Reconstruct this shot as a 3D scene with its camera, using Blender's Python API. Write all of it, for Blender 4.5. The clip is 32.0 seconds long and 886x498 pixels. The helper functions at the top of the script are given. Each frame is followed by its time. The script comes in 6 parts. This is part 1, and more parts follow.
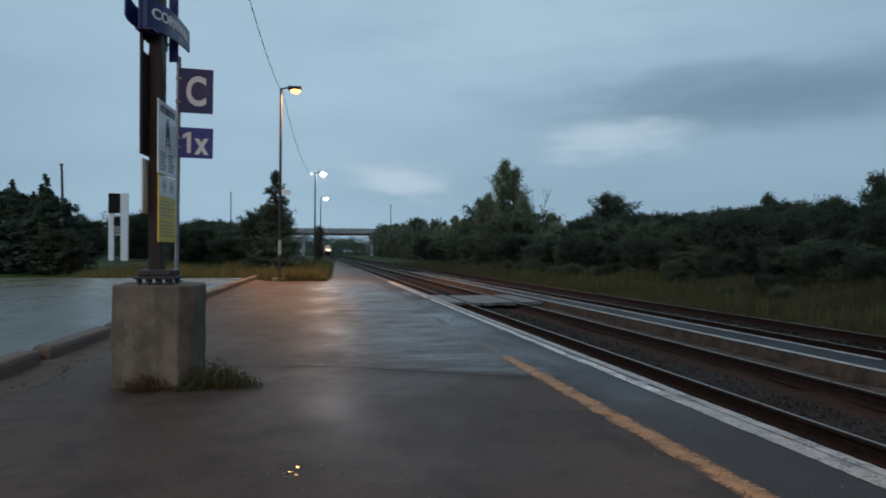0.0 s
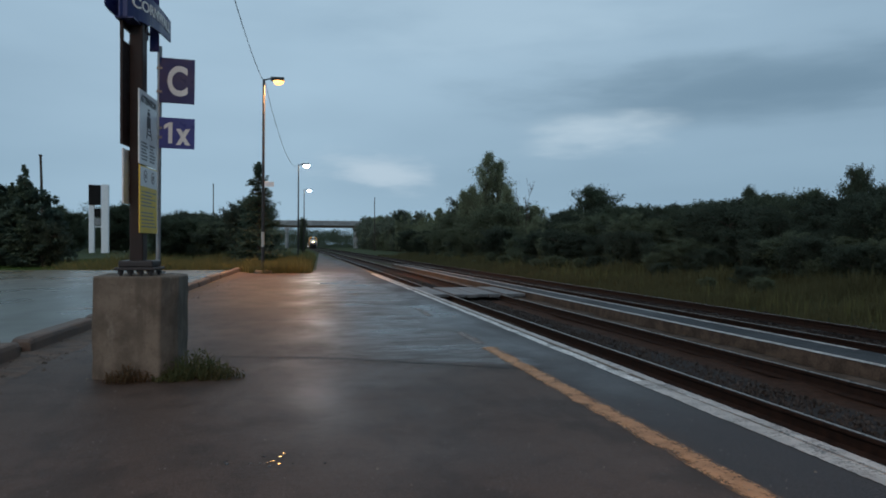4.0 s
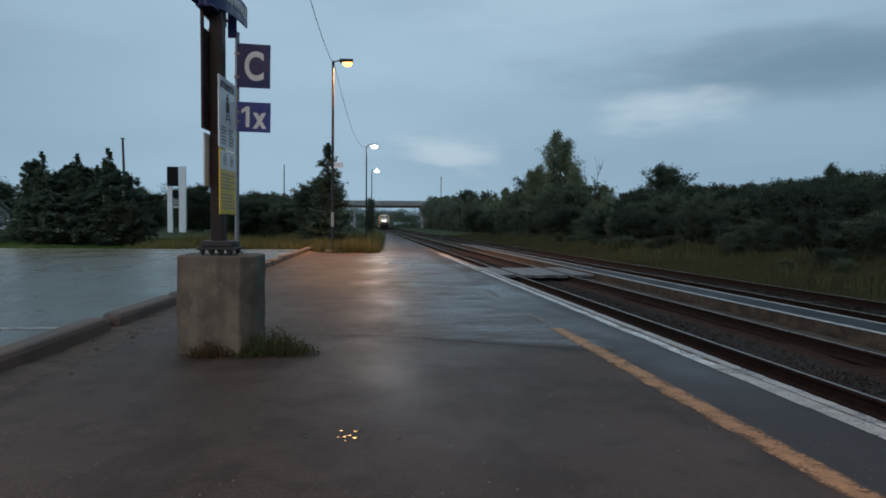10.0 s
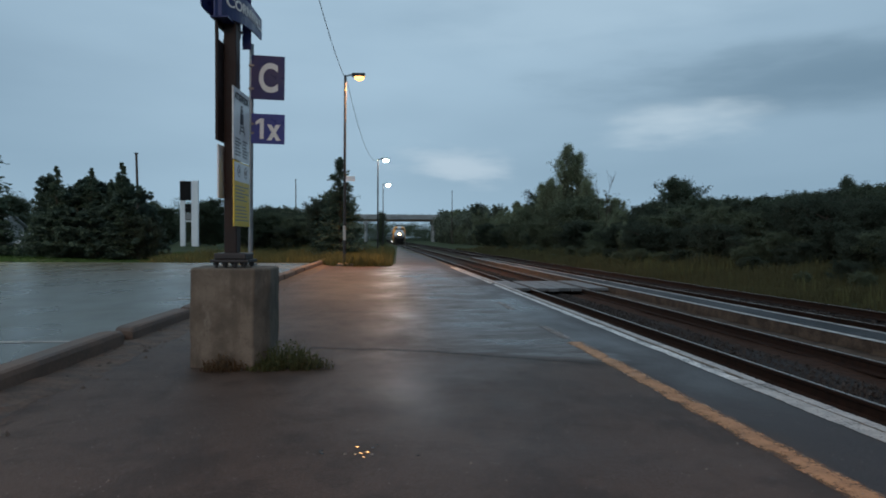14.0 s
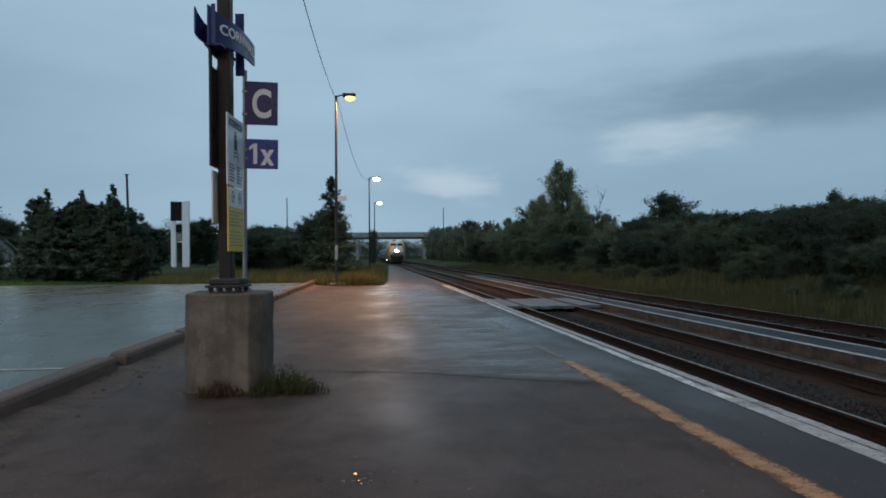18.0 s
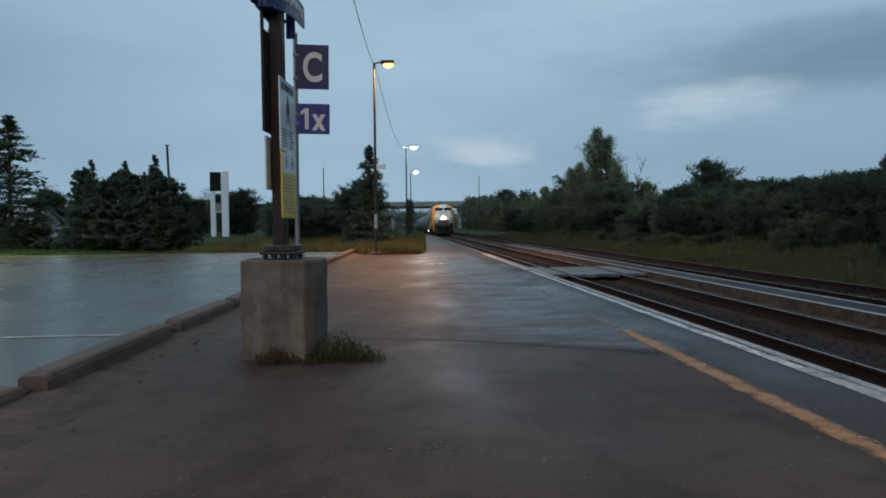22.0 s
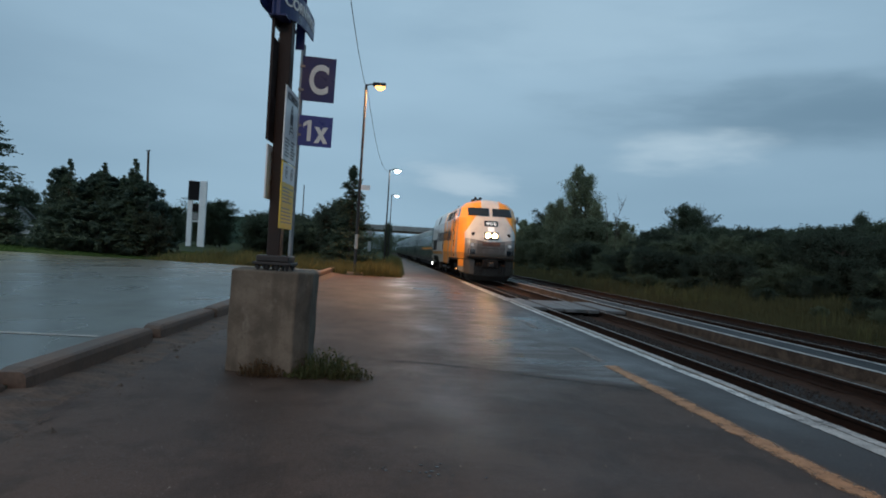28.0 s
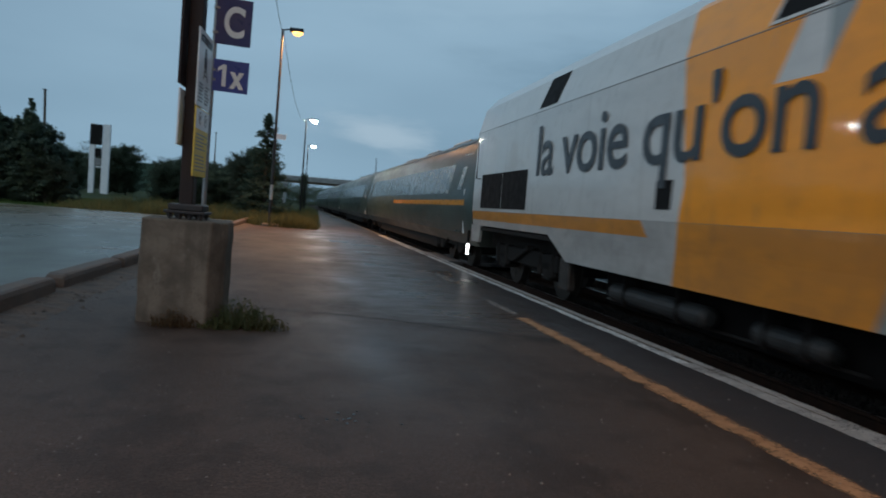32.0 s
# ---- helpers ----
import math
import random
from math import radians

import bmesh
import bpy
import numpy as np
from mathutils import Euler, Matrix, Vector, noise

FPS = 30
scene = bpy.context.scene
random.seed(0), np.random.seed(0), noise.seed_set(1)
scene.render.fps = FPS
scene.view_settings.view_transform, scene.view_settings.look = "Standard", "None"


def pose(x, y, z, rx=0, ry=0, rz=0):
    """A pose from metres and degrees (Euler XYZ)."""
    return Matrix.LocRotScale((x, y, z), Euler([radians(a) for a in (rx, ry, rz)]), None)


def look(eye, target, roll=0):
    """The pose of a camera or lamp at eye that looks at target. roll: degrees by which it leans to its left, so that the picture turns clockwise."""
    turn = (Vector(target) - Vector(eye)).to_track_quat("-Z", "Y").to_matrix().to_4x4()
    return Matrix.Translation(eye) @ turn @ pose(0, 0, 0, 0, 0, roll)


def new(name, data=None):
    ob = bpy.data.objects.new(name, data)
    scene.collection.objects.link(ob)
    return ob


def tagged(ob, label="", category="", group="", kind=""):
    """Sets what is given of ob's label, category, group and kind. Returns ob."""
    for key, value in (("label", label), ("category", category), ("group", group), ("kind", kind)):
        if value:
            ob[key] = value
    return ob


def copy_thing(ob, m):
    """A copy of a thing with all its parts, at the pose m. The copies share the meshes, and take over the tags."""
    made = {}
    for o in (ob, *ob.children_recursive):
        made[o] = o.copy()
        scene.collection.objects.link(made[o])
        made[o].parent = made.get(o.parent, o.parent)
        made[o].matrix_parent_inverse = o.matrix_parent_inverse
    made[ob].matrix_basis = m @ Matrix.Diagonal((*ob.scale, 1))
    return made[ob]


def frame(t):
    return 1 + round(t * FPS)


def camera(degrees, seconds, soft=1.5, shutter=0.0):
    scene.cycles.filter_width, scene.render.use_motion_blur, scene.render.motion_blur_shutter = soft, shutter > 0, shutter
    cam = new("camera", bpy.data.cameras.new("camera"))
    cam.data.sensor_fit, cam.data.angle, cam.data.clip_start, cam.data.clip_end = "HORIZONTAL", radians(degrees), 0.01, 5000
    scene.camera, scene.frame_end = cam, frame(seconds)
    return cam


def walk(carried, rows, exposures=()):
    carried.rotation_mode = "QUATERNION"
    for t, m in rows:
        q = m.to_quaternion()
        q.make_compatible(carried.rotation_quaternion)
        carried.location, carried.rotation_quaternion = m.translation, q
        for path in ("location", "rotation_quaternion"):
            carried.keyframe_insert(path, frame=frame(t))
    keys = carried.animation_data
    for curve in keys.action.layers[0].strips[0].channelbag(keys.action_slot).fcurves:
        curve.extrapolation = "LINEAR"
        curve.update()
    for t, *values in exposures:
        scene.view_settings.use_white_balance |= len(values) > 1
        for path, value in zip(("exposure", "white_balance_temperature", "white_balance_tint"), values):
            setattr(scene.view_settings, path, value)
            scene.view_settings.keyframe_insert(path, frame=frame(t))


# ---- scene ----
cam = camera(63.1, 32.0, soft=1.8, shutter=0.5)
PATH = [
    (0, (0.129, 0.323, 1.379), (0.476, 2.292, 1.388), 0.1),
    (0.5, (0.142, 0.287, 1.375), (0.552, 2.245, 1.385), -0.1),
    (1, (0.152, 0.32, 1.364), (0.577, 2.274, 1.36), -0.0),
    (1.5, (0.155, 0.29, 1.37), (0.605, 2.239, 1.36), -0.0),
    (2, (0.145, 0.298, 1.371), (0.588, 2.248, 1.366), 0.2),
    (2.5, (0.134, 0.28, 1.369), (0.536, 2.239, 1.37), 0.8),
    (4.5, (0.137, 0.298, 1.365), (0.525, 2.26, 1.351), 0.0),
    (5, (0.135, 0.299, 1.369), (0.504, 2.265, 1.365), 0.3),
    (5.5, (0.134, 0.295, 1.363), (0.522, 2.256, 1.333), 0.1),
    (6, (0.124, 0.35, 1.355), (0.466, 2.321, 1.345), -0.5),
    (6.5, (0.116, 0.325, 1.374), (0.352, 2.31, 1.381), -2.0),
    (7, (0.124, 0.314, 1.359), (0.384, 2.297, 1.311), -1.1),
    (7.5, (0.109, 0.326, 1.37), (0.416, 2.302, 1.331), -0.6),
    (8, (0.108, 0.319, 1.356), (0.365, 2.302, 1.301), 0.1),
    (8.5, (0.089, 0.326, 1.362), (0.298, 2.315, 1.335), -0.0),
    (9, (0.087, 0.285, 1.371), (0.307, 2.273, 1.337), -0.1),
    (9.5, (0.094, 0.263, 1.38), (0.303, 2.251, 1.331), -0.1),
    (10, (0.086, 0.256, 1.377), (0.296, 2.244, 1.309), 0.2),
    (10.5, (0.09, 0.255, 1.379), (0.277, 2.245, 1.324), -0.9),
    (11, (0.082, 0.248, 1.383), (0.278, 2.238, 1.337), -1.1),
    (11.5, (0.046, 0.273, 1.382), (0.182, 2.269, 1.394), 0.7),
    (12, (0.035, 0.266, 1.369), (0.048, 2.264, 1.298), -2.0),
    (12.5, (0.024, 0.263, 1.368), (0.103, 2.262, 1.335), -0.7),
    (13, (0.049, 0.338, 1.368), (0.129, 2.337, 1.342), -0.6),
    (13.5, (0.058, 0.382, 1.375), (0.252, 2.372, 1.385), -0.2),
    (14, (0.045, 0.368, 1.357), (0.225, 2.36, 1.327), 0.1),
    (14.5, (0.009, 0.434, 1.356), (0.211, 2.423, 1.394), 2.3),
    (16.5, (0.007, 0.356, 1.401), (0.177, 2.348, 1.371), -0.5),
    (17, (0.017, 0.356, 1.406), (0.203, 2.347, 1.373), -0.8),
    (17.5, (0.021, 0.345, 1.408), (0.231, 2.334, 1.394), -0.5),
    (18, (0.018, 0.319, 1.417), (0.221, 2.308, 1.434), -0.6),
    (18.5, (0.014, 0.311, 1.413), (0.204, 2.302, 1.449), -0.9),
    (19, (0.013, 0.311, 1.406), (0.233, 2.299, 1.424), -0.6),
    (19.5, (0.02, 0.332, 1.414), (0.263, 2.317, 1.442), -1.1),
    (20, (0.017, 0.308, 1.416), (0.221, 2.298, 1.449), 0.4),
    (20.5, (-0.02, 0.309, 1.406), (0.112, 2.305, 1.378), 1.7),
    (21, (-0.034, 0.305, 1.392), (0.154, 2.295, 1.319), 0.6),
    (21.5, (-0.105, 0.353, 1.373), (0.057, 2.342, 1.239), 1.7),
    (22, (-0.195, 0.508, 1.384), (-0.089, 2.504, 1.317), -0.8),
    (22.5, (-0.259, 0.599, 1.381), (-0.169, 2.596, 1.3), -0.5),
    (23, (-0.382, 0.584, 1.366), (-0.153, 2.567, 1.238), -0.8),
    (23.5, (-0.412, 0.626, 1.361), (-0.211, 2.612, 1.234), 0.6),
    (24, (-0.429, 0.605, 1.368), (-0.288, 2.598, 1.278), 0.2),
    (24.5, (-0.415, 0.564, 1.338), (-0.291, 2.558, 1.235), 0.5),
    (26.5, (-0.484, 0.548, 1.312), (-0.327, 2.54, 1.233), 1.3),
    (27, (-0.46, 0.573, 1.318), (-0.234, 2.559, 1.272), 2.1),
    (27.5, (-0.556, 0.662, 1.365), (-0.251, 2.639, 1.377), 2.7),
    (28, (-0.414, 0.587, 1.329), (-0.24, 2.579, 1.338), 3.3),
    (28.5, (-0.42, 0.611, 1.316), (-0.155, 2.593, 1.275), 1.5),
    (29, (-0.43, 0.604, 1.315), (-0.179, 2.587, 1.26), 2.6),
    (29.5, (-0.436, 0.574, 1.321), (-0.177, 2.556, 1.243), 2.5),
    (30, (-0.438, 0.582, 1.324), (-0.175, 2.562, 1.223), 2.4),
    (30.5, (-0.449, 0.57, 1.324), (-0.217, 2.555, 1.264), 2.8),
    (31, (-0.448, 0.556, 1.314), (-0.214, 2.541, 1.236), 3.9),
    (31.5, (-0.438, 0.54, 1.315), (-0.13, 2.514, 1.22), 3.4),
    (32, (-0.437, 0.536, 1.321), (-0.028, 2.491, 1.218), 4.5),
]
EXPOSURES = [(0, 0.08, 6500, 10), (13, 0.07, 6500, 10), (19, 0.05, 6470, 10), (22, 0.03, 6450, 10), (23, -0.13, 6420, 10), (24, -0.06, 6400, 10), (25, -0.08, 6380, 9), (27, -0.06, 6330, 8), (28, 0.0, 6280, 7), (29, -0.12, 6220, 6), (30, -0.19, 6180, 6), (32, -0.22, 6120, 6)]
walk(cam, [(t, look(eye, target, roll)) for t, eye, target, roll in PATH], EXPOSURES)

TRACK_X = 5.134       # centre line of the near track
RAIL_Z = -0.08        # rail top below the platform

# nose of the train along the track: seconds, metres
NOSE = [(0, 311.0), (2, 291.0), (6, 250.0), (9, 220.0), (14, 171.5), (17, 145.0), (20, 117.0), (22, 98.0),
        (24, 77.6), (27, 46.6), (28.5, 31.7), (29.5, 21.9), (30, 17.0), (30.5, 12.0), (31, 6.95), (31.5, 2.1), (32, -2.35)]

# ---------------------------------------------------------------- world, sun, large lights
SKY = bpy.data.worlds.new("dusk_sky")
scene.world = SKY
SKY.use_nodes = True
wt = SKY.node_tree
wt.nodes.clear()


def wnode(kind, **inputs):
    n = wt.nodes.new(kind)
    for k, v in inputs.items():
        n.inputs[k.replace("_", " ")].default_value = v
    return n


def wmath(op, a, b=0.0):
    n = wt.nodes.new("ShaderNodeMath")
    n.operation = op
    for i, v in enumerate((a, b)):
        if isinstance(v, (int, float)):
            n.inputs[i].default_value = v
        else:
            wt.links.new(v, n.inputs[i])
    return n.outputs[0]


def wmix(fac, a, b):
    n = wt.nodes.new("ShaderNodeMix")
    n.data_type = "RGBA"
    for sock, v in ((n.inputs[0], fac), (n.inputs[6], a), (n.inputs[7], b)):
        if isinstance(v, (int, float, tuple)):
            sock.default_value = v
        else:
            wt.links.new(v, sock)
    return n.outputs[2]


def bank(direction, size, flat, ragged=0.9):
    """A soft cloud bank round one direction: 1 in its middle, 0 outside."""
    sub = wt.nodes.new("ShaderNodeVectorMath")
    sub.operation = "SUBTRACT"
    wt.links.new(sky_dir, sub.inputs[0])
    sub.inputs[1].default_value = Vector(direction).normalized()
    mul = wt.nodes.new("ShaderNodeVectorMath")
    mul.operation = "MULTIPLY"
    wt.links.new(sub.outputs[0], mul.inputs[0])
    mul.inputs[1].default_value = (1 / size, 1 / size, 1 / (size * flat))
    ln = wt.nodes.new("ShaderNodeVectorMath")
    ln.operation = "LENGTH"
    wt.links.new(mul.outputs[0], ln.inputs[0])
    wob = wmath("ADD", ln.outputs["Value"], wmath("MULTIPLY", wmath("SUBTRACT", fine.outputs["Fac"], 0.5), ragged))
    n = wt.nodes.new("ShaderNodeMapRange")
    n.interpolation_type = "SMOOTHERSTEP"
    wt.links.new(wob, n.inputs[0])
    for i, q in enumerate((1.0, 0.0, 0.0, 1.0)):
        n.inputs[i + 1].default_value = q
    return n.outputs[0]


tc = wt.nodes.new("ShaderNodeTexCoord")
sky_dir = tc.outputs["Generated"]
mp = wnode("ShaderNodeMapping", Scale=(1.0, 1.0, 4.2), Location=(0.35, 0.2, 0.0))
wt.links.new(sky_dir, mp.inputs["Vector"])
broad = wnode("ShaderNodeTexNoise", Scale=1.6, Detail=2.0, Roughness=0.4)
fine = wnode("ShaderNodeTexNoise", Scale=7.0, Detail=4.0, Roughness=0.5)
for n in (broad, fine):
    wt.links.new(mp.outputs[0], n.inputs["Vector"])
sep = wt.nodes.new("ShaderNodeSeparateXYZ")
wt.links.new(sky_dir, sep.inputs[0])
up = wmath("MAXIMUM", sep.outputs["Z"], 0.0)
side = wmath("ADD", wmath("ADD", wmath("MULTIPLY", sep.outputs["X"], 0.20), wmath("MULTIPLY", wmath("ABSOLUTE", sep.outputs["X"]), 0.62)), 0.23)          # darker towards the woods
cover = wmath("ADD", wmath("MULTIPLY", wmath("SUBTRACT", broad.outputs["Fac"], 0.5), 1.1), side)
cover = wmath("ADD", cover, wmath("MULTIPLY", wmath("SUBTRACT", fine.outputs["Fac"], 0.5), 0.16))
cover = wmath("MINIMUM", wmath("MAXIMUM", cover, 0.0), 1.0)
cloud = wmix(cover, (0.430, 0.605, 0.750, 1), (0.165, 0.265, 0.370, 1))
low = wmath("MAXIMUM", wmath("SUBTRACT", 1.0, wmath("MULTIPLY", up, 4.5)), 0.0)
cloud = wmix(wmath("MULTIPLY", low, 0.60), cloud, (0.275, 0.425, 0.550, 1))
cloud = wmix(wmath("MULTIPLY", bank((0.28, 1.0, 0.33), 0.34, 0.30), 0.55), cloud, (0.440, 0.600, 0.730, 1))
cloud = wmix(wmath("MULTIPLY", bank((0.66, 1.0, 0.245), 0.50, 0.15), 0.72), cloud, (0.132, 0.225, 0.315, 1))
cloud = wmix(wmath("MULTIPLY", bank((0.43, 1.0, 0.168), 0.13, 0.28, 1.7), 0.80), cloud, (0.50, 0.63, 0.73, 1))
cloud = wmix(wmath("MULTIPLY", bank((0.105, 1.0, 0.100), 0.10, 0.34, 2.4), 0.95), cloud, (0.47, 0.595, 0.70, 1))
nish = wt.nodes.new("ShaderNodeTexSky")
nish.sky_type = "NISHITA"
nish.sun_disc = False
nish.sun_elevation, nish.sun_rotation = radians(3.0), radians(230)
SKY_LEVEL = 0.96
bg_sky, bg_cloud = wnode("ShaderNodeBackground", Strength=0.05), wnode("ShaderNodeBackground", Strength=SKY_LEVEL)
wt.links.new(nish.outputs[0], bg_sky.inputs[0])
wt.links.new(cloud, bg_cloud.inputs[0])
ms = wt.nodes.new("ShaderNodeMixShader")
ms.inputs[0].default_value = 0.97
wt.links.new(bg_sky.outputs[0], ms.inputs[1])
wt.links.new(bg_cloud.outputs[0], ms.inputs[2])
wo = wt.nodes.new("ShaderNodeOutputWorld")
wt.links.new(ms.outputs[0], wo.inputs[0])

sun_lamp = bpy.data.lights.new("overcast_sun", "SUN")
sun_lamp.energy, sun_lamp.angle, sun_lamp.color = 0.72, radians(70), (1.0, 0.97, 0.93)
new("overcast_sun", sun_lamp).matrix_world = look((-66, -56, 40), (0, 0, 0))

# ---------------------------------------------------------------- materials


class Nodes:
    """A node material with short calls for its parts."""

    def __init__(self, name):
        self.m = bpy.data.materials.new(name)
        self.m.use_nodes = True
        self.t = self.m.node_tree
        self.bsdf = self.t.nodes["Principled BSDF"]
        self.co = self.t.nodes.new("ShaderNodeTexCoord").outputs["Object"]

    def put(self, sock, v):
        if isinstance(v, (int, float, tuple)):
            sock.default_value = v
        else:
            self.t.links.new(v, sock)

    def noise(self, scale, detail=4.0, rough=0.55, stretch=None, where=None):
        n = self.t.nodes.new("ShaderNodeTexNoise")
        n.inputs["Scale"].default_value = scale
        n.inputs["Detail"].default_value = detail
        n.inputs["Roughness"].default_value = rough
        co = where or self.co
        if stretch:
            mpn = self.t.nodes.new("ShaderNodeMapping")
            mpn.inputs["Scale"].default_value = stretch
            self.t.links.new(co, mpn.inputs["Vector"])
            co = mpn.outputs[0]
        self.t.links.new(co, n.inputs["Vector"])
        return n.outputs["Fac"]

    def math(self, op, a, b=0.0):
        n = self.t.nodes.new("ShaderNodeMath")
        n.operation = op
        self.put(n.inputs[0], a)
        self.put(n.inputs[1], b)
        return n.outputs[0]

    def ramp(self, v, lo, hi, a=0.0, b=1.0):
        n = self.t.nodes.new("ShaderNodeMapRange")
        n.interpolation_type = "SMOOTHSTEP"
        for i, q in enumerate((v, lo, hi, a, b)):
            self.put(n.inputs[i], q)
        return n.outputs[0]

    def mix(self, fac, a, b):
        n = self.t.nodes.new("ShaderNodeMix")
        n.data_type = "RGBA"
        self.put(n.inputs[0], fac)
        self.put(n.inputs[6], a)
        self.put(n.inputs[7], b)
        return n.outputs[2]

    def bump(self, h, strength=0.3, distance=0.01):
        n = self.t.nodes.new("ShaderNodeBump")
        n.inputs["Strength"].default_value, n.inputs["Distance"].default_value = strength, distance
        self.put(n.inputs["Height"], h)
        self.put(self.bsdf.inputs["Normal"], n.outputs[0])

    def xyz(self):
        n = self.t.nodes.new("ShaderNodeSeparateXYZ")
        self.t.links.new(self.co, n.inputs[0])
        return n.outputs

    def out(self, colour, rough=0.6, metal=0.0, spec=0.5):
        self.put(self.bsdf.inputs["Base Color"], colour)
        self.put(self.bsdf.inputs["Roughness"], rough)
        self.put(self.bsdf.inputs["Metallic"], metal)
        self.put(self.bsdf.inputs["Specular IOR Level"], spec)
        return self.m


def c4(c, k=1.0):
    return (c[0] * k, c[1] * k, c[2] * k, 1.0)


def plain(name, colour, rough=0.6, metal=0.0, vary=0.35, scale=6.0, bump=0.15, spec=0.5):
    """Paint, metal or plastic with grain and grime at two scales."""
    n = Nodes(name)
    big, small = n.noise(scale, 5), n.noise(scale * 9, 3)
    fac = n.ramp(n.math("ADD", n.math("MULTIPLY", big, 0.7), n.math("MULTIPLY", small, 0.3)), 0.35, 0.65)
    col = n.mix(fac, c4(colour, 1 - vary), c4(colour, 1 + vary * 0.4))
    n.bump(small, bump, 0.004)
    return n.out(col, n.ramp(big, 0.3, 0.7, max(rough - 0.1, 0.03), min(rough + 0.12, 1)), metal, spec)


def glow(name, colour, strength):
    n = Nodes(name)
    n.put(n.bsdf.inputs["Emission Color"], c4(colour))
    n.bsdf.inputs["Emission Strength"].default_value = strength
    return n.out((0.8, 0.8, 0.8, 1), 0.4)


def wet_asphalt(name, colour, wet_lo, wet_hi, dry_rough=0.55, wet_rough=0.16, spec=0.5, hollow=None, band=None):
    """Old asphalt: aggregate grain, tar stains, pale scuffs, and a broken film of rain water."""
    n = Nodes(name)
    patch = n.noise(0.35, 5, 0.6)
    film = n.noise(0.5, 2, 0.5, (1.0, 0.45, 1.0))
    grain = n.noise(62, 3, 0.7)
    stain = n.noise(2.3, 6)
    scuff = n.noise(1.1, 6, 0.68, (1.3, 0.7, 1.0))
    wet = n.ramp(n.math("ADD", n.math("MULTIPLY", film, 0.6), n.math("MULTIPLY", patch, 0.4)), wet_lo, wet_hi)
    if hollow:                                            # water gathers in the sunken middle of the platform
        x, y, z = n.xyz()
        x0, x1, y0, y1 = hollow
        for v, lo, hi in ((x, x0, x0 + 1.2), (x, x1, x1 - 0.6), (y, y0, y0 + 4.0), (y, y1, y1 - 6.0)):
            wet = n.math("MULTIPLY", wet, n.ramp(v, lo, hi, 0.15))
        run = n.ramp(n.noise(0.9, 6, 0.66, (1.0, 0.6, 1.0)), 0.36, 0.70, 0.12, 0.64)               # a wet trodden run down the middle
        run = n.math("MULTIPLY", run, n.ramp(n.math("ABSOLUTE", n.math("SUBTRACT", x, n.ramp(y, 3.0, 16.0, 0.35, 1.25))), 1.9, 0.30))
        run = n.math("MULTIPLY", run, n.math("MULTIPLY", n.ramp(y, 4.0, 10.0), n.ramp(y, 40.0, 30.0)))
        wet = n.math("MAXIMUM", wet, n.math("MULTIPLY", run, 0.8))
        film_on = n.ramp(n.math("ADD", n.math("MULTIPLY", n.noise(0.8, 5, 0.65, (0.6, 1.5, 1.0)), 0.65), n.math("MULTIPLY", n.noise(4.5, 4, 0.6, (0.5, 2.0, 1.0)), 0.35)), 0.38, 0.62, 0.22, 0.74)
        edge = n.math("ADD", x, n.math("MULTIPLY", n.math("SUBTRACT", n.noise(0.7, 4), 0.5), 1.2))
        for v, lo, hi in ((edge, -0.2, 1.6), (edge, 3.2, 2.5), (n.math("ADD", y, n.math("MULTIPLY", x, 0.45)), 9.15, 9.5), (y, 40.0, 32.0)):    # standing film beyond the cross crack
            film_on = n.math("MULTIPLY", film_on, n.ramp(v, lo, hi))
        wet = n.math("MAXIMUM", wet, film_on)
    col = n.mix(n.ramp(grain, 0.35, 0.7), c4(colour, 0.50), c4(colour, 1.55))
    col = n.mix(n.ramp(n.noise(24, 4, 0.7), 0.40, 0.68, 0, 0.6), col, c4(colour, 0.60))
    col = n.mix(n.ramp(n.noise(0.55, 5, 0.6), 0.40, 0.66, 0, 0.5), col, c4(colour, 1.30))
    col = n.mix(n.ramp(scuff, 0.47, 0.62, 0, 0.72), col, c4(colour, 0.50))
    col = n.mix(n.ramp(stain, 0.52, 0.66, 0, 0.6), col, c4(colour, 0.50))
    col = n.mix(n.ramp(n.noise(9, 5, 0.7), 0.60, 0.74, 0, 0.5), col, c4((colour[1] * 2.0, colour[1] * 1.9, colour[1] * 1.8)))
    if band:                                              # darker, bluer resurfaced margin along one side
        at = n.math("ADD", n.xyz()[0], n.math("MULTIPLY", n.math("SUBTRACT", n.noise(1.1, 5), 0.5), 0.55))
        col = n.mix(n.ramp(at, band[0], band[1], 0, 0.85), col, n.mix(n.ramp(grain, 0.35, 0.7), c4(band[2], 0.6), c4(band[2], 1.4)))
    col = n.mix(n.math("MULTIPLY", wet, 0.45), col, c4(colour, 0.5))
    rel = n.math("ADD", grain, n.math("ADD", n.math("MULTIPLY", n.noise(14, 3), 0.8), n.math("MULTIPLY", n.noise(2.6, 4, 0.6, (1.0, 0.5, 1.0)), 1.6)))
    n.bump(n.math("MULTIPLY", rel, n.math("SUBTRACT", 1.0, n.math("MULTIPLY", wet, 0.80))), 0.55, 0.008)
    return n.out(col, n.math("ADD", n.math("MULTIPLY", n.math("SUBTRACT", 1.0, wet), dry_rough - wet_rough), wet_rough), 0.0, n.math("ADD", spec * 0.45, n.math("MULTIPLY", wet, spec)))


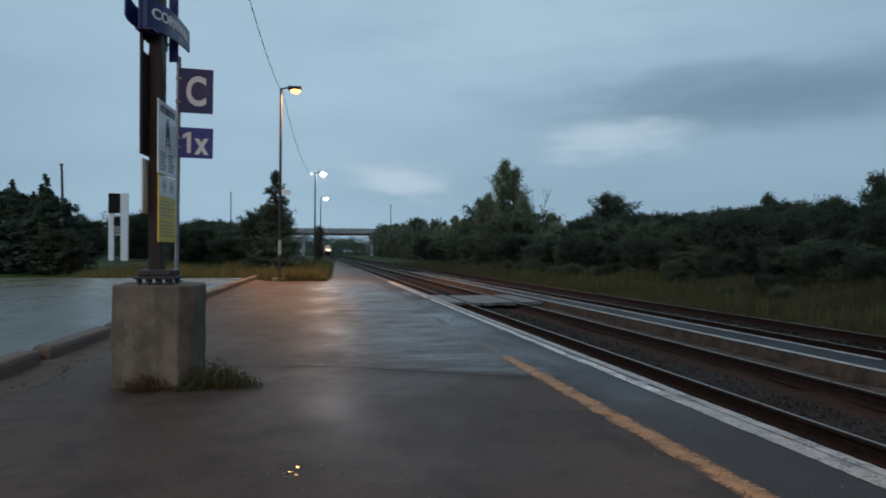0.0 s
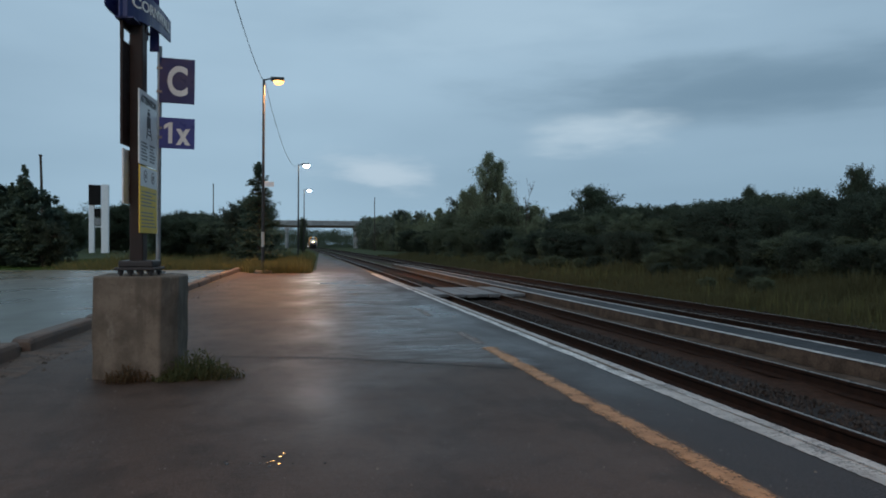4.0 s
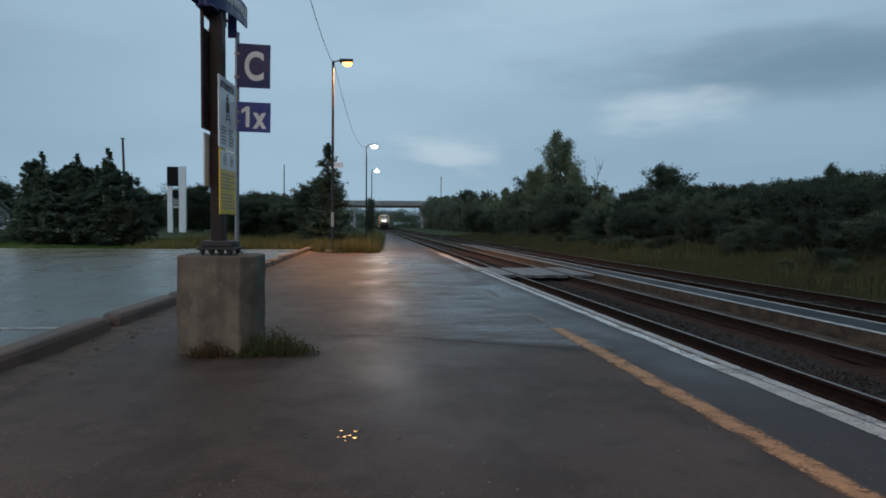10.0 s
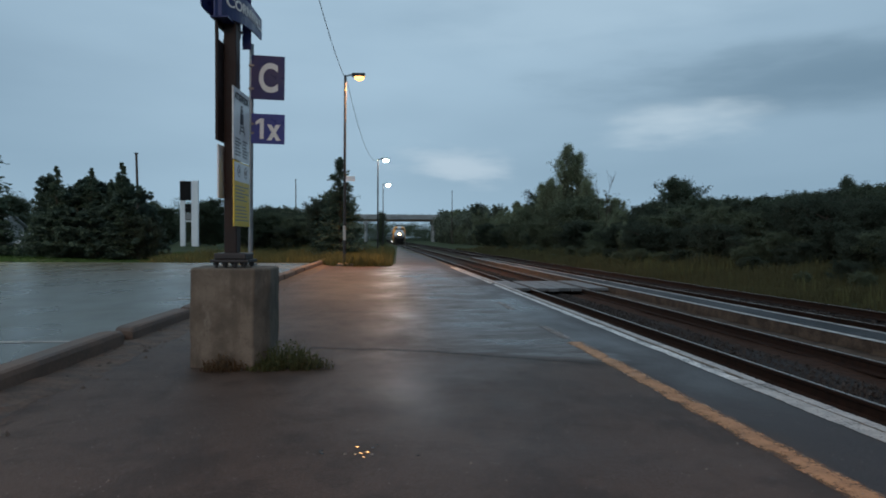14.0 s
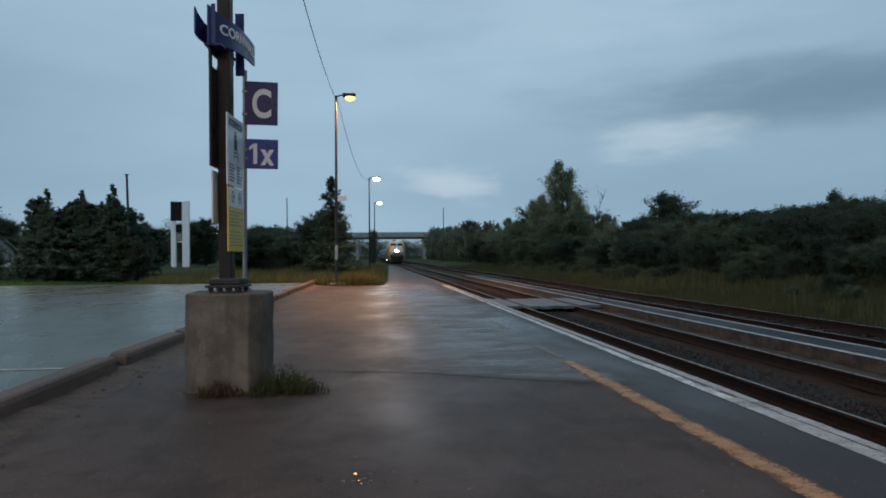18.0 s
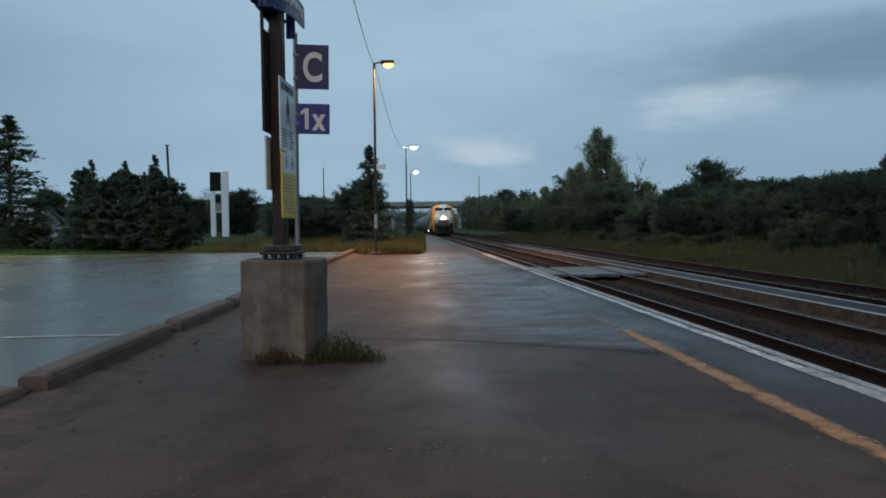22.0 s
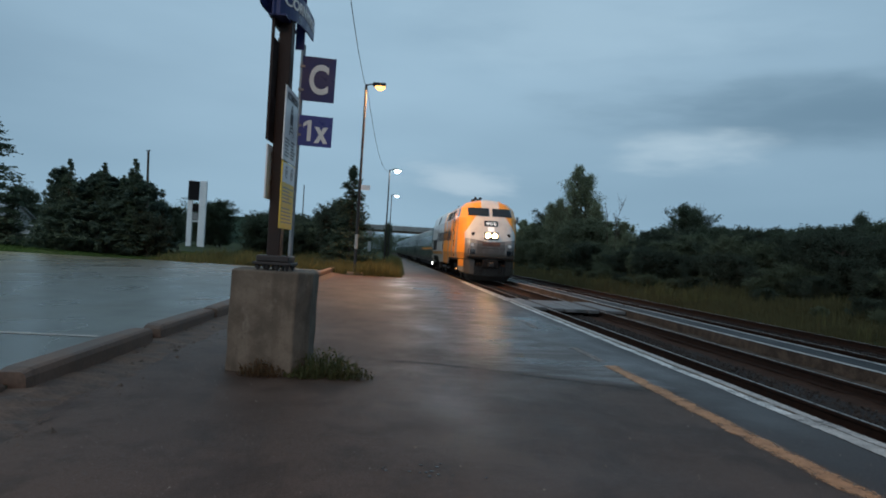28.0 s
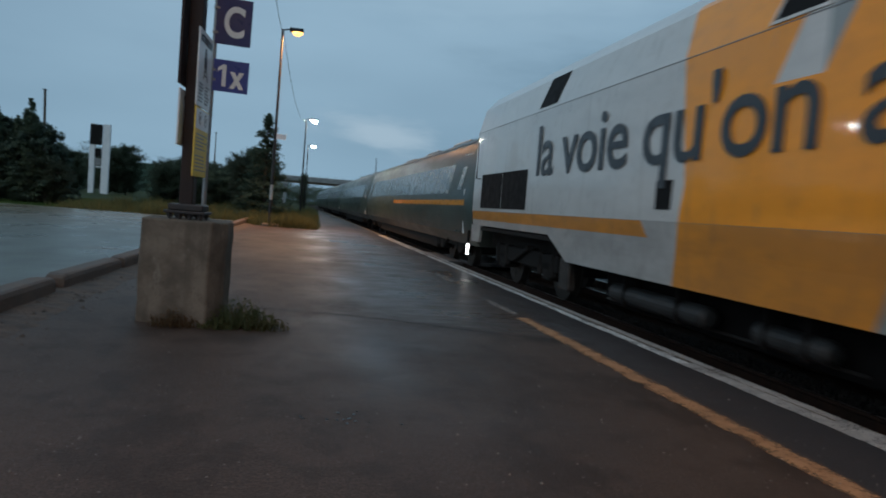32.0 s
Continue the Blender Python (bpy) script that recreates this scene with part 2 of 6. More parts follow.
def leafy(name, dark, light):
    n = Nodes(name)
    rnd = n.t.nodes.new("ShaderNodeNewGeometry").outputs["Random Per Island"]
    big = n.noise(0.5, 3)
    obj = n.t.nodes.new("ShaderNodeObjectInfo").outputs["Random"]
    fac = n.math("ADD", n.math("MULTIPLY", rnd, 0.35), n.math("ADD", n.math("MULTIPLY", big, 0.4), n.math("MULTIPLY", obj, 0.3)))
    col = n.mix(fac, c4(dark), c4(light))
    n.out(col, 0.75, 0.0, 0.08)
    thin = n.t.nodes.new("ShaderNodeBsdfTranslucent")
    n.put(thin.inputs["Color"], col)
    mixed = n.t.nodes.new("ShaderNodeMixShader")
    mixed.inputs[0].default_value = 0.55
    n.t.links.new(n.bsdf.outputs[0], mixed.inputs[1])
    n.t.links.new(thin.outputs[0], mixed.inputs[2])
    n.t.links.new(mixed.outputs[0], n.t.nodes["Material Output"].inputs["Surface"])
    return n.m


def worn_paint(name, colour, under, keep, rough=0.55):
    """Line paint rubbed away in specks and patches down to the asphalt."""
    n = Nodes(name)
    wear = n.math("ADD", n.math("MULTIPLY", n.noise(38, 4, 0.7), 0.6), n.math("MULTIPLY", n.noise(3.5, 5, 0.65), 0.4))
    tone = n.mix(n.ramp(n.noise(6, 5), 0.3, 0.7), c4(colour, 0.72), c4(colour, 1.1))
    n.bump(n.noise(60, 3), 0.3, 0.004)
    return n.out(n.mix(n.ramp(wear, keep - 0.05, keep + 0.07), c4(under), tone), rough)


def rubbed_line(name, colour, cover, middle, half, keep):
    """Line paint that thins towards both sides and in patches along its length."""
    n = Nodes(name)
    x, y, z = n.xyz()
    off = n.math("DIVIDE", n.math("ABSOLUTE", n.math("SUBTRACT", n.math("ADD", x, n.math("MULTIPLY", n.math("SUBTRACT", n.noise(2.2, 4), 0.5), 0.10)), middle)), half)
    wear = n.math("ADD", n.math("MULTIPLY", n.noise(34, 4, 0.75), 0.55), n.math("MULTIPLY", n.noise(5.0, 5, 0.65), 0.45))
    wear = n.math("SUBTRACT", wear, n.math("MULTIPLY", n.math("MULTIPLY", off, off), 0.22))
    tone = n.mix(n.ramp(n.noise(6, 5), 0.3, 0.7), c4(colour, 0.70), c4(colour, 1.12))
    n.bump(n.noise(60, 3), 0.4, 0.005)
    n.out(tone, 0.6, 0.0, 0.25)
    bare, mixed = n.t.nodes.new("ShaderNodeBsdfTransparent"), n.t.nodes.new("ShaderNodeMixShader")
    n.put(mixed.inputs[0], n.math("MULTIPLY", n.ramp(wear, keep - 0.12, keep + 0.12), cover))
    n.t.links.new(bare.outputs[0], mixed.inputs[1])
    n.t.links.new(n.bsdf.outputs[0], mixed.inputs[2])
    n.t.links.new(mixed.outputs[0], n.t.nodes["Material Output"].inputs["Surface"])
    return n.m


ASPHALT = wet_asphalt("wet_platform_asphalt", (0.071, 0.0485, 0.0385), 0.38, 0.72, 0.58, 0.12, 0.25, (-0.6, 3.6, 3.5, 38.0), (2.45, 2.85, (0.046, 0.0445, 0.047)))
LOT = wet_asphalt("wet_car_park_asphalt", (0.088, 0.091, 0.066), 0.16, 0.62, 0.48, 0.25, 0.18)
STRIP = wet_asphalt("blue_grey_strip_asphalt", (0.050, 0.054, 0.058), 0.30, 0.80, 0.80, 0.60, 0.12)
CRACK = plain("crack_filler", (0.018, 0.017, 0.016), 0.7)
WHITE_LINE = worn_paint("worn_white_line_paint", (0.43, 0.40, 0.37), (0.085, 0.08, 0.076), 0.435)
WHITE_BRIGHT = worn_paint("fresher_white_line_paint", (0.70, 0.68, 0.65), (0.045, 0.042, 0.040), 0.455)
YELLOW_LINE = rubbed_line("worn_yellow_line_paint", (0.45, 0.235, 0.115), 0.88, 2.60, 0.125, 0.395)
GHOST_LINE = rubbed_line("ghost_line_paint", (0.28, 0.235, 0.21), 0.75, 2.59, 0.11, 0.44)
CONCRETE = plain("weathered_concrete", (0.170, 0.134, 0.100), 0.85, vary=0.32, scale=1.6, bump=0.5, spec=0.25)
KERB = plain("stained_kerb_concrete", (0.105, 0.072, 0.054), 0.7, vary=0.45, scale=2.5, bump=0.5)
BALLAST = plain("dark_brown_ballast", (0.032, 0.020, 0.015), 0.9, vary=0.6, scale=9, bump=1.0, spec=0.12)


def stained_ballast():
    """Dark ballast with rust-brown bands along both rails of the near track."""
    n = Nodes("rust_stained_ballast")
    x, y, z = n.xyz()
    off = n.math("ABSOLUTE", n.math("SUBTRACT", x, TRACK_X - 0.18))
    wob = n.math("MULTIPLY", n.math("SUBTRACT", n.noise(1.3, 4), 0.5), 0.35)
    band = n.ramp(n.math("ADD", off, wob), 0.36, 0.52)
    grain = n.noise(26, 4, 0.7)
    grey = n.mix(n.ramp(grain, 0.35, 0.7), c4((0.018, 0.016, 0.016)), c4((0.046, 0.042, 0.041)))
    brown = n.mix(n.ramp(n.noise(9, 5), 0.3, 0.7), c4((0.026, 0.013, 0.008)), c4((0.050, 0.025, 0.016)))
    n.bump(grain, 0.8, 0.012)
    return n.out(n.mix(band, grey, brown), 0.9, 0.0, 0.1)


def weathered_block():
    """Old cast concrete: board marks, run stains, pale bloom and dirt."""
    n = Nodes("stained_block_concrete")
    c = (0.128, 0.106, 0.084)
    big, fine = n.noise(2.4, 6, 0.65), n.noise(30, 4, 0.7)
    runs = n.noise(7.0, 4, 0.6, (1.0, 1.0, 0.12))
    col = n.mix(n.ramp(big, 0.34, 0.66), c4(c, 0.66), c4(c, 1.22))
    col = n.mix(n.ramp(runs, 0.50, 0.66, 0, 0.55), col, c4(c, 0.58))
    col = n.mix(n.ramp(n.noise(4.5, 5, 0.7, (1.0, 1.0, 0.5)), 0.60, 0.72, 0, 0.5), col, c4((0.21, 0.185, 0.155)))
    col = n.mix(n.ramp(fine, 0.55, 0.72, 0, 0.5), col, c4(c, 0.45))
    n.bump(n.math("ADD", fine, n.math("MULTIPLY", n.noise(9, 4), 0.8)), 0.6, 0.010)
    return n.out(col, 0.88, 0.0, 0.2)


BLOCK_CON = weathered_block()
NEAR_BALLAST = stained_ballast()
GRAVEL = plain("brown_trackside_gravel", (0.086, 0.062, 0.047), 0.9, vary=0.5, scale=4, bump=1.0, spec=0.12)
STONE = plain("ballast_stone", (0.052, 0.044, 0.040), 0.85, vary=0.6, scale=12, spec=0.15)
RUST = plain("rusty_rail_web", (0.026, 0.014, 0.010), 0.85, 0.0, 0.5, 9, spec=0.12)
RAILTOP = plain("worn_rail_head", (0.27, 0.225, 0.195), 0.32, 0.85, 0.3, 9)
TIMBER = plain("tarred_timber", (0.055, 0.042, 0.034), 0.8, vary=0.5, scale=3)
PLANK = plain("wet_grey_crossing_plank", (0.13, 0.125, 0.125), 0.5, vary=0.45, scale=4, spec=0.3)
SOIL = plain("dark_grassy_soil", (0.052, 0.066, 0.028), 0.95, vary=0.6, scale=0.6, bump=0.8, spec=0.1)
GRASS = leafy("dry_tall_grass", (0.060, 0.066, 0.026), (0.140, 0.130, 0.058))
# brighter than the dry grass: some of the lamp's light is in the colour
GRASS_LAMPLIT = leafy("lamplit_tall_grass", (0.066, 0.076, 0.030), (0.145, 0.136, 0.062))
VERGE = leafy("verge_weeds", (0.052, 0.052, 0.026), (0.118, 0.106, 0.052))
GRASS_GREEN = leafy("mown_green_grass", (0.036, 0.074, 0.024), (0.070, 0.116, 0.040))
LEAF = leafy("broad_leaf", (0.088, 0.108, 0.070), (0.150, 0.168, 0.106))
LEAF_DARK = leafy("dark_broad_leaf", (0.060, 0.080, 0.056), (0.108, 0.130, 0.084))
# leaves of the far trees: distance haze mixed into a paler green
LEAF_HAZY = leafy("hazy_distant_leaf", (0.105, 0.122, 0.092), (0.170, 0.188, 0.136))
LEAF_WOOD = leafy("shaded_wood_leaf", (0.045, 0.058, 0.044), (0.080, 0.095, 0.066))
# pale leaves, their colour lifted further for the mist along the treeline
LEAF_PALE = leafy("pale_poplar_leaf", (0.165, 0.195, 0.125), (0.260, 0.285, 0.180))
NEEDLE = leafy("spruce_needle", (0.062, 0.090, 0.066), (0.110, 0.145, 0.100))
NEEDLE_DARK = leafy("pine_needle", (0.066, 0.098, 0.082), (0.122, 0.160, 0.128))
BANK_GRASS = plain("dark_bank_grass", (0.036, 0.058, 0.040), 0.95, vary=0.5, scale=0.15, bump=0.8, spec=0.05)
BARK = plain("grey_brown_bark", (0.075, 0.058, 0.045), 0.9, vary=0.5, scale=8, bump=0.8)
POST_BROWN = plain("brown_painted_steel", (0.024, 0.014, 0.012), 0.5, 0.0, 0.3, 4, spec=0.25)
DARK_STEEL = plain("dark_lamp_steel", (0.035, 0.033, 0.034), 0.5, 0.5, 0.3, 5)
GALV = plain("galvanised_steel", (0.22, 0.23, 0.24), 0.42, 0.8, 0.3, 8)
NAVY = plain("navy_sign_face", (0.016, 0.026, 0.115), 0.36, vary=0.15, spec=0.35)
PURPLE = plain("violet_blue_sign_face", (0.042, 0.058, 0.250), 0.36, vary=0.15, spec=0.35)
SIGN_WHITE = plain("white_sign_face", (0.66, 0.67, 0.68), 0.38, vary=0.12)
SIGN_YELLOW = plain("yellow_sign_face", (0.66, 0.46, 0.05), 0.4, vary=0.15)
SIGN_INK = plain("black_sign_ink", (0.03, 0.03, 0.035), 0.5)
INK_GREY = plain("grey_sign_ink", (0.22, 0.22, 0.22), 0.5)
LETTER = plain("white_sign_letter", (0.80, 0.79, 0.76), 0.4, vary=0.08)
BLACK = plain("black_underframe_grime", (0.020, 0.018, 0.017), 0.8, vary=0.5, spec=0.12)
SOOT = plain("sooty_tank_paint", (0.010, 0.009, 0.009), 0.85, vary=0.4, spec=0.08)
RESERVOIR = plain("grimy_grey_reservoir_paint", (0.026, 0.026, 0.026), 0.55, vary=0.5, scale=4, spec=0.3)
GLASS_DARK = plain("dark_tinted_glass", (0.012, 0.014, 0.018), 0.07, vary=0.2, bump=0.0)
LOUVRE = plain("black_louvre", (0.014, 0.013, 0.013), 0.7, vary=0.3, spec=0.1)
STEEL = plain("worn_wheel_steel", (0.050, 0.044, 0.040), 0.5, 0.6, 0.4)
RED_PLATE = plain("faded_red_panel", (0.10, 0.045, 0.032), 0.5)
LETTER_DARK = plain("charcoal_livery_letter", (0.035, 0.042, 0.050), 0.4, vary=0.15)
BRIDGE_CON = plain("pale_bridge_concrete", (0.30, 0.31, 0.31), 0.8, vary=0.25, scale=0.5)
PYLON_WHITE = plain("white_pylon_paint", (0.72, 0.73, 0.74), 0.45, vary=0.1)
PALE_ROOF = plain("pale_sheet_roof", (0.34, 0.35, 0.36), 0.6, vary=0.25, scale=0.8)
WALL_PALE = plain("pale_render", (0.34, 0.34, 0.325), 0.8, vary=0.15)
CAR_WHITE = plain("silver_car_paint", (0.40, 0.42, 0.44), 0.25, 0.3, 0.1)
CABLE = plain("black_cable_sheath", (0.02, 0.02, 0.022), 0.5)
HPS = glow("sodium_lamp_lens", (1.0, 0.42, 0.085), 4.0)
LED = glow("white_lamp_lens", (1.0, 0.93, 0.80), 320.0)
HEADLIGHT = glow("headlight_lens", (1.0, 0.50, 0.17), 190.0)
# emission for the bowl round each headlight, imitating lens glare
HEADLIGHT_GLARE = glow("headlight_glare_bowl", (1.0, 0.55, 0.20), 16.0)
NUMBER_LIT = glow("lit_number_board", (1.0, 0.97, 0.92), 0.55)
CLASS_LIT = glow("lit_marker_lens", (1.0, 0.97, 0.92), 0.60)
CLASS_LIT_BRIGHT = glow("lit_white_lens", (1.0, 0.97, 0.92), 5.0)

YEL, SILVER, DGREY = (0.98, 0.362, 0.020), (0.63, 0.625, 0.605), (0.12, 0.11, 0.105)


def livery():
    """Locomotive paint: grey rear, yellow middle with slanting grey bars, silver nose."""
    n = Nodes("yellow_and_grey_livery")
    x, y, z = n.xyz()
    ax = n.math("ABSOLUTE", x)

    def less(a, b):
        return n.math("LESS_THAN", a, b)

    def both(*a):
        r = a[0]
        for q in a[1:]:
            r = n.math("MULTIPLY", r, q)
        return r

    def bar(c, half, lean):                               # bar that leans forward going up
        d = n.math("SUBTRACT", n.math("ADD", y, n.math("MULTIPLY", z, lean)), c)
        return less(n.math("ABSOLUTE", d), half)

    yellow = less(y, n.math("ADD", 9.95, n.math("MULTIPLY", n.math("ABSOLUTE", n.math("SUBTRACT", z, 1.9)), 0.18)))
    wedge = both(n.math("GREATER_THAN", y, 1.90), less(n.math("ADD", y, n.math("MULTIPLY", z, 0.63)), 3.80))
    bars = n.math("MAXIMUM", n.math("MAXIMUM", bar(7.30, 0.29, 0.385), bar(5.30, 0.27, 0.47)), wedge)
    bars = n.math("MAXIMUM", bars, both(bar(9.9, 0.3, 0.58), n.math("GREATER_THAN", z, 2.75)))
    bars = both(bars, n.math("GREATER_THAN", ax, 0.9))
    yellow = both(yellow, n.math("SUBTRACT", 1.0, bars))
    upper = both(n.math("GREATER_THAN", z, 3.90), n.math("GREATER_THAN", y, 3.15))   # silver roof slope behind the cab
    yellow = both(yellow, n.math("SUBTRACT", 1.0, upper))
    stripe = both(n.math("GREATER_THAN", n.math("SUBTRACT", y, n.math("MULTIPLY", z, 0.8)), 9.70), less(n.math("ABSOLUTE", n.math("SUBTRACT", z, 1.385)), 0.10))
    yellow = n.math("MAXIMUM", yellow, stripe)
    # silver face between the yellow cab corners, silver roof band
    half = n.math("MINIMUM", n.math("ADD", 0.76, n.math("MULTIPLY", n.math("SUBTRACT", 3.38, z), 0.60)), 1.29)
    face = both(less(y, 1.0), less(ax, half), less(z, 3.55))
    crown = both(n.math("GREATER_THAN", z, 3.55), less(ax, 0.46))
    face = n.math("MAXIMUM", face, crown)
    yellow = both(yellow, n.math("SUBTRACT", 1.0, face))
    grime = n.noise(1.6, 6, 0.6, (1, 0.5, 2.0))
    lowdirt = n.noise(5, 5)
    grey = n.mix(n.ramp(grime, 0.3, 0.75), c4(SILVER, 0.9), c4(SILVER, 1.04))
    grey = n.mix(both(less(y, 8.0), n.math("SUBTRACT", 1.0, face)), grey, c4((0.30, 0.33, 0.33)))
    col = n.mix(yellow, grey, n.mix(n.ramp(grime, 0.35, 0.75), c4(YEL, 0.9), c4(YEL, 1.03)))
    chev = less(z, n.math("ADD", 2.03, n.math("MULTIPLY", ax, 0.14)))
    col = n.mix(both(face, chev), col, c4((0.235, 0.228, 0.220)))
    col = n.mix(both(face, chev, less(ax, 0.70)), col, c4(DGREY))
    col = n.mix(both(face, less(z, 1.44)), col, c4((0.040, 0.038, 0.036)))
    splash = n.math("ADD", n.math("MULTIPLY", n.noise(3.0, 6, 0.7, (1, 1, 0.5)), 1.2), n.ramp(z, 2.6, 1.2, 0, 0.55))     # road dirt thrown up over the nose
    col = n.mix(both(face, n.ramp(splash, 0.78, 1.16, 0, 0.62)), col, c4((0.060, 0.048, 0.040)))
    drip = n.noise(4.5, 5, 0.65, (1.0, 1.0, 0.10))
    col = n.mix(n.ramp(drip, 0.56, 0.74, 0, 0.22), col, c4((0.16, 0.13, 0.10)))
    col = n.mix(both(less(y, 1.0), less(ax, 1.29), less(z, 1.26)), col, c4((0.02, 0.02, 0.021)))
    col = n.mix(both(less(y, 2.2), less(z, 0.76), n.math("GREATER_THAN", ax, 1.29)), col, c4((0.24, 0.26, 0.255)))
    col = n.mix(n.math("MULTIPLY", n.ramp(lowdirt, 0.5, 0.8), 0.16), col, c4((0.12, 0.09, 0.06)))
    film = n.ramp(n.math("ADD", grime, n.math("MULTIPLY", lowdirt, 0.3)), 0.35, 0.8, 0.24, 0.52)        # brown dirt film on the sills, with the shade below the seam painted in
    col = n.mix(n.math("MULTIPLY", n.ramp(z, 1.49, 1.475), film), col, c4((0.075, 0.060, 0.045)))
    n.bump(lowdirt, 0.05, 0.003)
    n.bsdf.inputs["Coat Weight"].default_value = 0.42
    n.bsdf.inputs["Coat Roughness"].default_value = 0.05
    return n.out(col, n.ramp(grime, 0.3, 0.7, 0.34, 0.50), 0.0, 0.35)


def coach_paint():
    n = Nodes("grey_green_coach_paint")
    x, y, z = n.xyz()
    grime = n.noise(1.4, 6, 0.6, (1, 0.4, 2.0))
    col = n.mix(n.ramp(grime, 0.3, 0.7), c4((0.030, 0.048, 0.044)), c4((0.048, 0.070, 0.063)))
    col = n.mix(n.ramp(n.math("ADD", n.math("MULTIPLY", grime, 0.25), n.ramp(z, 1.56, 0.7, 0, 0.5)), 0.12, 0.62, 0, 0.6), col, c4((0.060, 0.054, 0.045)))
    flutes = n.ramp(n.math("MULTIPLY", n.ramp(z, 1.50, 1.46), n.math("SINE", n.math("MULTIPLY", z, 96.0))), -1.0, 1.0)
    n.bump(flutes, 0.25, 0.006)                           # fluted steel below the stripe
    return n.out(col, n.ramp(grime, 0.3, 0.7, 0.30, 0.45), 0.0, 0.4)


LIVERY, COACH = livery(), coach_paint()
RAIL_YELLOW = plain("yellow_handrail_paint", (0.60, 0.27, 0.025), 0.35)
JAMB = plain("shaded_door_jamb_paint", (0.36, 0.135, 0.022), 0.55, vary=0.3, scale=5)
FRAME_PALE = plain("pale_window_frame_paint", (0.58, 0.57, 0.55), 0.4, vary=0.2)
SLAT = plain("pale_grille_slat", (0.30, 0.29, 0.28), 0.45, vary=0.25)
QUARTER = plain("grey_quarter_glass", (0.13, 0.14, 0.15), 0.15, vary=0.15, bump=0.0)
STEP_LIT = glow("lit_step_lens", (1.0, 0.40, 0.09), 2.4)

# ---------------------------------------------------------------- building helpers


def mesh_from(verts, faces, mats, name="mesh", smooth=False):
    me = bpy.data.meshes.new(name)
    me.from_pydata([tuple(v) for v in verts], [], [tuple(f) for f in faces])
    for m in (mats if isinstance(mats, (list, tuple)) else [mats]):
        me.materials.append(m)
    if smooth:
        me.polygons.foreach_set("use_smooth", [True] * len(me.polygons))
    me.update()
    return me


def bm_mesh(bm, mat, name="mesh", smooth=False):
    me = bpy.data.meshes.new(name)
    bmesh.ops.recalc_face_normals(bm, faces=bm.faces[:])
    bm.to_mesh(me)
    bm.free()
    for m in (mat if isinstance(mat, (list, tuple)) else [mat]):
        me.materials.append(m)
    if smooth:
        me.polygons.foreach_set("use_smooth", [True] * len(me.polygons))
    return me


def part(name, bm, material, parent, label="", smooth=False):
    """Links a bmesh, or a mesh, as one object under a thing or a part."""
    me = bm if isinstance(bm, bpy.types.Mesh) else bm_mesh(bm, material, name, smooth)
    ob = new(name, me)
    ob.parent = parent
    if label:
        ob["label"] = label
    return ob


def thing(name, m, label, category, group="", kind=""):
    """An empty at the base of a thing, which parents its parts."""
    ob = new(name)
    ob.empty_display_size = 0.2
    ob.matrix_basis = m
    return tagged(ob, label, category, group, kind)


def box(bm, x0, y0, z0, x1, y1, z1, bevel=0.0, m=None):
    r = bmesh.ops.create_cube(bm, size=1.0)
    bmesh.ops.scale(bm, vec=(x1 - x0, y1 - y0, z1 - z0), verts=r["verts"])
    bmesh.ops.translate(bm, vec=((x0 + x1) / 2, (y0 + y1) / 2, (z0 + z1) / 2), verts=r["verts"])
    vs = r["verts"]
    if bevel:
        es = list({e for v in vs for e in v.link_edges})
        rb = bmesh.ops.bevel(bm, geom=es, offset=bevel, segments=2, affect="EDGES", profile=0.5)
        vs = list({v for f in rb["faces"] for v in f.verts} | {v for v in vs if v.is_valid})
    if m is not None:
        bmesh.ops.transform(bm, matrix=m, verts=vs)
    return vs


def boxed(x0, y0, z0, x1, y1, z1, bevel=0.0, m=None):
    bm = bmesh.new()
    box(bm, x0, y0, z0, x1, y1, z1, bevel, m)
    return bm


def cyl(bm, a, b, r0, r1=None, n=16):
    a, b = Vector(a), Vector(b)
    d = b - a
    r = bmesh.ops.create_cone(bm, cap_ends=True, segments=n, radius1=r0, radius2=r0 if r1 is None else r1, depth=d.length)
    m = Matrix.Translation((a + b) / 2) @ d.to_track_quat("Z", "Y").to_matrix().to_4x4()
    bmesh.ops.transform(bm, matrix=m, verts=r["verts"])
    return r["verts"]


def tube(bm, pts, r, n=6):
    """A round bar along points, one skin."""
    pts = [Vector(p) for p in pts]
    rs = r if isinstance(r, (list, tuple)) else [r] * len(pts)
    rings = []
    for i, p in enumerate(pts):
        d = (pts[min(i + 1, len(pts) - 1)] - pts[max(i - 1, 0)]).normalized()
        q = d.to_track_quat("Z", "Y")
        rings.append([bm.verts.new(p + q @ Vector((math.cos(k * math.tau / n) * rs[i], math.sin(k * math.tau / n) * rs[i], 0))) for k in range(n)])
    for a, b in zip(rings, rings[1:]):
        for k in range(n):
            bm.faces.new((a[k], a[(k + 1) % n], b[(k + 1) % n], b[k]))
    bm.faces.new(rings[0][::-1])
    bm.faces.new(rings[-1])


def loft(rings, caps=True):
    """A skin over rings of equally many points; each ring is closed."""
    verts, faces, n = [], [], len(rings[0])
    for r in rings:
        verts += r
    for i in range(len(rings) - 1):
        for k in range(n):
            faces.append((i * n + k, i * n + (k + 1) % n, (i + 1) * n + (k + 1) % n, (i + 1) * n + k))
    if caps:
        faces.append(tuple(range(n))[::-1])
        faces.append(tuple((len(rings) - 1) * n + k for k in range(n)))
    return verts, faces


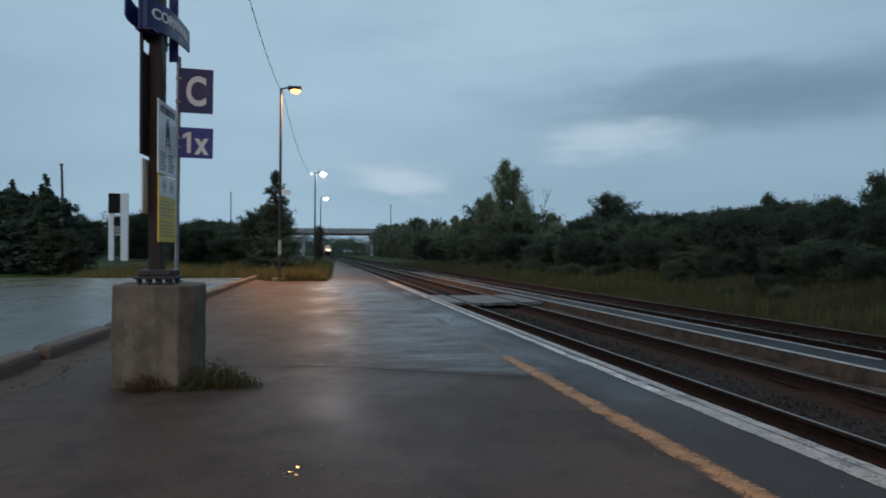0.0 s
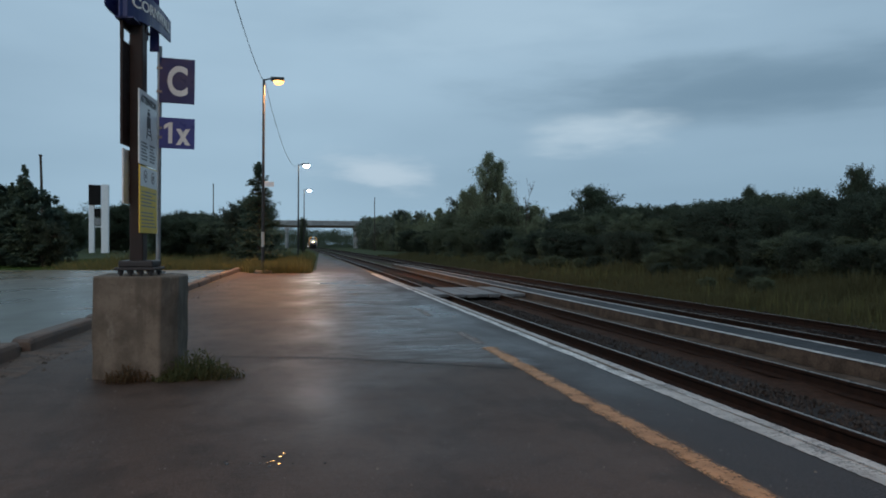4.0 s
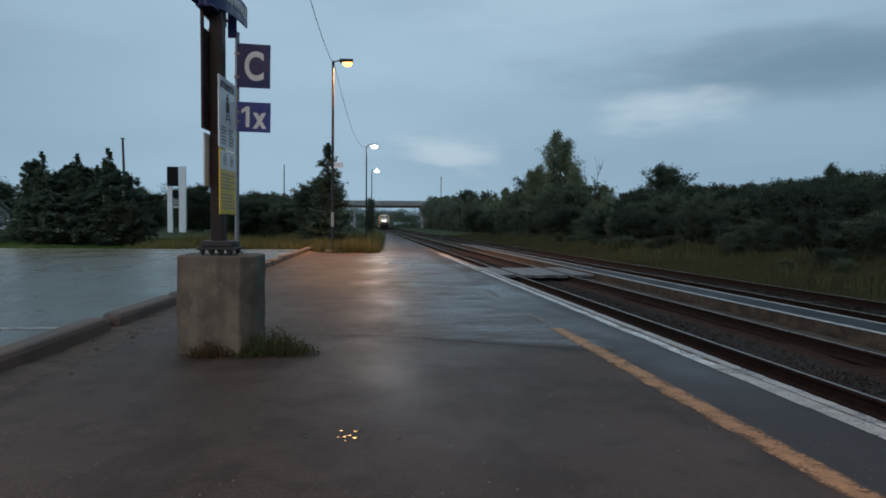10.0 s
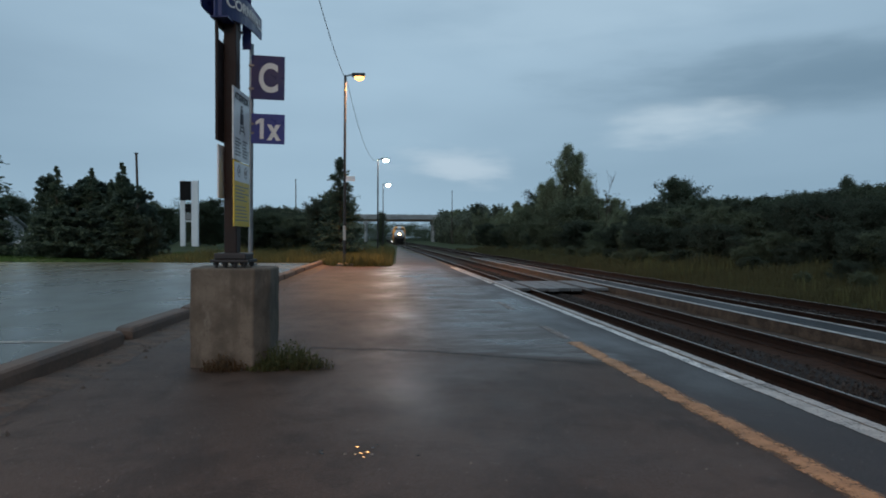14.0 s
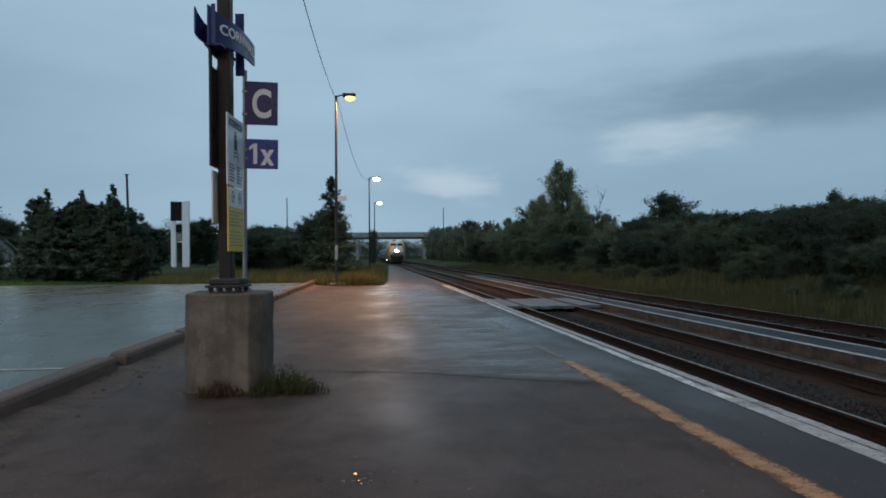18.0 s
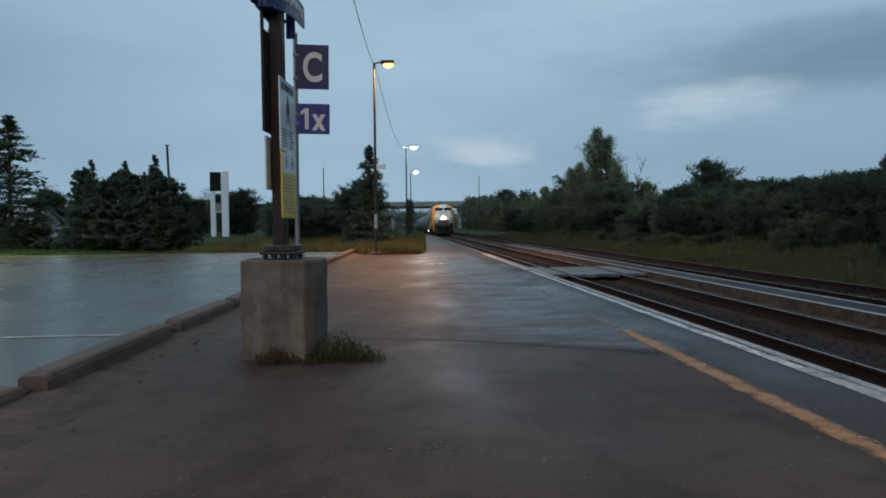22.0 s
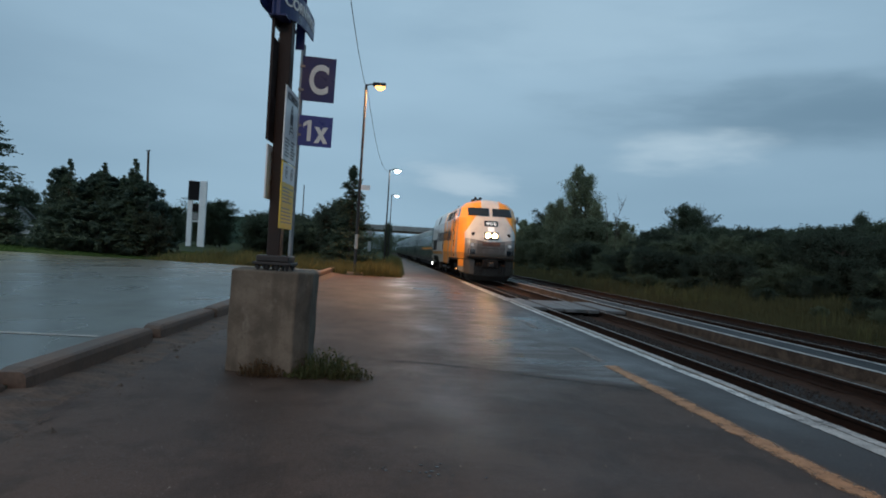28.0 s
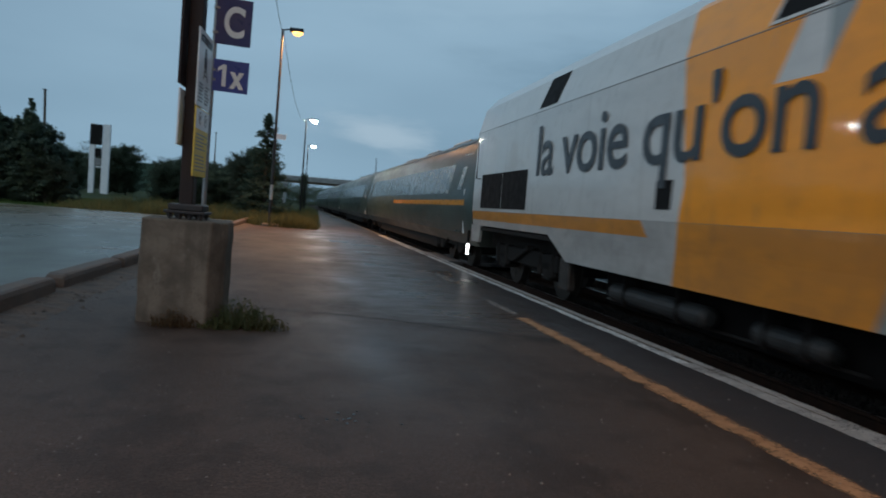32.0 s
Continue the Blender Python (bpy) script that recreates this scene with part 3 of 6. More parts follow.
def fix_normals(me):
    bm = bmesh.new()
    bm.from_mesh(me)
    bmesh.ops.recalc_face_normals(bm, faces=bm.faces[:])
    bm.to_mesh(me)
    bm.free()
    return me


def letters(text, size, m, material, parent, name="lettering", depth=0.004, width=None, bold=0.0, spacing=1.0, apart=False):
    """Writing as a thin mesh, in the plane given by the pose m (reads along its x, up along its y), left end at its origin."""
    cu = bpy.data.curves.new(name, "FONT")
    cu.body, cu.size, cu.extrude, cu.offset, cu.space_character = text, size, depth / 2, bold, spacing
    cu.resolution_u = 6
    tmp = bpy.data.objects.new("tmp", cu)
    scene.collection.objects.link(tmp)
    bpy.context.view_layer.update()
    me = bpy.data.meshes.new_from_object(tmp.evaluated_get(bpy.context.evaluated_depsgraph_get()))
    bpy.data.objects.remove(tmp)
    bpy.data.curves.remove(cu)
    xs = [v.co.x for v in me.vertices]
    k = (width / (max(xs) - min(xs))) if width else 1.0
    me.transform(Matrix.Diagonal((k, 1, 1, 1)) @ Matrix.Translation((-min(xs), 0, 0)))
    me.materials.clear()
    me.materials.append(material)
    if not apart:
        me.transform(m)
        return part(name, me, None, parent)
    # one object for each letter: islands that overlap along the line belong together
    link = list(range(len(me.vertices)))

    def root(i):
        while link[i] != i:
            link[i] = link[link[i]]
            i = link[i]
        return i
    for e in me.edges:
        link[root(e.vertices[0])] = root(e.vertices[1])
    spans = {}
    for v in me.vertices:
        lo, hi = spans.get(root(v.index), (9e9, -9e9))
        spans[root(v.index)] = (min(lo, v.co.x), max(hi, v.co.x))
    groups = []
    for r, (lo, hi) in sorted(spans.items(), key=lambda q: q[1][0]):
        if groups and lo < groups[-1][1] - 0.35 * (hi - lo):
            groups[-1][0].add(r)
            groups[-1][1] = max(groups[-1][1], hi)
        else:
            groups.append([{r}, hi])
    for rs, _ in groups:
        keep = [p for p in me.polygons if root(p.vertices[0]) in rs]
        ids = sorted({i for p in keep for i in p.vertices})
        at = {i: n for n, i in enumerate(ids)}
        one = mesh_from([m @ me.vertices[i].co for i in ids], [[at[i] for i in p.vertices] for p in keep], material)
        ob = part(name, one, None, parent)
    return ob


def ribbon(y0, y1, x0, x1, z, mat, step=0.12, rag=0.02, gaps=0.0, seed=1, slope=0.0):
    """A painted line along y with worn, uneven edges and worn-away gaps."""
    rng = random.Random(seed)
    verts, faces = [], []
    y, n = y0, int((y1 - y0) / step)
    prev = None
    for i in range(n + 1):
        y = y0 + i * step
        w = noise.noise((y * 1.7, seed * 3.1, 0)) * rag + rng.uniform(-rag, rag) * 0.5
        w2 = noise.noise((y * 1.3, seed * 7.7, 5)) * rag + rng.uniform(-rag, rag) * 0.5
        verts += [(x0 + w + slope * y, y, z), (x1 + w2 + slope * y, y, z)]
        if prev is not None and not (gaps and noise.noise((y * 0.9, seed, 9)) > 0.5 - gaps):
            faces.append((prev, prev + 1, prev + 3, prev + 2))
        prev = 2 * i
    return mesh_from(verts, faces, mat)

# ---------------------------------------------------------------- ground


def ground_z(x, y):
    if x < 3.6:
        z = -0.10
    elif x < 10.9:
        z = -0.36
    else:
        z = -0.36 + 0.25 * min((x - 10.9) / 6, 1) + 0.04 * max(x - 22, 0) ** 0.8
    if x < -14 and y > 30:
        z += 0.02 * min(-14 - x, 20)
    return z + (0.10 * noise.noise((x * 0.35, y * 0.35, 0)) if (x > 11.2 or x < -4) and abs(x) < 80 else 0)


def build_ground():
    xs = [-2500, -900, -300, -120] + list(range(-70, -4, 3)) + [-4.0, -3, 0, 2, 3.55, 3.65, 5, 7, 9, 10.8, 11.3] + list(range(12, 70, 2)) + [100, 250, 900, 2500]
    ys = [-2500, -600, -120, -40, -15] + list(range(-10, 130, 4)) + [150, 200, 280, 400, 900, 2500]
    verts = [(x, y, ground_z(x, y)) for y in ys for x in xs]
    n = len(xs)
    faces = [(j * n + i, j * n + i + 1, (j + 1) * n + i + 1, (j + 1) * n + i) for j in range(len(ys) - 1) for i in range(n - 1)]
    tagged(new("ground", mesh_from(verts, faces, SOIL, smooth=True)), "dark grassy ground reaching to the horizon", "ground", kind="structure")


def slab(outline, z0, z1, mat):
    """A flat slab over a plan outline."""
    n = len(outline)
    verts = [(x, y, z1) for x, y in outline] + [(x, y, z0) for x, y in outline]
    faces = [tuple(range(n))] + [(i, i + n, (i + 1) % n + n, (i + 1) % n) for i in range(n)] + [tuple(range(n, 2 * n))[::-1]]
    return fix_normals(mesh_from(verts, faces, mat))


build_ground()
EDGE = 3.69
platform = tagged(new("platform", slab([(-3.45, -12), (EDGE - 0.13, -12), (EDGE - 0.13, 118), (3.2, 118), (1.0, 39), (0.55, 36.0), (-2.78, 35.6)], -0.5, 0.0, ASPHALT)),
                  "wet grey-brown asphalt station platform with cracks and worn lines", "platform", kind="structure")
tagged(new("car_park", slab([(-75, -30), (-3.72, -30), (-3.32, 0), (-3.22, 9), (-2.86, 35.5), (-3.4, 37.0), (-9, 37.8), (-24, 39.5), (-75, 45)], -0.4, 0.10, LOT)),
       "wet dark asphalt car park beside the platform", "car park", kind="structure")
island_mesh = slab([(6.60, -12), (7.36, -12), (7.36, 50.0), (6.60, 51.5)], -0.5, 0.0, STRIP)
island_mesh.materials.append(GRAVEL)
for p in island_mesh.polygons:
    p.material_index = 0 if p.normal.z > 0.5 else 1
island = tagged(new("platform_island", island_mesh),
                "narrow asphalt strip platform between two tracks", "platform", kind="structure")

# concrete edge stones of the platform, one by one
edge_mesh = bm_mesh(boxed(0, 0.012, -0.45, 0.13, 2.43, 0.004, 0.012), CONCRETE, "edge_stone")
edge = thing("platform_edge", pose(0, 0, 0), "white-painted concrete edge stones along the platform", "platform edge", kind="structure")
for i in range(52):
    e = part("edge_stone", edge_mesh, None, edge)
    e.matrix_basis = pose(EDGE - 0.13, -12 + i * 2.44, random.uniform(-0.006, 0.004), 0, 0, random.uniform(-0.15, 0.15))

# painted lines
def line(name, me, label, parent_kind="road marking"):
    return tagged(new(name, me), label, parent_kind, kind="structure")


line("white_line", ribbon(-11, 7.3, 3.40, 3.520, 0.005, WHITE_LINE, 0.03, 0.014, 0.0, 3), "dull white safety line along the platform edge")
line("white_line", ribbon(7.0, 33.9, 3.40, 3.520, 0.006, WHITE_BRIGHT, 0.03, 0.024, 0.03, 6), "worn bright white safety line along the platform edge")
line("white_line", ribbon(-11, 33.9, 3.575, 3.68, 0.009, WHITE_LINE, 0.05, 0.010, 0.0, 5), "white paint on the platform edge stones")
line("yellow_line", ribbon(-11, 9.62, 2.485, 2.715, 0.005, YELLOW_LINE, 0.02, 0.022, 0.0, 7), "faded orange-yellow waiting line on the platform")
line("yellow_line", ribbon(9.9, 11.3, 2.50, 2.68, 0.005, GHOST_LINE, 0.02, 0.03, 0.0, 8), "last pale traces of the waiting line")
line("yellow_line", ribbon(13.9, 15.5, 2.50, 2.70, 0.005, GHOST_LINE, 0.02, 0.03, 0.0, 9), "last pale traces of the waiting line")
line("white_line", ribbon(-11, 50.3, 6.585, 6.70, 0.005, WHITE_LINE, 0.1, 0.008, 0.0, 11), "white line on the island platform edge")
line("white_line", ribbon(-11, 49.6, 7.26, 7.355, 0.005, WHITE_LINE, 0.1, 0.008, 0.02, 13), "white line on the far island platform edge")
for k, (yy, far) in enumerate(((9.42, -14.5), (15.5, -4.35), (3.4, -14.5))):
    me = ribbon(far, -3.62, yy - 0.055, yy + 0.055, 0.106, WHITE_LINE, 0.05, 0.012, 0.0, 20 + k)
    me.transform(Matrix(((0, 1, 0, 0), (1, 0, 0, 0), (0, 0, 1, 0), (0, 0, 0, 1))))
    me.flip_normals()
    line("parking_line", me, "thin white parking bay line on wet asphalt")


line("white_line", ribbon(-11, 7.6, 3.50, 3.60, 0.0035, WHITE_LINE, 0.03, 0.012, 0.03, 4), "worn white paint between the two edge lines")


def crack(points, width, seed):
    rng = random.Random(seed)
    verts, faces = [], []
    pts = []
    for (xa, ya), (xb, yb) in zip(points, points[1:]):
        k = max(int(math.hypot(xb - xa, yb - ya) / 0.07), 1)
        pts += [(xa + (xb - xa) * i / k + rng.gauss(0, 0.008), ya + (yb - ya) * i / k + rng.gauss(0, 0.022)) for i in range(k)]
    for i, (x, y) in enumerate(pts):
        w = width * rng.uniform(0.3, 1.2)
        verts += [(x, y - w, 0.004), (x, y + w, 0.004)]
        if i:
            faces.append((2 * i - 2, 2 * i, 2 * i + 1, 2 * i - 1))
    return mesh_from(verts, faces, CRACK)


for pts, w in (([(-1.1, 9.45), (-0.47, 9.31), (0.12, 9.16), (0.79, 8.91), (1.47, 8.51), (2.2, 8.08), (2.6, 7.91), (2.95, 7.84)], 0.030), ([(0.3, 17.2), (0.62, 17.06), (1.23, 17.40), (2.0, 16.6), (2.5, 16.46), (3.0, 16.5)], 0.05),
               ([(-2.4, 13.8), (-1.6, 13.94), (-0.9, 13.6), (0.0, 13.61), (0.6, 13.6)], 0.035), ([(0.0, 20.2), (0.8, 19.6), (2.2, 20.4)], 0.04),
               ([(-2.66, 4.3), (-2.67, 4.92), (-2.69, 5.3), (-2.665, 5.75), (-2.62, 6.0)], 0.022), ([(-2.62, 7.3), (-2.50, 7.35)], 0.05), ([(-2.64, 10.1), (-2.50, 10.2)], 0.06), ([(-2.62, 10.7), (-2.52, 10.75)], 0.05)):
    line("crack", crack(pts, w, int(w * 1000)), "jagged dark crack across the asphalt", "crack")

WATER = plain("standing_water", (0.02, 0.02, 0.02), 0.05, vary=0.1, bump=0.0)
rng = random.Random(40)
for k in range(14):
    cx, cy, r = -0.05 + rng.gauss(0, 0.13), 4.95 + rng.gauss(0, 0.09), rng.uniform(0.006, 0.018)
    pts = [(cx + r * math.cos(a * math.tau / 12) * rng.uniform(0.6, 1.3), cy + 0.7 * r * math.sin(a * math.tau / 12) * rng.uniform(0.6, 1.3)) for a in range(12)]
    tagged(new("puddle", slab(pts, -0.01, 0.004, WATER)), "tiny shallow puddle in the asphalt", "puddle", "small puddles", "structure")
verts, faces = [], []
for k in range(1500):
    x, y = rng.uniform(-2.3, 3.2), 2.0 + 9 * rng.random() ** 1.5
    r = rng.uniform(0.002, 0.006) if k % 12 else rng.uniform(0.006, 0.010)
    n = len(verts)
    verts += [(x - r, y, 0.002), (x, y - r, 0.002), (x + r, y, 0.002), (x, y + r, 0.002), (x, y, 0.002 + r)]
    faces += [(n, n + 1, n + 4), (n + 1, n + 2, n + 4), (n + 2, n + 3, n + 4), (n + 3, n, n + 4)]
tagged(new("grit", mesh_from(verts, faces, plain("pale_grit", (0.20, 0.175, 0.15), 0.6, vary=0.6))), "pale grit and pebbles scattered on the asphalt", "grit", kind="stuff")

# kerb stones between platform and car park
kerb = thing("kerb", pose(0, 0, 0), "brown-stained precast concrete kerb stones in a row", "kerb", kind="structure")


def kerb_stone(seed, length=2.72):
    """A precast stone with worn arrises and chipped ends."""
    rng = random.Random(seed)
    ys = [0.004, 0.05, 0.14] + [0.14 + (length - 0.28) * i / 8 for i in range(1, 8)] + [length - 0.14, length - 0.05, length]
    rings = []
    for i, y in enumerate(ys):
        end = min(i, len(ys) - 1 - i)
        chip = (0.035, 0.012, 0.0)[end] * rng.uniform(0.2, 1.3) if end < 3 else 0.0
        w = 0.006 * noise.noise((y * 2.2, seed, 0))
        rings.append([(-0.25, y, -0.3), (-0.24 + w, y, 0.195 - chip), (-0.22, y, 0.222 - chip * 1.3 + w), (-0.045, y, 0.222 - chip * 1.3 + w),
                      (-0.015 - chip * 0.5 + w, y, 0.205 - chip), (0.0 - chip * 0.3 + w, y, 0.16), (0.012 + w, y, -0.3)])
    v, f = loft(rings)
    return fix_normals(mesh_from(v, f, KERB, "kerb_stone"))


kerb_meshes = [kerb_stone(k) for k in range(4)]
for i in range(-5, 11):
    y0 = 9.98 + 2.76 * i
    k = part("kerb_stone", kerb_meshes[i % 4], None, kerb)
    out, drop, along = (0.03, 0.0, -0.72) if i == -1 else (-0.07, -0.045, -0.76) if i < -1 else (0.05 if i == 1 else 0.0, 0.0, 0.0)
    k.matrix_basis = pose(-3.10 + 0.0140 * (y0 - 9.98) + out, y0 + along, drop + random.uniform(-0.02, 0.012), random.uniform(-0.3, 0.3), random.uniform(-1.5, 1.5), -0.8 + random.uniform(-0.4, 0.4))
    k.scale = (1, 1.14 if i == -1 else 1, 1)


def haunch():
    """Broken asphalt and washed-out earth along the foot of the kerb."""
    verts, faces = [], []
    ys = np.arange(-12, 36.5, 0.14)
    cols = (-0.15, 0.05, 0.16, 0.27, 0.38, 0.52)
    for j, y in enumerate(ys):
        foot = -3.10 + 0.0140 * (y - 9.98)
        wide = 1.0 + 0.5 * noise.noise((y * 0.7, 0, 0))
        for k, u in enumerate(cols):
            z = (0.040, 0.036, 0.026, 0.016, 0.006, -0.02)[k] + (0.016 * noise.noise((y * 4, k * 1.7, 7)) + 0.010 * noise.noise((y * 11, k * 3, 2)) if k else 0)
            z += (0.030, 0.045, 0.045, 0.026, 0.012, 0.0)[k] * min(max((8.0 - y) / 1.6, 0), 1)          # stands higher beside the sunken stones
            verts.append((foot + wide * u + 0.03 * noise.noise((y * 2.5, k, 5)), y, z))
        if j:
            faces += [((j - 1) * 6 + k, (j - 1) * 6 + k + 1, j * 6 + k + 1, j * 6 + k) for k in range(5)]
    return mesh_from(verts, faces, plain("brown_broken_asphalt", (0.092, 0.064, 0.048), 0.85, vary=0.6, scale=3.5, bump=1.0))


def rubble():
    """Crumbs of asphalt, earth and gravel washed up against the kerb."""
    rng = random.Random(61)
    verts, faces = [], []
    tri = [(0, 2, 4), (2, 1, 4), (1, 3, 4), (3, 0, 4)]
    for _ in range(1600):
        y = 3.5 + 22 * rng.random() ** 1.6
        x = -3.06 + 0.0140 * (y - 9.98) + abs(rng.gauss(0, 0.30))
        r = rng.uniform(0.005, 0.016) if rng.random() < 0.94 else rng.uniform(0.018, 0.038)
        k, z = len(verts), max(0.03 - 0.09 * (x + 3.06), 0.0)
        a = rng.uniform(0, 6.28)
        for q in range(4):
            b = a + (0, math.pi, math.pi / 2, -math.pi / 2)[q]
            verts.append((x + r * math.cos(b) * rng.uniform(0.7, 1.3), y + r * math.sin(b) * rng.uniform(0.7, 1.3), z))
        verts.append((x, y, z + r * rng.uniform(0.5, 1.0)))
        faces += [tuple(k + q for q in t) for t in tri]
    return mesh_from(verts, faces, plain("asphalt_crumbs", (0.105, 0.085, 0.070), 0.85, vary=0.7, scale=9))


tagged(new("kerb_haunch", haunch()), "broken brown asphalt edge at the foot of the kerb", "kerb", kind="structure")
tagged(new("rubble", rubble()), "loose asphalt crumbs and gravel along the kerb", "rubble", kind="stuff")

# ---------------------------------------------------------------- railway


def rail_mesh(y0, y1):
    prof = [(-0.075, -0.16), (0.075, -0.16), (0.075, -0.145), (0.012, -0.125), (0.012, -0.045), (0.036, -0.03), (0.036, -0.004), (0.030, -0.001), (0.018, 0.0), (-0.018, 0.0), (-0.030, -0.001), (-0.036, -0.004), (-0.036, -0.03), (-0.012, -0.045), (-0.012, -0.125), (-0.075, -0.145)]
    n = len(prof)
    verts = [(x, y, z) for y in (y0, y1) for x, z in prof]
    faces = [(k, (k + 1) % n, n + (k + 1) % n, n + k) for k in range(n)]
    me = fix_normals(mesh_from(verts, faces, [RUST, RAILTOP]))
    for p in me.polygons:
        if p.center.z > -0.0004:
            p.material_index = 1
    return me


def bed(x0, x1, z, mat, seed, y0=-20, y1=320):
    """An uneven ballast bed."""
    xs = np.linspace(x0, x1, 9)
    ys = list(np.arange(y0, 40, 0.6)) + list(np.linspace(42, y1, 40))
    verts = [(x, y, z + (0.05 * noise.noise((x * 3, y * 2.2, seed)) - (0.25 if i in (0, 8) else 0))) for y in ys for i, x in enumerate(xs)]
    faces = [(j * 9 + i, j * 9 + i + 1, j * 9 + 10 + i, j * 9 + 9 + i) for j in range(len(ys) - 1) for i in range(8)]
    return mesh_from(verts, faces, mat, smooth=True)


RAIL = rail_mesh(-60, 420)
tie_mesh = bm_mesh(boxed(-1.3, -0.11, -0.18, 1.3, 0.11, 0.0, 0.012), TIMBER, "tie")
for cx, label in ((TRACK_X, "railway track with rusty rails on dark ballast beside the platform"), (9.13, "second railway track in dark ballast before the woods")):
    track = thing("railway_track", pose(cx, 0, RAIL_Z), label, "railway track", "railway tracks", "structure")
    for sgn in (-1, 1):
        r = part("rail", RAIL, None, track)
        r.matrix_basis = pose(sgn * 0.7525, 0, 0)
    for i in range(140):
        t = part("tie", tie_mesh, None, track)
        t.matrix_basis = pose(random.uniform(-0.03, 0.03), -8 + i * 0.56, -0.205 + random.uniform(-0.02, 0.01), 0, 0, random.uniform(-1, 1))
tagged(new("ballast", bed(3.40, 6.62, -0.245, NEAR_BALLAST, 1)), "dark wet ballast between rusty rails", "ballast", kind="structure")
tagged(new("ballast", bed(7.34, 10.9, -0.29, BALLAST, 2)), "dark ballast under the far track", "ballast", kind="structure")
tagged(new("gravel_strip", bed(5.98, 6.64, -0.17, GRAVEL, 3, -20, 120)), "brown gravel strip beside the track", "gravel", kind="structure")


def stones(x0, x1, y0, y1, z, count, size, seed):
    rng = random.Random(seed)
    verts, faces = [], []
    base = [(1, 0, 0), (-0.8, 0.3, 0), (0.1, 1, 0.1), (0, -0.9, -0.1), (0.1, 0.1, 0.75), (0, 0, -0.6)]
    tri = [(0, 2, 4), (2, 1, 4), (1, 3, 4), (3, 0, 4), (2, 0, 5), (1, 2, 5), (3, 1, 5), (0, 3, 5)]
    for _ in range(count):
        x, y = rng.uniform(x0, x1), y0 + (y1 - y0) * rng.random() ** 1.6
        s, q = size * rng.uniform(0.5, 1.4), Euler((rng.uniform(0, 6), rng.uniform(0, 6), rng.uniform(0, 6))).to_matrix()
        k = len(verts)
        for b in base:
            v = q @ Vector(b) * s
            verts.append((x + v.x, y + v.y, z + v.z + rng.uniform(-0.02, 0.03)))
        faces += [(a + k, b + k, c + k) for a, b, c in tri]
    return mesh_from(verts, faces, STONE)


tagged(new("ballast_stones", stones(4.50, 5.40, 1, 45, -0.238, 9000, 0.022, 5)), "loose grey ballast stones between the rails", "ballast", kind="stuff")
tagged(new("ballast_stones", stones(7.4, 11.2, 4, 50, -0.268, 9000, 0.028, 6)), "loose grey ballast stones on the far track", "ballast", kind="stuff")

# level crossing panel for passengers
crossing = thing("track_crossing", pose(0, 0, 0), "wet grey plank crossing laid between the rails", "track crossing")
for x0, x1, zz in ((3.72, 4.30, -0.03), (4.47, 5.80, -0.05), (5.96, 6.58, -0.04)):
    k = max(int((x1 - x0) / 0.27), 1)
    for i in range(k):
        a = x0 + (x1 - x0) * i / k
        part("plank", boxed(a + 0.008, 20.3 + random.uniform(-0.06, 0.06), zz - 0.09, a + (x1 - x0) / k - 0.008, 23.8 + random.uniform(-0.05, 0.05), zz + random.uniform(-0.008, 0.004), 0.012), PLANK, crossing)

# ---------------------------------------------------------------- sign post on its concrete block


def build_block():
    b = thing("concrete_block", pose(-1.45, 8.4, 0), "squat weathered concrete base block with cut corner and stains", "concrete block")
    plan = [(-0.46, -0.29), (0.23, -0.52), (0.37, -0.30), (0.38, 0.30), (-0.22, 0.60), (-0.50, 0.35)]
    bm = bmesh.new()
    lo = [bm.verts.new((x - 0.012, y, -0.1)) for x, y in plan]
    hi = [bm.verts.new((x, y, 1.04)) for x, y in plan]
    bm.faces.new(hi)
    bm.faces.new(lo[::-1])
    for i in range(6):
        bm.faces.new((lo[i], lo[(i + 1) % 6], hi[(i + 1) % 6], hi[i]))
    bmesh.ops.bevel(bm, geom=bm.edges[:], offset=0.022, segments=2, affect="EDGES", profile=0.5)
    bmesh.ops.subdivide_edges(bm, edges=[e for e in bm.edges if e.calc_length() > 0.2], cuts=6, use_grid_fill=True)
    for v in bm.verts:
        v.co += Vector((noise.noise(v.co * 6), noise.noise(v.co * 6 + Vector((9, 0, 0))), 0.5 * noise.noise(v.co * 9))) * 0.012
    part("block", bm, BLOCK_CON, b)


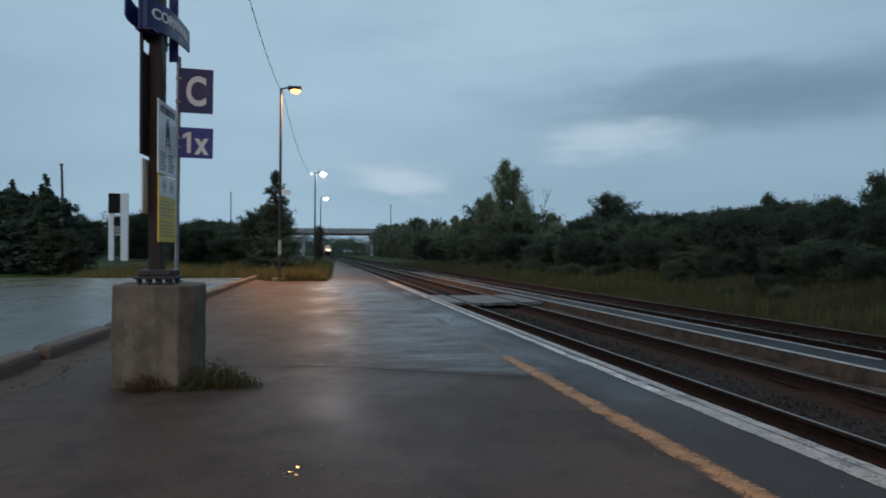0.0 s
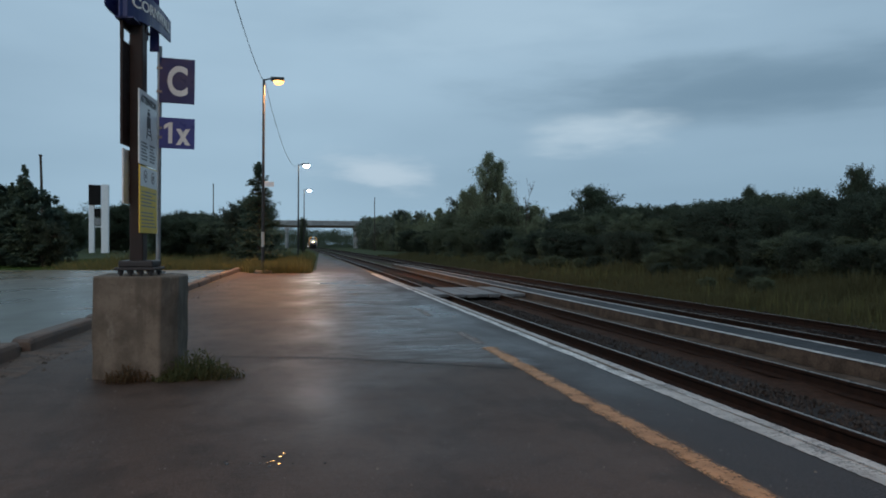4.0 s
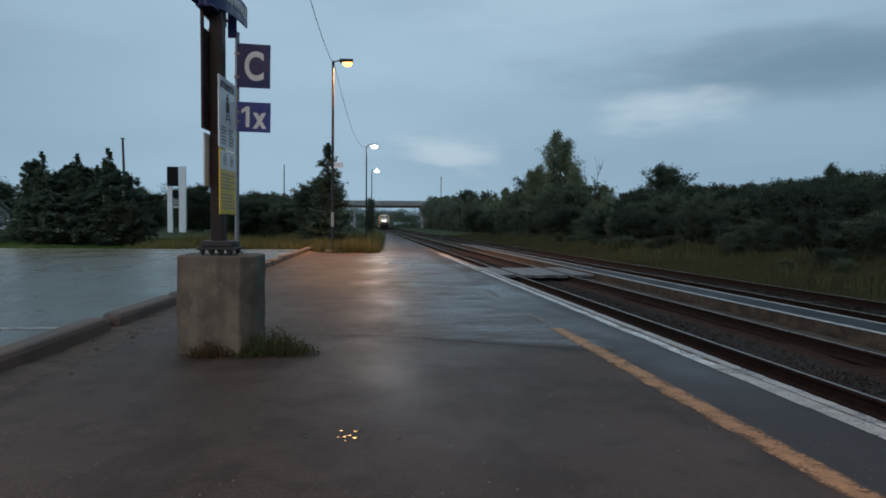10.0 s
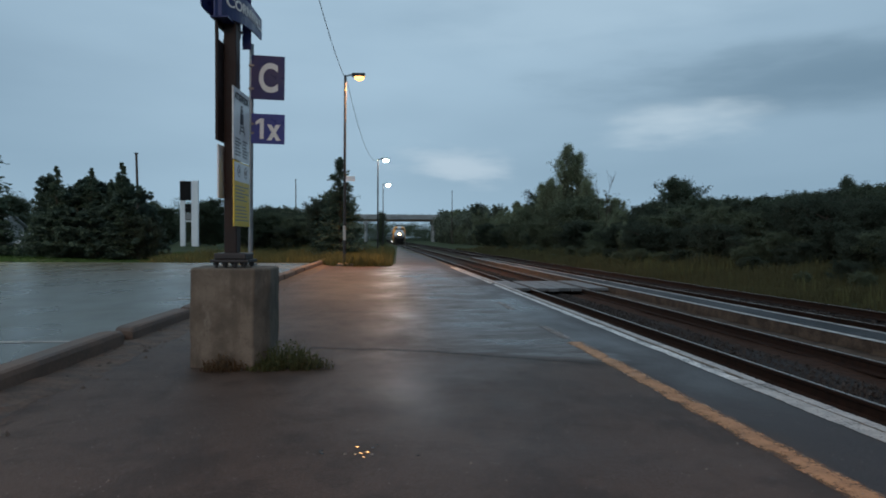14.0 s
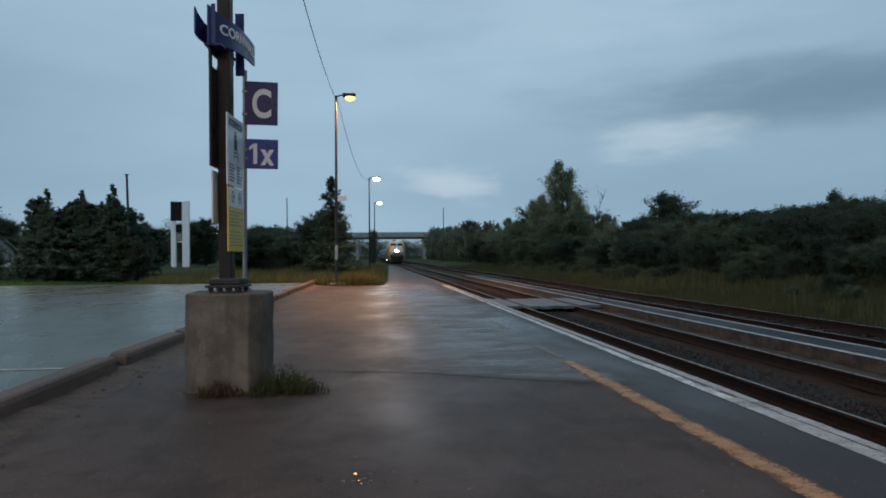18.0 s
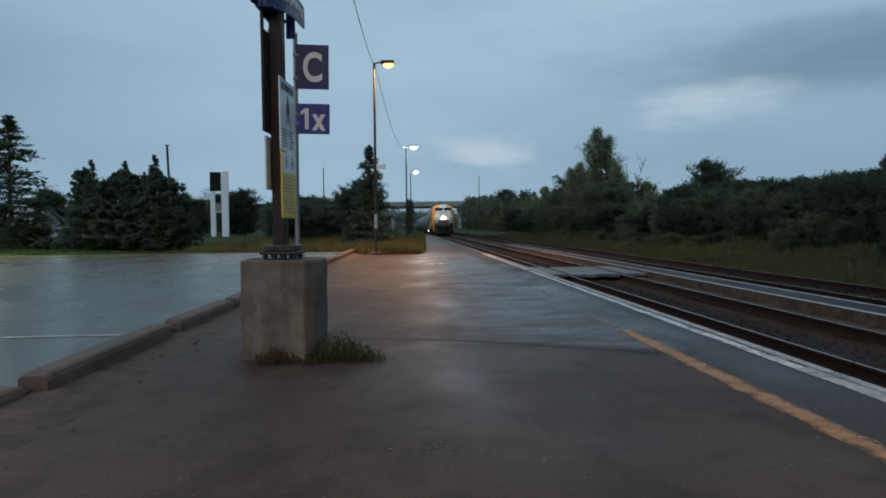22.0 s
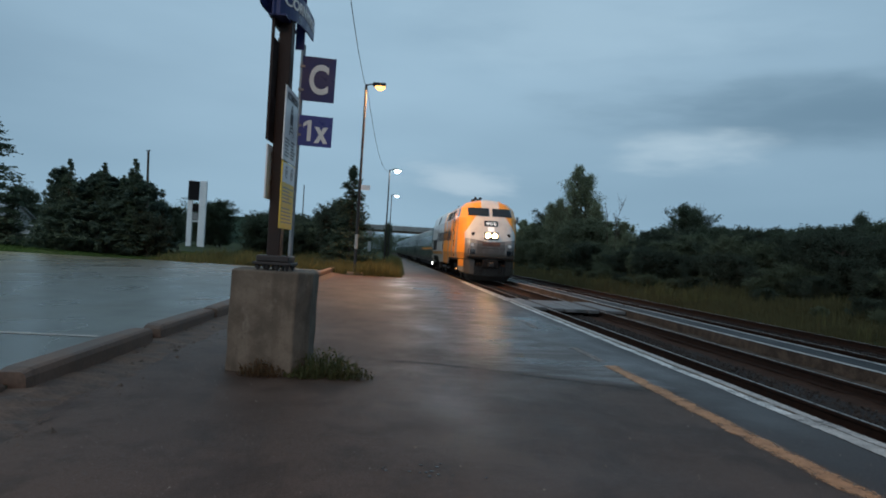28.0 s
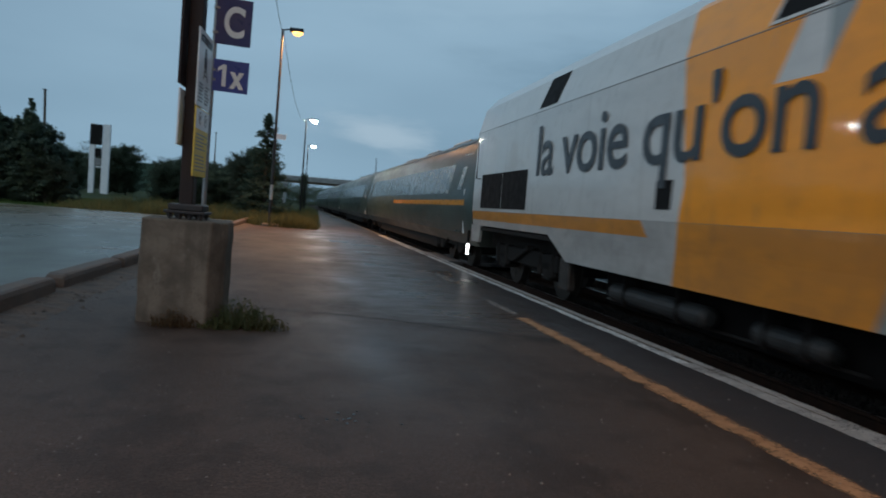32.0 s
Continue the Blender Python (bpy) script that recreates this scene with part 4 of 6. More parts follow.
def build_post():
    m = pose(-1.50, 8.33, 1.04, 0, 0, -4)
    p = thing("sign_post", m, "dark brown steel station sign post with several plates", "sign post")
    # base plate on studs
    part("base_plate", boxed(-0.20, -0.20, 0.055, 0.20, 0.20, 0.085, 0.006), DARK_STEEL, p)
    part("base_cover", boxed(-0.17, -0.17, 0.085, 0.17, 0.17, 0.155, 0.015), DARK_STEEL, p)
    for a in (-0.15, -0.05, 0.05, 0.15):
        for b in (-0.15, 0.15):
            bm = bmesh.new()
            cyl(bm, (a, b, -0.005), (a, b, 0.115), 0.016, n=8)
            cyl(bm, (a, b, 0.02), (a, b, 0.055), 0.030, n=6)
            part("anchor_bolt", bm, DARK_STEEL, p)
    part("post", boxed(-0.085, -0.085, 0.10, 0.050, 0.085, 4.3, 0.012), POST_BROWN, p)
    # dark map case on the car park side, white plate below it
    part("side_panel", boxed(-0.125, -0.26, 1.34, -0.098, 0.28, 2.40, 0.006), POST_BROWN, p, "dark brown back of a notice panel")
    for y0, y1, z0, z1 in ((-0.26, -0.21, 2.40, 2.60), (-0.21, 0.28, 2.54, 2.60), (0.20, 0.28, 2.40, 2.54)):
        part("panel_frame", boxed(-0.125, y0, z0, -0.098, y1, z1), POST_BROWN, p)
    part("side_plate", boxed(-0.118, -0.22, 0.74, -0.100, 0.26, 1.30, 0.004), SIGN_WHITE, p, "white notice plate seen edge-on")
    for z in (0.9, 1.2, 1.5, 2.4):
        part("bracket", boxed(-0.105, -0.03, z, -0.08, 0.03, z + 0.04), DARK_STEEL, p)
    # white and yellow notices on the platform side
    w = part("attention_plate", boxed(0.054, -0.27, 1.145, 0.068, 0.40, 1.905, 0.004), SIGN_WHITE, p, "white notice plate with black pictogram")
    face = Matrix(((0, 0, 1, 0.069), (1, 0, 0, -0.22), (0, 1, 0, 0), (0, 0, 0, 1)))
    letters("ATTENTION", 0.10, face @ Matrix.Translation((0, 1.785, 0)), SIGN_INK, w, width=0.57, bold=0.004)
    bm = bmesh.new()                                      # a train seen from the front over its track
    for y0, z0, y1, z1 in ((0.00, 1.545, 0.13, 1.665), (0.02, 1.675, 0.11, 1.715), (0.03, 1.728, 0.10, 1.745)):
        box(bm, 0.0685, y0, z0, 0.0715, y1, z1)
    for y0, y1 in ((-0.035, 0.02), (0.165, 0.11)):
        v = [bm.verts.new((0.0712, y, z)) for y, z in ((y0, 1.43), (y0 + 0.028, 1.43), (y1 + 0.014, 1.545), (y1 - 0.014, 1.545))]
        bm.faces.new(v)
    box(bm, 0.0685, -0.005, 1.47, 0.0712, 0.135, 1.482)
    box(bm, 0.0685, 0.01, 1.51, 0.0712, 0.12, 1.522)
    part("pictogram", bm, SIGN_INK, w)
    for col in (-0.21, 0.10):
        for r in range(6):
            part("text_bar", boxed(0.0685, col, 1.19 + r * 0.034, 0.0705, col + random.uniform(0.14, 0.24), 1.209 + r * 0.034), INK_GREY, w)
    yl = part("yellow_plate", boxed(0.054, -0.25, 0.44, 0.068, 0.40, 1.135, 0.004), SIGN_YELLOW, p, "yellow notice plate with grey print")
    part("plate_head", boxed(0.0685, -0.24, 0.92, 0.0705, 0.39, 1.12), SIGN_WHITE, yl)
    for y0 in (-0.12, 0.16):
        bm = bmesh.new()
        cyl(bm, (0.069, y0 + 0.06, 1.03), (0.0725, y0 + 0.06, 1.03), 0.065, n=20)
        ring = part("pictogram", bm, INK_GREY, yl)
        bm = bmesh.new()
        cyl(bm, (0.0722, y0 + 0.06, 1.03), (0.0738, y0 + 0.06, 1.03), 0.048, n=20)
        part("pictogram_field", bm, SIGN_WHITE, ring)
        part("pictogram_mark", boxed(0.0736, y0 + 0.03, 1.005, 0.0748, y0 + 0.09, 1.055), INK_GREY, ring)
    for r in range(11):
        if r == 5:
            continue
        part("text_bar", boxed(0.0685, -0.2, 0.50 + r * 0.036, 0.0702, random.uniform(0.12, 0.36), 0.512 + r * 0.036), INK_GREY, yl)
    # slim pole with the two letter plates
    bm = bmesh.new()
    cyl(bm, (0.035, 0.57, 0.0), (0.055, 0.57, 2.55), 0.026, n=12)
    part("slim_pole", bm, GALV, p, "slim galvanised pole")
    part("pole_foot", boxed(-0.02, 0.50, 0.0, 0.10, 0.64, 0.02), GALV, p)
    for text, z0, h, mat, sz, wid, tx in (("C", 1.915, 0.505, NAVY, 0.455, 0.215, 0.085), ("1x", 1.405, 0.345, PURPLE, 0.345, 0.275, 0.045)):
        q = pose(0.055, 0.535, z0, 0, 0.8, 9)
        pl = part("letter_plate", boxed(0.0, -0.006, 0, 0.375, 0.006, h, 0.003), mat, p, "navy plate with white letter" if text == "C" else "violet-blue plate with white lettering")
        pl.matrix_basis = q
        if text == "C":
            letters(text, sz, pose(tx, -0.0085, h * 0.5 - sz * 0.345, 90), LETTER, pl, bold=0.012, width=wid)
        else:
            letters("x", 0.345, pose(0.175, -0.0085, 0.055, 90), LETTER, pl, bold=0.014, width=0.155)
            fig = [(0.095, 0.055), (0.138, 0.055), (0.138, 0.292), (0.100, 0.292), (0.048, 0.255), (0.048, 0.212), (0.095, 0.243)]
            v = [(x, -0.0105, z) for x, z in fig] + [(x, -0.0065, z) for x, z in fig]
            f = [tuple(range(7)), tuple(range(7, 14))[::-1]] + [(i, (i + 1) % 7, 7 + (i + 1) % 7, 7 + i) for i in range(7)]
            part("lettering", fix_normals(mesh_from(v, f, LETTER)), None, pl)
        for zz in (0.12, h - 0.12):
            part("clamp", boxed(-0.03, -0.012, zz - 0.012, 0.03, 0.012, zz + 0.012), GALV, pl)
    # curved name boards, one to either side of the post
    def curve_r(u):
        return -0.10 + 0.22 * (1 - (1 - u) ** 4.5)

    def board(path, y0, y1, low, high):
        n = 18
        verts, faces = [], []
        for i in range(n + 1):
            u = i / n
            for dx in (-0.008, 0.008):
                verts += [(path(u) + dx, y0 + (y1 - y0) * u, low(u)), (path(u) + dx, y0 + (y1 - y0) * u, high(u))]
        for i in range(n):
            a, b = 4 * i, 4 * i + 4
            faces += [(a, b, b + 1, a + 1), (a + 2, a + 3, b + 3, b + 2), (a + 1, b + 1, b + 3, a + 3), (a, a + 2, b + 2, b)]
        faces += [(0, 1, 3, 2), (4 * n, 4 * n + 2, 4 * n + 3, 4 * n + 1)]
        return fix_normals(mesh_from(verts, faces, NAVY))
    nb = part("name_board", board(curve_r, -0.36, 0.76, lambda u: 2.60 + 0.05 * u, lambda u: 2.92 - 0.03 * u + 0.08 * max(0, 0.12 - u) / 0.12), None, p, "curved navy station name board")
    part("name_board", board(lambda u: -0.215 + 0.125 * u ** 1.6, -0.42, -0.10, lambda u: 2.70 - 0.10 * u ** 0.6, lambda u: 2.96 - 0.16 * math.sin(math.pi * u / 2)), None, p, "curved navy wing of the name board")
    part("name_board", board(lambda u: -0.13 + 0.06 * u, 0.02, 0.55, lambda u: 2.60, lambda u: 2.86 - 0.06 * u), None, p, "curved navy station name board")
    part("board_floor", boxed(-0.15, -0.33, 2.59, 0.03, 0.30, 2.605), NAVY, p)
    cu = letters("CORNWALL", 0.150, Matrix(((0, 0, 1, 0), (1, 0, 0, -0.25), (0, 1, 0, 2.735), (0, 0, 0, 1))), LETTER, nb, width=0.94, bold=0.003)
    for v in cu.data.vertices:
        v.co.x += curve_r((v.co.y + 0.36) / 1.12) + 0.013
    for x0, yy, z1 in ((-0.125, -0.28, 2.95), (-0.075, -0.335, 3.02)):
        part("fin", boxed(x0, yy, 2.60, x0 + 0.045, yy + 0.012, z1, 0.003), NAVY, p)
    part("fin", boxed(0.005, 0.34, 2.43, 0.105, 0.352, 3.14, 0.003), NAVY, p)
    part("cross_plate", boxed(-0.12, 0.0, 2.54, 0.06, 0.02, 2.60), DARK_STEEL, p)


build_block()
build_post()

# ---------------------------------------------------------------- lamp posts and cables


def lamp_post(x, y, h, lens, label, lean=0.0, energy=0.0, colour=(1, 1, 1), plate=False, spread=162):
    p = thing("lamp_post", pose(x, y, 0), label, "lamp post", "platform lamps")
    bm = bmesh.new()
    box(bm, -0.14, -0.14, -0.15, 0.14, 0.14, 0.03, 0.01)
    part("foot", bm, CONCRETE, p)
    if plate:
        part("pedestal", boxed(-0.40, -0.35, -0.12, 0.40, 0.38, 0.14, 0.05), CONCRETE, p, "low concrete lamp pedestal in the grass")
    bm = bmesh.new()
    cyl(bm, (-lean * h, 0, 0.02), (0, 0, h), 0.075, 0.055, 10)
    part("pole", bm, DARK_STEEL, p)
    bm = bmesh.new()
    tube(bm, [(0, 0, h - 0.06), (0.22, 0, h + 0.02), (0.42, 0, h + 0.02)], 0.035, 8)
    part("arm", bm, DARK_STEEL, p)
    hd = part("lamp_head", boxed(0.32, -0.17, h - 0.06, 0.95, 0.17, h + 0.10, 0.03), DARK_STEEL, p)
    # lens oversized, so that its shape takes in the lamp's bloom
    bm = bmesh.new()
    bmesh.ops.create_uvsphere(bm, u_segments=16, v_segments=8, radius=1.0)
    bmesh.ops.transform(bm, matrix=Matrix.LocRotScale((0.68, 0, h - 0.07), None, (0.25, 0.16, 0.19)), verts=bm.verts[:])
    part("lens", bm, lens, hd, "glowing lamp lens", True)
    if plate:
        part("number_plate", boxed(0.04, -0.09, 4.09, 0.47, -0.07, 4.33, 0.003), SIGN_WHITE, p, "small white plate on the pole")
        bm = bmesh.new()
        cyl(bm, (-lean * h * 0.85, 0, 1.25), (-lean * h * 0.8, 0, 1.95), 0.074, n=10)
        part("pole_sleeve", bm, WALL_PALE, p, "pale sleeve on the pole")
    if energy:
        li = bpy.data.lights.new("lamp_light", "AREA")
        li.shape, li.size, li.energy, li.color = "DISK", 0.9, energy, colour
        li.spread = radians(spread)
        new("lamp_light", li).matrix_world = pose(x + 0.68, y, h - 0.24)
    return p


SODIUM, COOL = (1.0, 0.43, 0.12), (1.0, 0.92, 0.80)
lamp_post(-1.52, 35.5, 9.19, HPS, "tall dark lamp post with glowing orange sodium lamp", 0.0055, 1250, SODIUM, True, 150)
lamp_post(0.06, 65.0, 8.39, LED, "tall dark lamp post with white lamp", 0.004, 120, COOL)
lamp_post(0.75, 97.0, 8.55, LED, "distant dark lamp post with white lamp", 0.003, 60, COOL)
lamp_post(-1.58, -3.5, 8.6, HPS, "lamp post with sodium lamp above the platform", 0.0, 430, SODIUM)
lamp_post(-23.4, 36.3, 8.55, LED, "car park lamp post with white lamp", 0.0, 1300, (1.0, 0.95, 0.66))


def cable(name, a, b, sag, label):
    bm = bmesh.new()
    a, b = Vector(a), Vector(b)
    tube(bm, [a.lerp(b, i / 40) - Vector((0, 0, sag * 4 * (i / 40) * (1 - i / 40))) for i in range(41)], 0.012, 5)
    tagged(new(name, bm_mesh(bm, CABLE)), label, "cable")


cable("overhead_cable", (-1.56, 35.4, 9.12), (-1.56, -3.5, 8.62), 1.1, "thin black cable slung between lamp posts")
cable("overhead_cable", (-1.48, 35.6, 9.12), (0.05, 64.9, 8.3), 1.3, "thin black cable sagging between two lamp posts")

# ---------------------------------------------------------------- train
LOCO_LEN = 19.45
# height, half width, front (s), of the locomotive's skin
SKIN = [(1.16, 1.475, -0.20), (1.50, 1.52, -0.22), (1.95, 1.52, -0.20), (2.45, 1.52, -0.02), (3.27, 1.50, 0.40),
        (3.82, 1.355, 0.82), (4.08, 1.12, 1.10), (4.23, 0.72, 1.42), (4.29, 0.24, 1.80)]


def skin_at(z):
    for (z0, w0, s0), (z1, w1, s1) in zip(SKIN, SKIN[1:]):
        if z <= z1:
            k = (z - z0) / (z1 - z0)
            return w0 + (w1 - w0) * k, s0 + (s1 - s0) * k
    return SKIN[-1][1:]


CORNER = [(0.0, 0.0), (0.30, 0.012), (0.55, 0.05), (0.70, 0.13), (0.79, 0.28), (0.845, 0.47), (0.925, 0.90), (1.0, 1.35)]


def front_s(x, z):
    """Where the nose's skin lies at a place across and a height."""
    w, s = skin_at(z)
    a = min(abs(x) / w, 1.0)
    for (a0, d0), (a1, d1) in zip(CORNER, CORNER[1:]):
        if a <= a1:
            return s + d0 + (d1 - d0) * (a - a0) / (a1 - a0)
    return s + CORNER[-1][1]


def hull():
    rings = []
    for z, w, s in SKIN:
        back = max(1.45, s + 0.95)                        # the cab side begins at one upright edge
        half = [(w * a, s + d) for a, d in CORNER[:6]] + [(w * 0.925, (s + 0.47 + back) / 2), (w, back)] + [(w, 6.0), (w, 12.0), (w, LOCO_LEN - 0.25), (w * 0.97, LOCO_LEN)]
        ring = half[::-1] + [(-x, y) for x, y in half[1:]]
        rings.append([(x, y, z) for x, y in ring])
    v, f = loft(rings)
    me = fix_normals(mesh_from(v, f, LIVERY, smooth=True))
    try:
        me.set_sharp_from_angle(angle=radians(13))
    except AttributeError:
        pass
    return me


def nose_panel(x0, x1, z0, z1, off, nx=8, nz=4, thick=0.03):
    """A plate that follows the nose's skin."""
    verts, faces = [], []
    for d in (off, off - thick):
        for j in range(nz + 1):
            for i in range(nx + 1):
                x, z = x0 + (x1 - x0) * i / nx, z0 + (z1 - z0) * j / nz
                verts.append((x, front_s(x, z) - d, z))
    n, w = (nx + 1) * (nz + 1), nx + 1
    for j in range(nz):
        for i in range(nx):
            a = j * w + i
            faces += [(a, a + 1, a + 1 + w, a + w), (n + a, n + a + w, n + a + 1 + w, n + a + 1)]
    rim = [i for i in range(nx)] + [j * w + nx for j in range(nz)] + [nz * w + i for i in range(nx, 0, -1)] + [j * w for j in range(nz, 0, -1)]
    for a, b in zip(rim, rim[1:] + rim[:1]):
        faces.append((a, n + a, n + b, b))
    return fix_normals(mesh_from(verts, faces, GLASS_DARK, smooth=False))


def side_plate(y0, y1, z0, z1, mat, sgn=-1, out=0.012, lean=0.0):
    """A plate on the car's side; lean shifts its top edge along the car."""
    verts, faces = [], []
    for o in (out, -0.04):
        for y, z in ((y0, z0), (y1, z0), (y1 + lean, z1), (y0 + lean, z1)):
            verts.append((sgn * (skin_at(z)[0] + o), y, z))
    faces = [(0, 1, 2, 3), (7, 6, 5, 4), (0, 4, 5, 1), (1, 5, 6, 2), (2, 6, 7, 3), (3, 7, 4, 0)]
    return fix_normals(mesh_from(verts, faces, mat))


def wheelset(parent, y, r=0.51):
    bm = bmesh.new()
    for sgn in (-1, 1):
        cyl(bm, (sgn * 0.69, 0, 0), (sgn * 0.82, 0, 0), r, n=28)
        cyl(bm, (sgn * 0.66, 0, 0), (sgn * 0.69, 0, 0), r + 0.028, n=28)
        cyl(bm, (sgn * 0.82, 0, 0), (sgn * 0.85, 0, 0), 0.16, n=12)
        for k in range(6):
            a = k * math.tau / 6
            cyl(bm, (sgn * 0.82, math.cos(a) * 0.3, math.sin(a) * 0.3), (sgn * 0.828, math.cos(a) * 0.3, math.sin(a) * 0.3), 0.06, n=8)
    cyl(bm, (-0.8, 0, 0), (0.8, 0, 0), 0.09, n=10)
    w = part("wheelset", bm, STEEL, parent)
    w.matrix_basis = pose(0, y, r)
    WHEELS.append((w, y, r))
    return w


def bogie(parent, yc, base=2.74, r=0.51):
    b = part("bogie_frame", boxed(-1.16, yc - base / 2 - 0.55, 0.50, -1.00, yc + base / 2 + 0.55, 0.80, 0.03), BLACK, parent)
    part("side_frame", boxed(1.00, yc - base / 2 - 0.55, 0.50, 1.16, yc + base / 2 + 0.55, 0.80, 0.03), BLACK, b)
    part("bolster", boxed(-1.05, yc - 0.30, 0.45, 1.05, yc + 0.30, 0.85, 0.03), BLACK, b)
    for sgn in (-1, 1):
        for d in (-base / 2, base / 2):
            part("axle_box", boxed(sgn * 1.02 - 0.14, yc + d - 0.19, 0.34, sgn * 1.02 + 0.14, yc + d + 0.19, 0.68, 0.03), BLACK, b)
            for k in (-0.32, 0.32):
                bm = bmesh.new()
                cyl(bm, (sgn * 1.12, yc + d + k, 0.42), (sgn * 1.12, yc + d + k, 0.82), 0.085, n=10)
                part("spring", bm, BLACK, b)
        bm = bmesh.new()
        cyl(bm, (sgn * 1.2, yc - 0.5, 0.85), (sgn * 1.2, yc + 0.4, 0.55), 0.045, n=8)
        part("damper", bm, BLACK, b)
    for d in (-base / 2, base / 2):
        wheelset(parent, yc + d, r)


WHEELS = []


def build_loco():
    L = thing("locomotive", pose(TRACK_X, 17, RAIL_Z), "yellow and grey diesel locomotive with silver nose and lit headlights", "locomotive")
    part("body", hull(), None, L)
    # lower side skirts: a long one between the bogies, short ones at the ends
    for sgn in (-1, 1):
        for y0, y1, ya, yb, zb in ((6.95, 13.35, 6.45, 14.2, 0.78), (18.75, 19.4, 18.55, 19.4, 0.78)):
            verts = [(sgn * (1.478 if z > 1 else 1.45), y, z) for y, z in ((y0, zb), (y1, zb), (yb, 1.17), (ya, 1.17))]
            verts += [(x - sgn * 0.06, y, z) for x, y, z in verts]
            part("side_skirt", fix_normals(mesh_from(verts, [(0, 1, 2, 3), (7, 6, 5, 4), (0, 4, 5, 1), (1, 5, 6, 2), (2, 6, 7, 3), (3, 7, 4, 0)], LIVERY)), None, L)
    rim = [(1.472 * a, -0.19 + d) for a, d in CORNER[2:6]] + [(1.40, 0.82), (1.472, 1.20), (1.472, 1.41)]
    for sgn in (-1, 1):
        verts = [(sgn * x, y, z + (0.11 * max(y, 0) if z < 0.5 else 0)) for z in (0.42, 0.80, 1.125) for x, y in rim]
        n = len(rim)
        faces = [(j * n + i, j * n + i + 1, j * n + n + i + 1, j * n + n + i) for j in range(2) for i in range(n - 1)]
        verts += [(x * 0.96, y + 0.03, z) for x, y, z in verts]
        faces += [tuple(3 * n + q for q in f[::-1]) for f in faces] + [(n - 1, 2 * n - 1, 5 * n - 1, 4 * n - 1), (2 * n - 1, 3 * n - 1, 6 * n - 1, 5 * n - 1)]
        part("front_skirt", fix_normals(mesh_from(verts, faces, LIVERY)), None, L)
    part("underframe", boxed(-0.95, 0.5, 0.70, 0.95, LOCO_LEN - 0.1, 1.14), BLACK, L)
    part("floor_pan", boxed(-1.46, 1.4, 1.06, 1.46, LOCO_LEN - 0.1, 1.13), BLACK, L)
    tank = part("fuel_tank", boxed(-0.98, 7.6, 0.24, 0.98, 12.9, 0.80, 0.10), SOOT, L)
    for sgn in (-1, 1):
        for y0, y1, r in ((9.75, 11.95, 0.125), (7.95, 8.85, 0.11)):
            bm = bmesh.new()
            cyl(bm, (sgn * 1.22, y0, 0.50), (sgn * 1.22, y1, 0.50), r, n=18)
            for end, d in ((y0, -1), (y1, 1)):
                cyl(bm, (sgn * 1.22, end, 0.50), (sgn * 1.22, end + d * 0.06, 0.50), r, r * 0.6, 18)
            res = part("air_reservoir", bm, RESERVOIR, tank, "grimy grey air reservoir")
            for q in (0.2, 0.8):
                yy = y0 + (y1 - y0) * q
                part("strap", boxed(sgn * 1.22 - r - 0.008, yy - 0.02, 0.50 - r - 0.01, sgn * 1.22 + r + 0.008, yy + 0.02, 0.80), SOOT, res)
        bm = bmesh.new()
        tube(bm, [(sgn * 1.06, 7.7, 0.36), (sgn * 1.06, 12.6, 0.34)], 0.016, 6)
        part("brake_pipe", bm, STEEL, tank)
    part("sand_box", boxed(-1.40, 13.32, 0.32, -1.26, 13.72, 0.82, 0.03), STEEL, L)
    bogie(L, 4.05)
    bogie(L, 16.35)
    # pilot
    verts = []
    for z, w, s in ((0.10, 1.10, 0.05), (0.35, 1.20, -0.22), (0.80, 1.24, -0.30)):
        for a, d in [(-1, 1.0), (-0.93, 0.5), (-0.7, 0.18), (-0.35, 0.04), (0, 0), (0.35, 0.04), (0.7, 0.18), (0.93, 0.5), (1, 1.0)]:
            verts.append((w * a, s + d, z))
    faces = [(j * 9 + i, j * 9 + i + 1, j * 9 + 10 + i, j * 9 + 9 + i) for j in range(2) for i in range(8)]
    pil = mesh_from(verts + [(x, y + 0.05, z) for x, y, z in verts], faces + [tuple(27 + q for q in f[::-1]) for f in faces], plain("grey_pilot_paint", (0.040, 0.037, 0.035), 0.75, spec=0.2))
    P = part("pilot", pil, None, L, "dark grey snow-plough pilot")
    for sgn in (-1, 1):
        part("uncoupling_lever", boxed(min(sgn * 0.3, sgn * 1.1), -0.36, 0.80, max(sgn * 0.3, sgn * 1.1), -0.33, 0.83), STEEL, P)
        for k in range(3):
            bm = bmesh.new()
            x = sgn * (0.42 + 0.13 * k)
            tube(bm, [(x, -0.30, 1.02), (x, -0.44, 0.86), (x, -0.42, 0.60), (x, -0.32, 0.52)], 0.022, 6)
            part("air_hose", bm, BLACK, P)
    part("draft_pocket", boxed(-0.38, -0.36, 0.74, 0.38, 0.1, 1.18, 0.03), BLACK, L)
    part("coupler", boxed(-0.14, -0.62, 0.80, 0.14, -0.2, 1.04, 0.05), STEEL, L)
    part("bumper_shelf", boxed(-1.18, -0.34, 1.20, 1.18, 0.2, 1.32, 0.04), BLACK, L)
    # nose details
    for sgn in (-1, 1):
        part("windscreen", nose_panel(min(sgn * 0.085, sgn * 1.13), max(sgn * 0.085, sgn * 1.13), 3.38, 3.80, 0.035, 10, 6), None, L, "dark sloping windscreen")
        bm = bmesh.new()
        x0 = sgn * 0.22
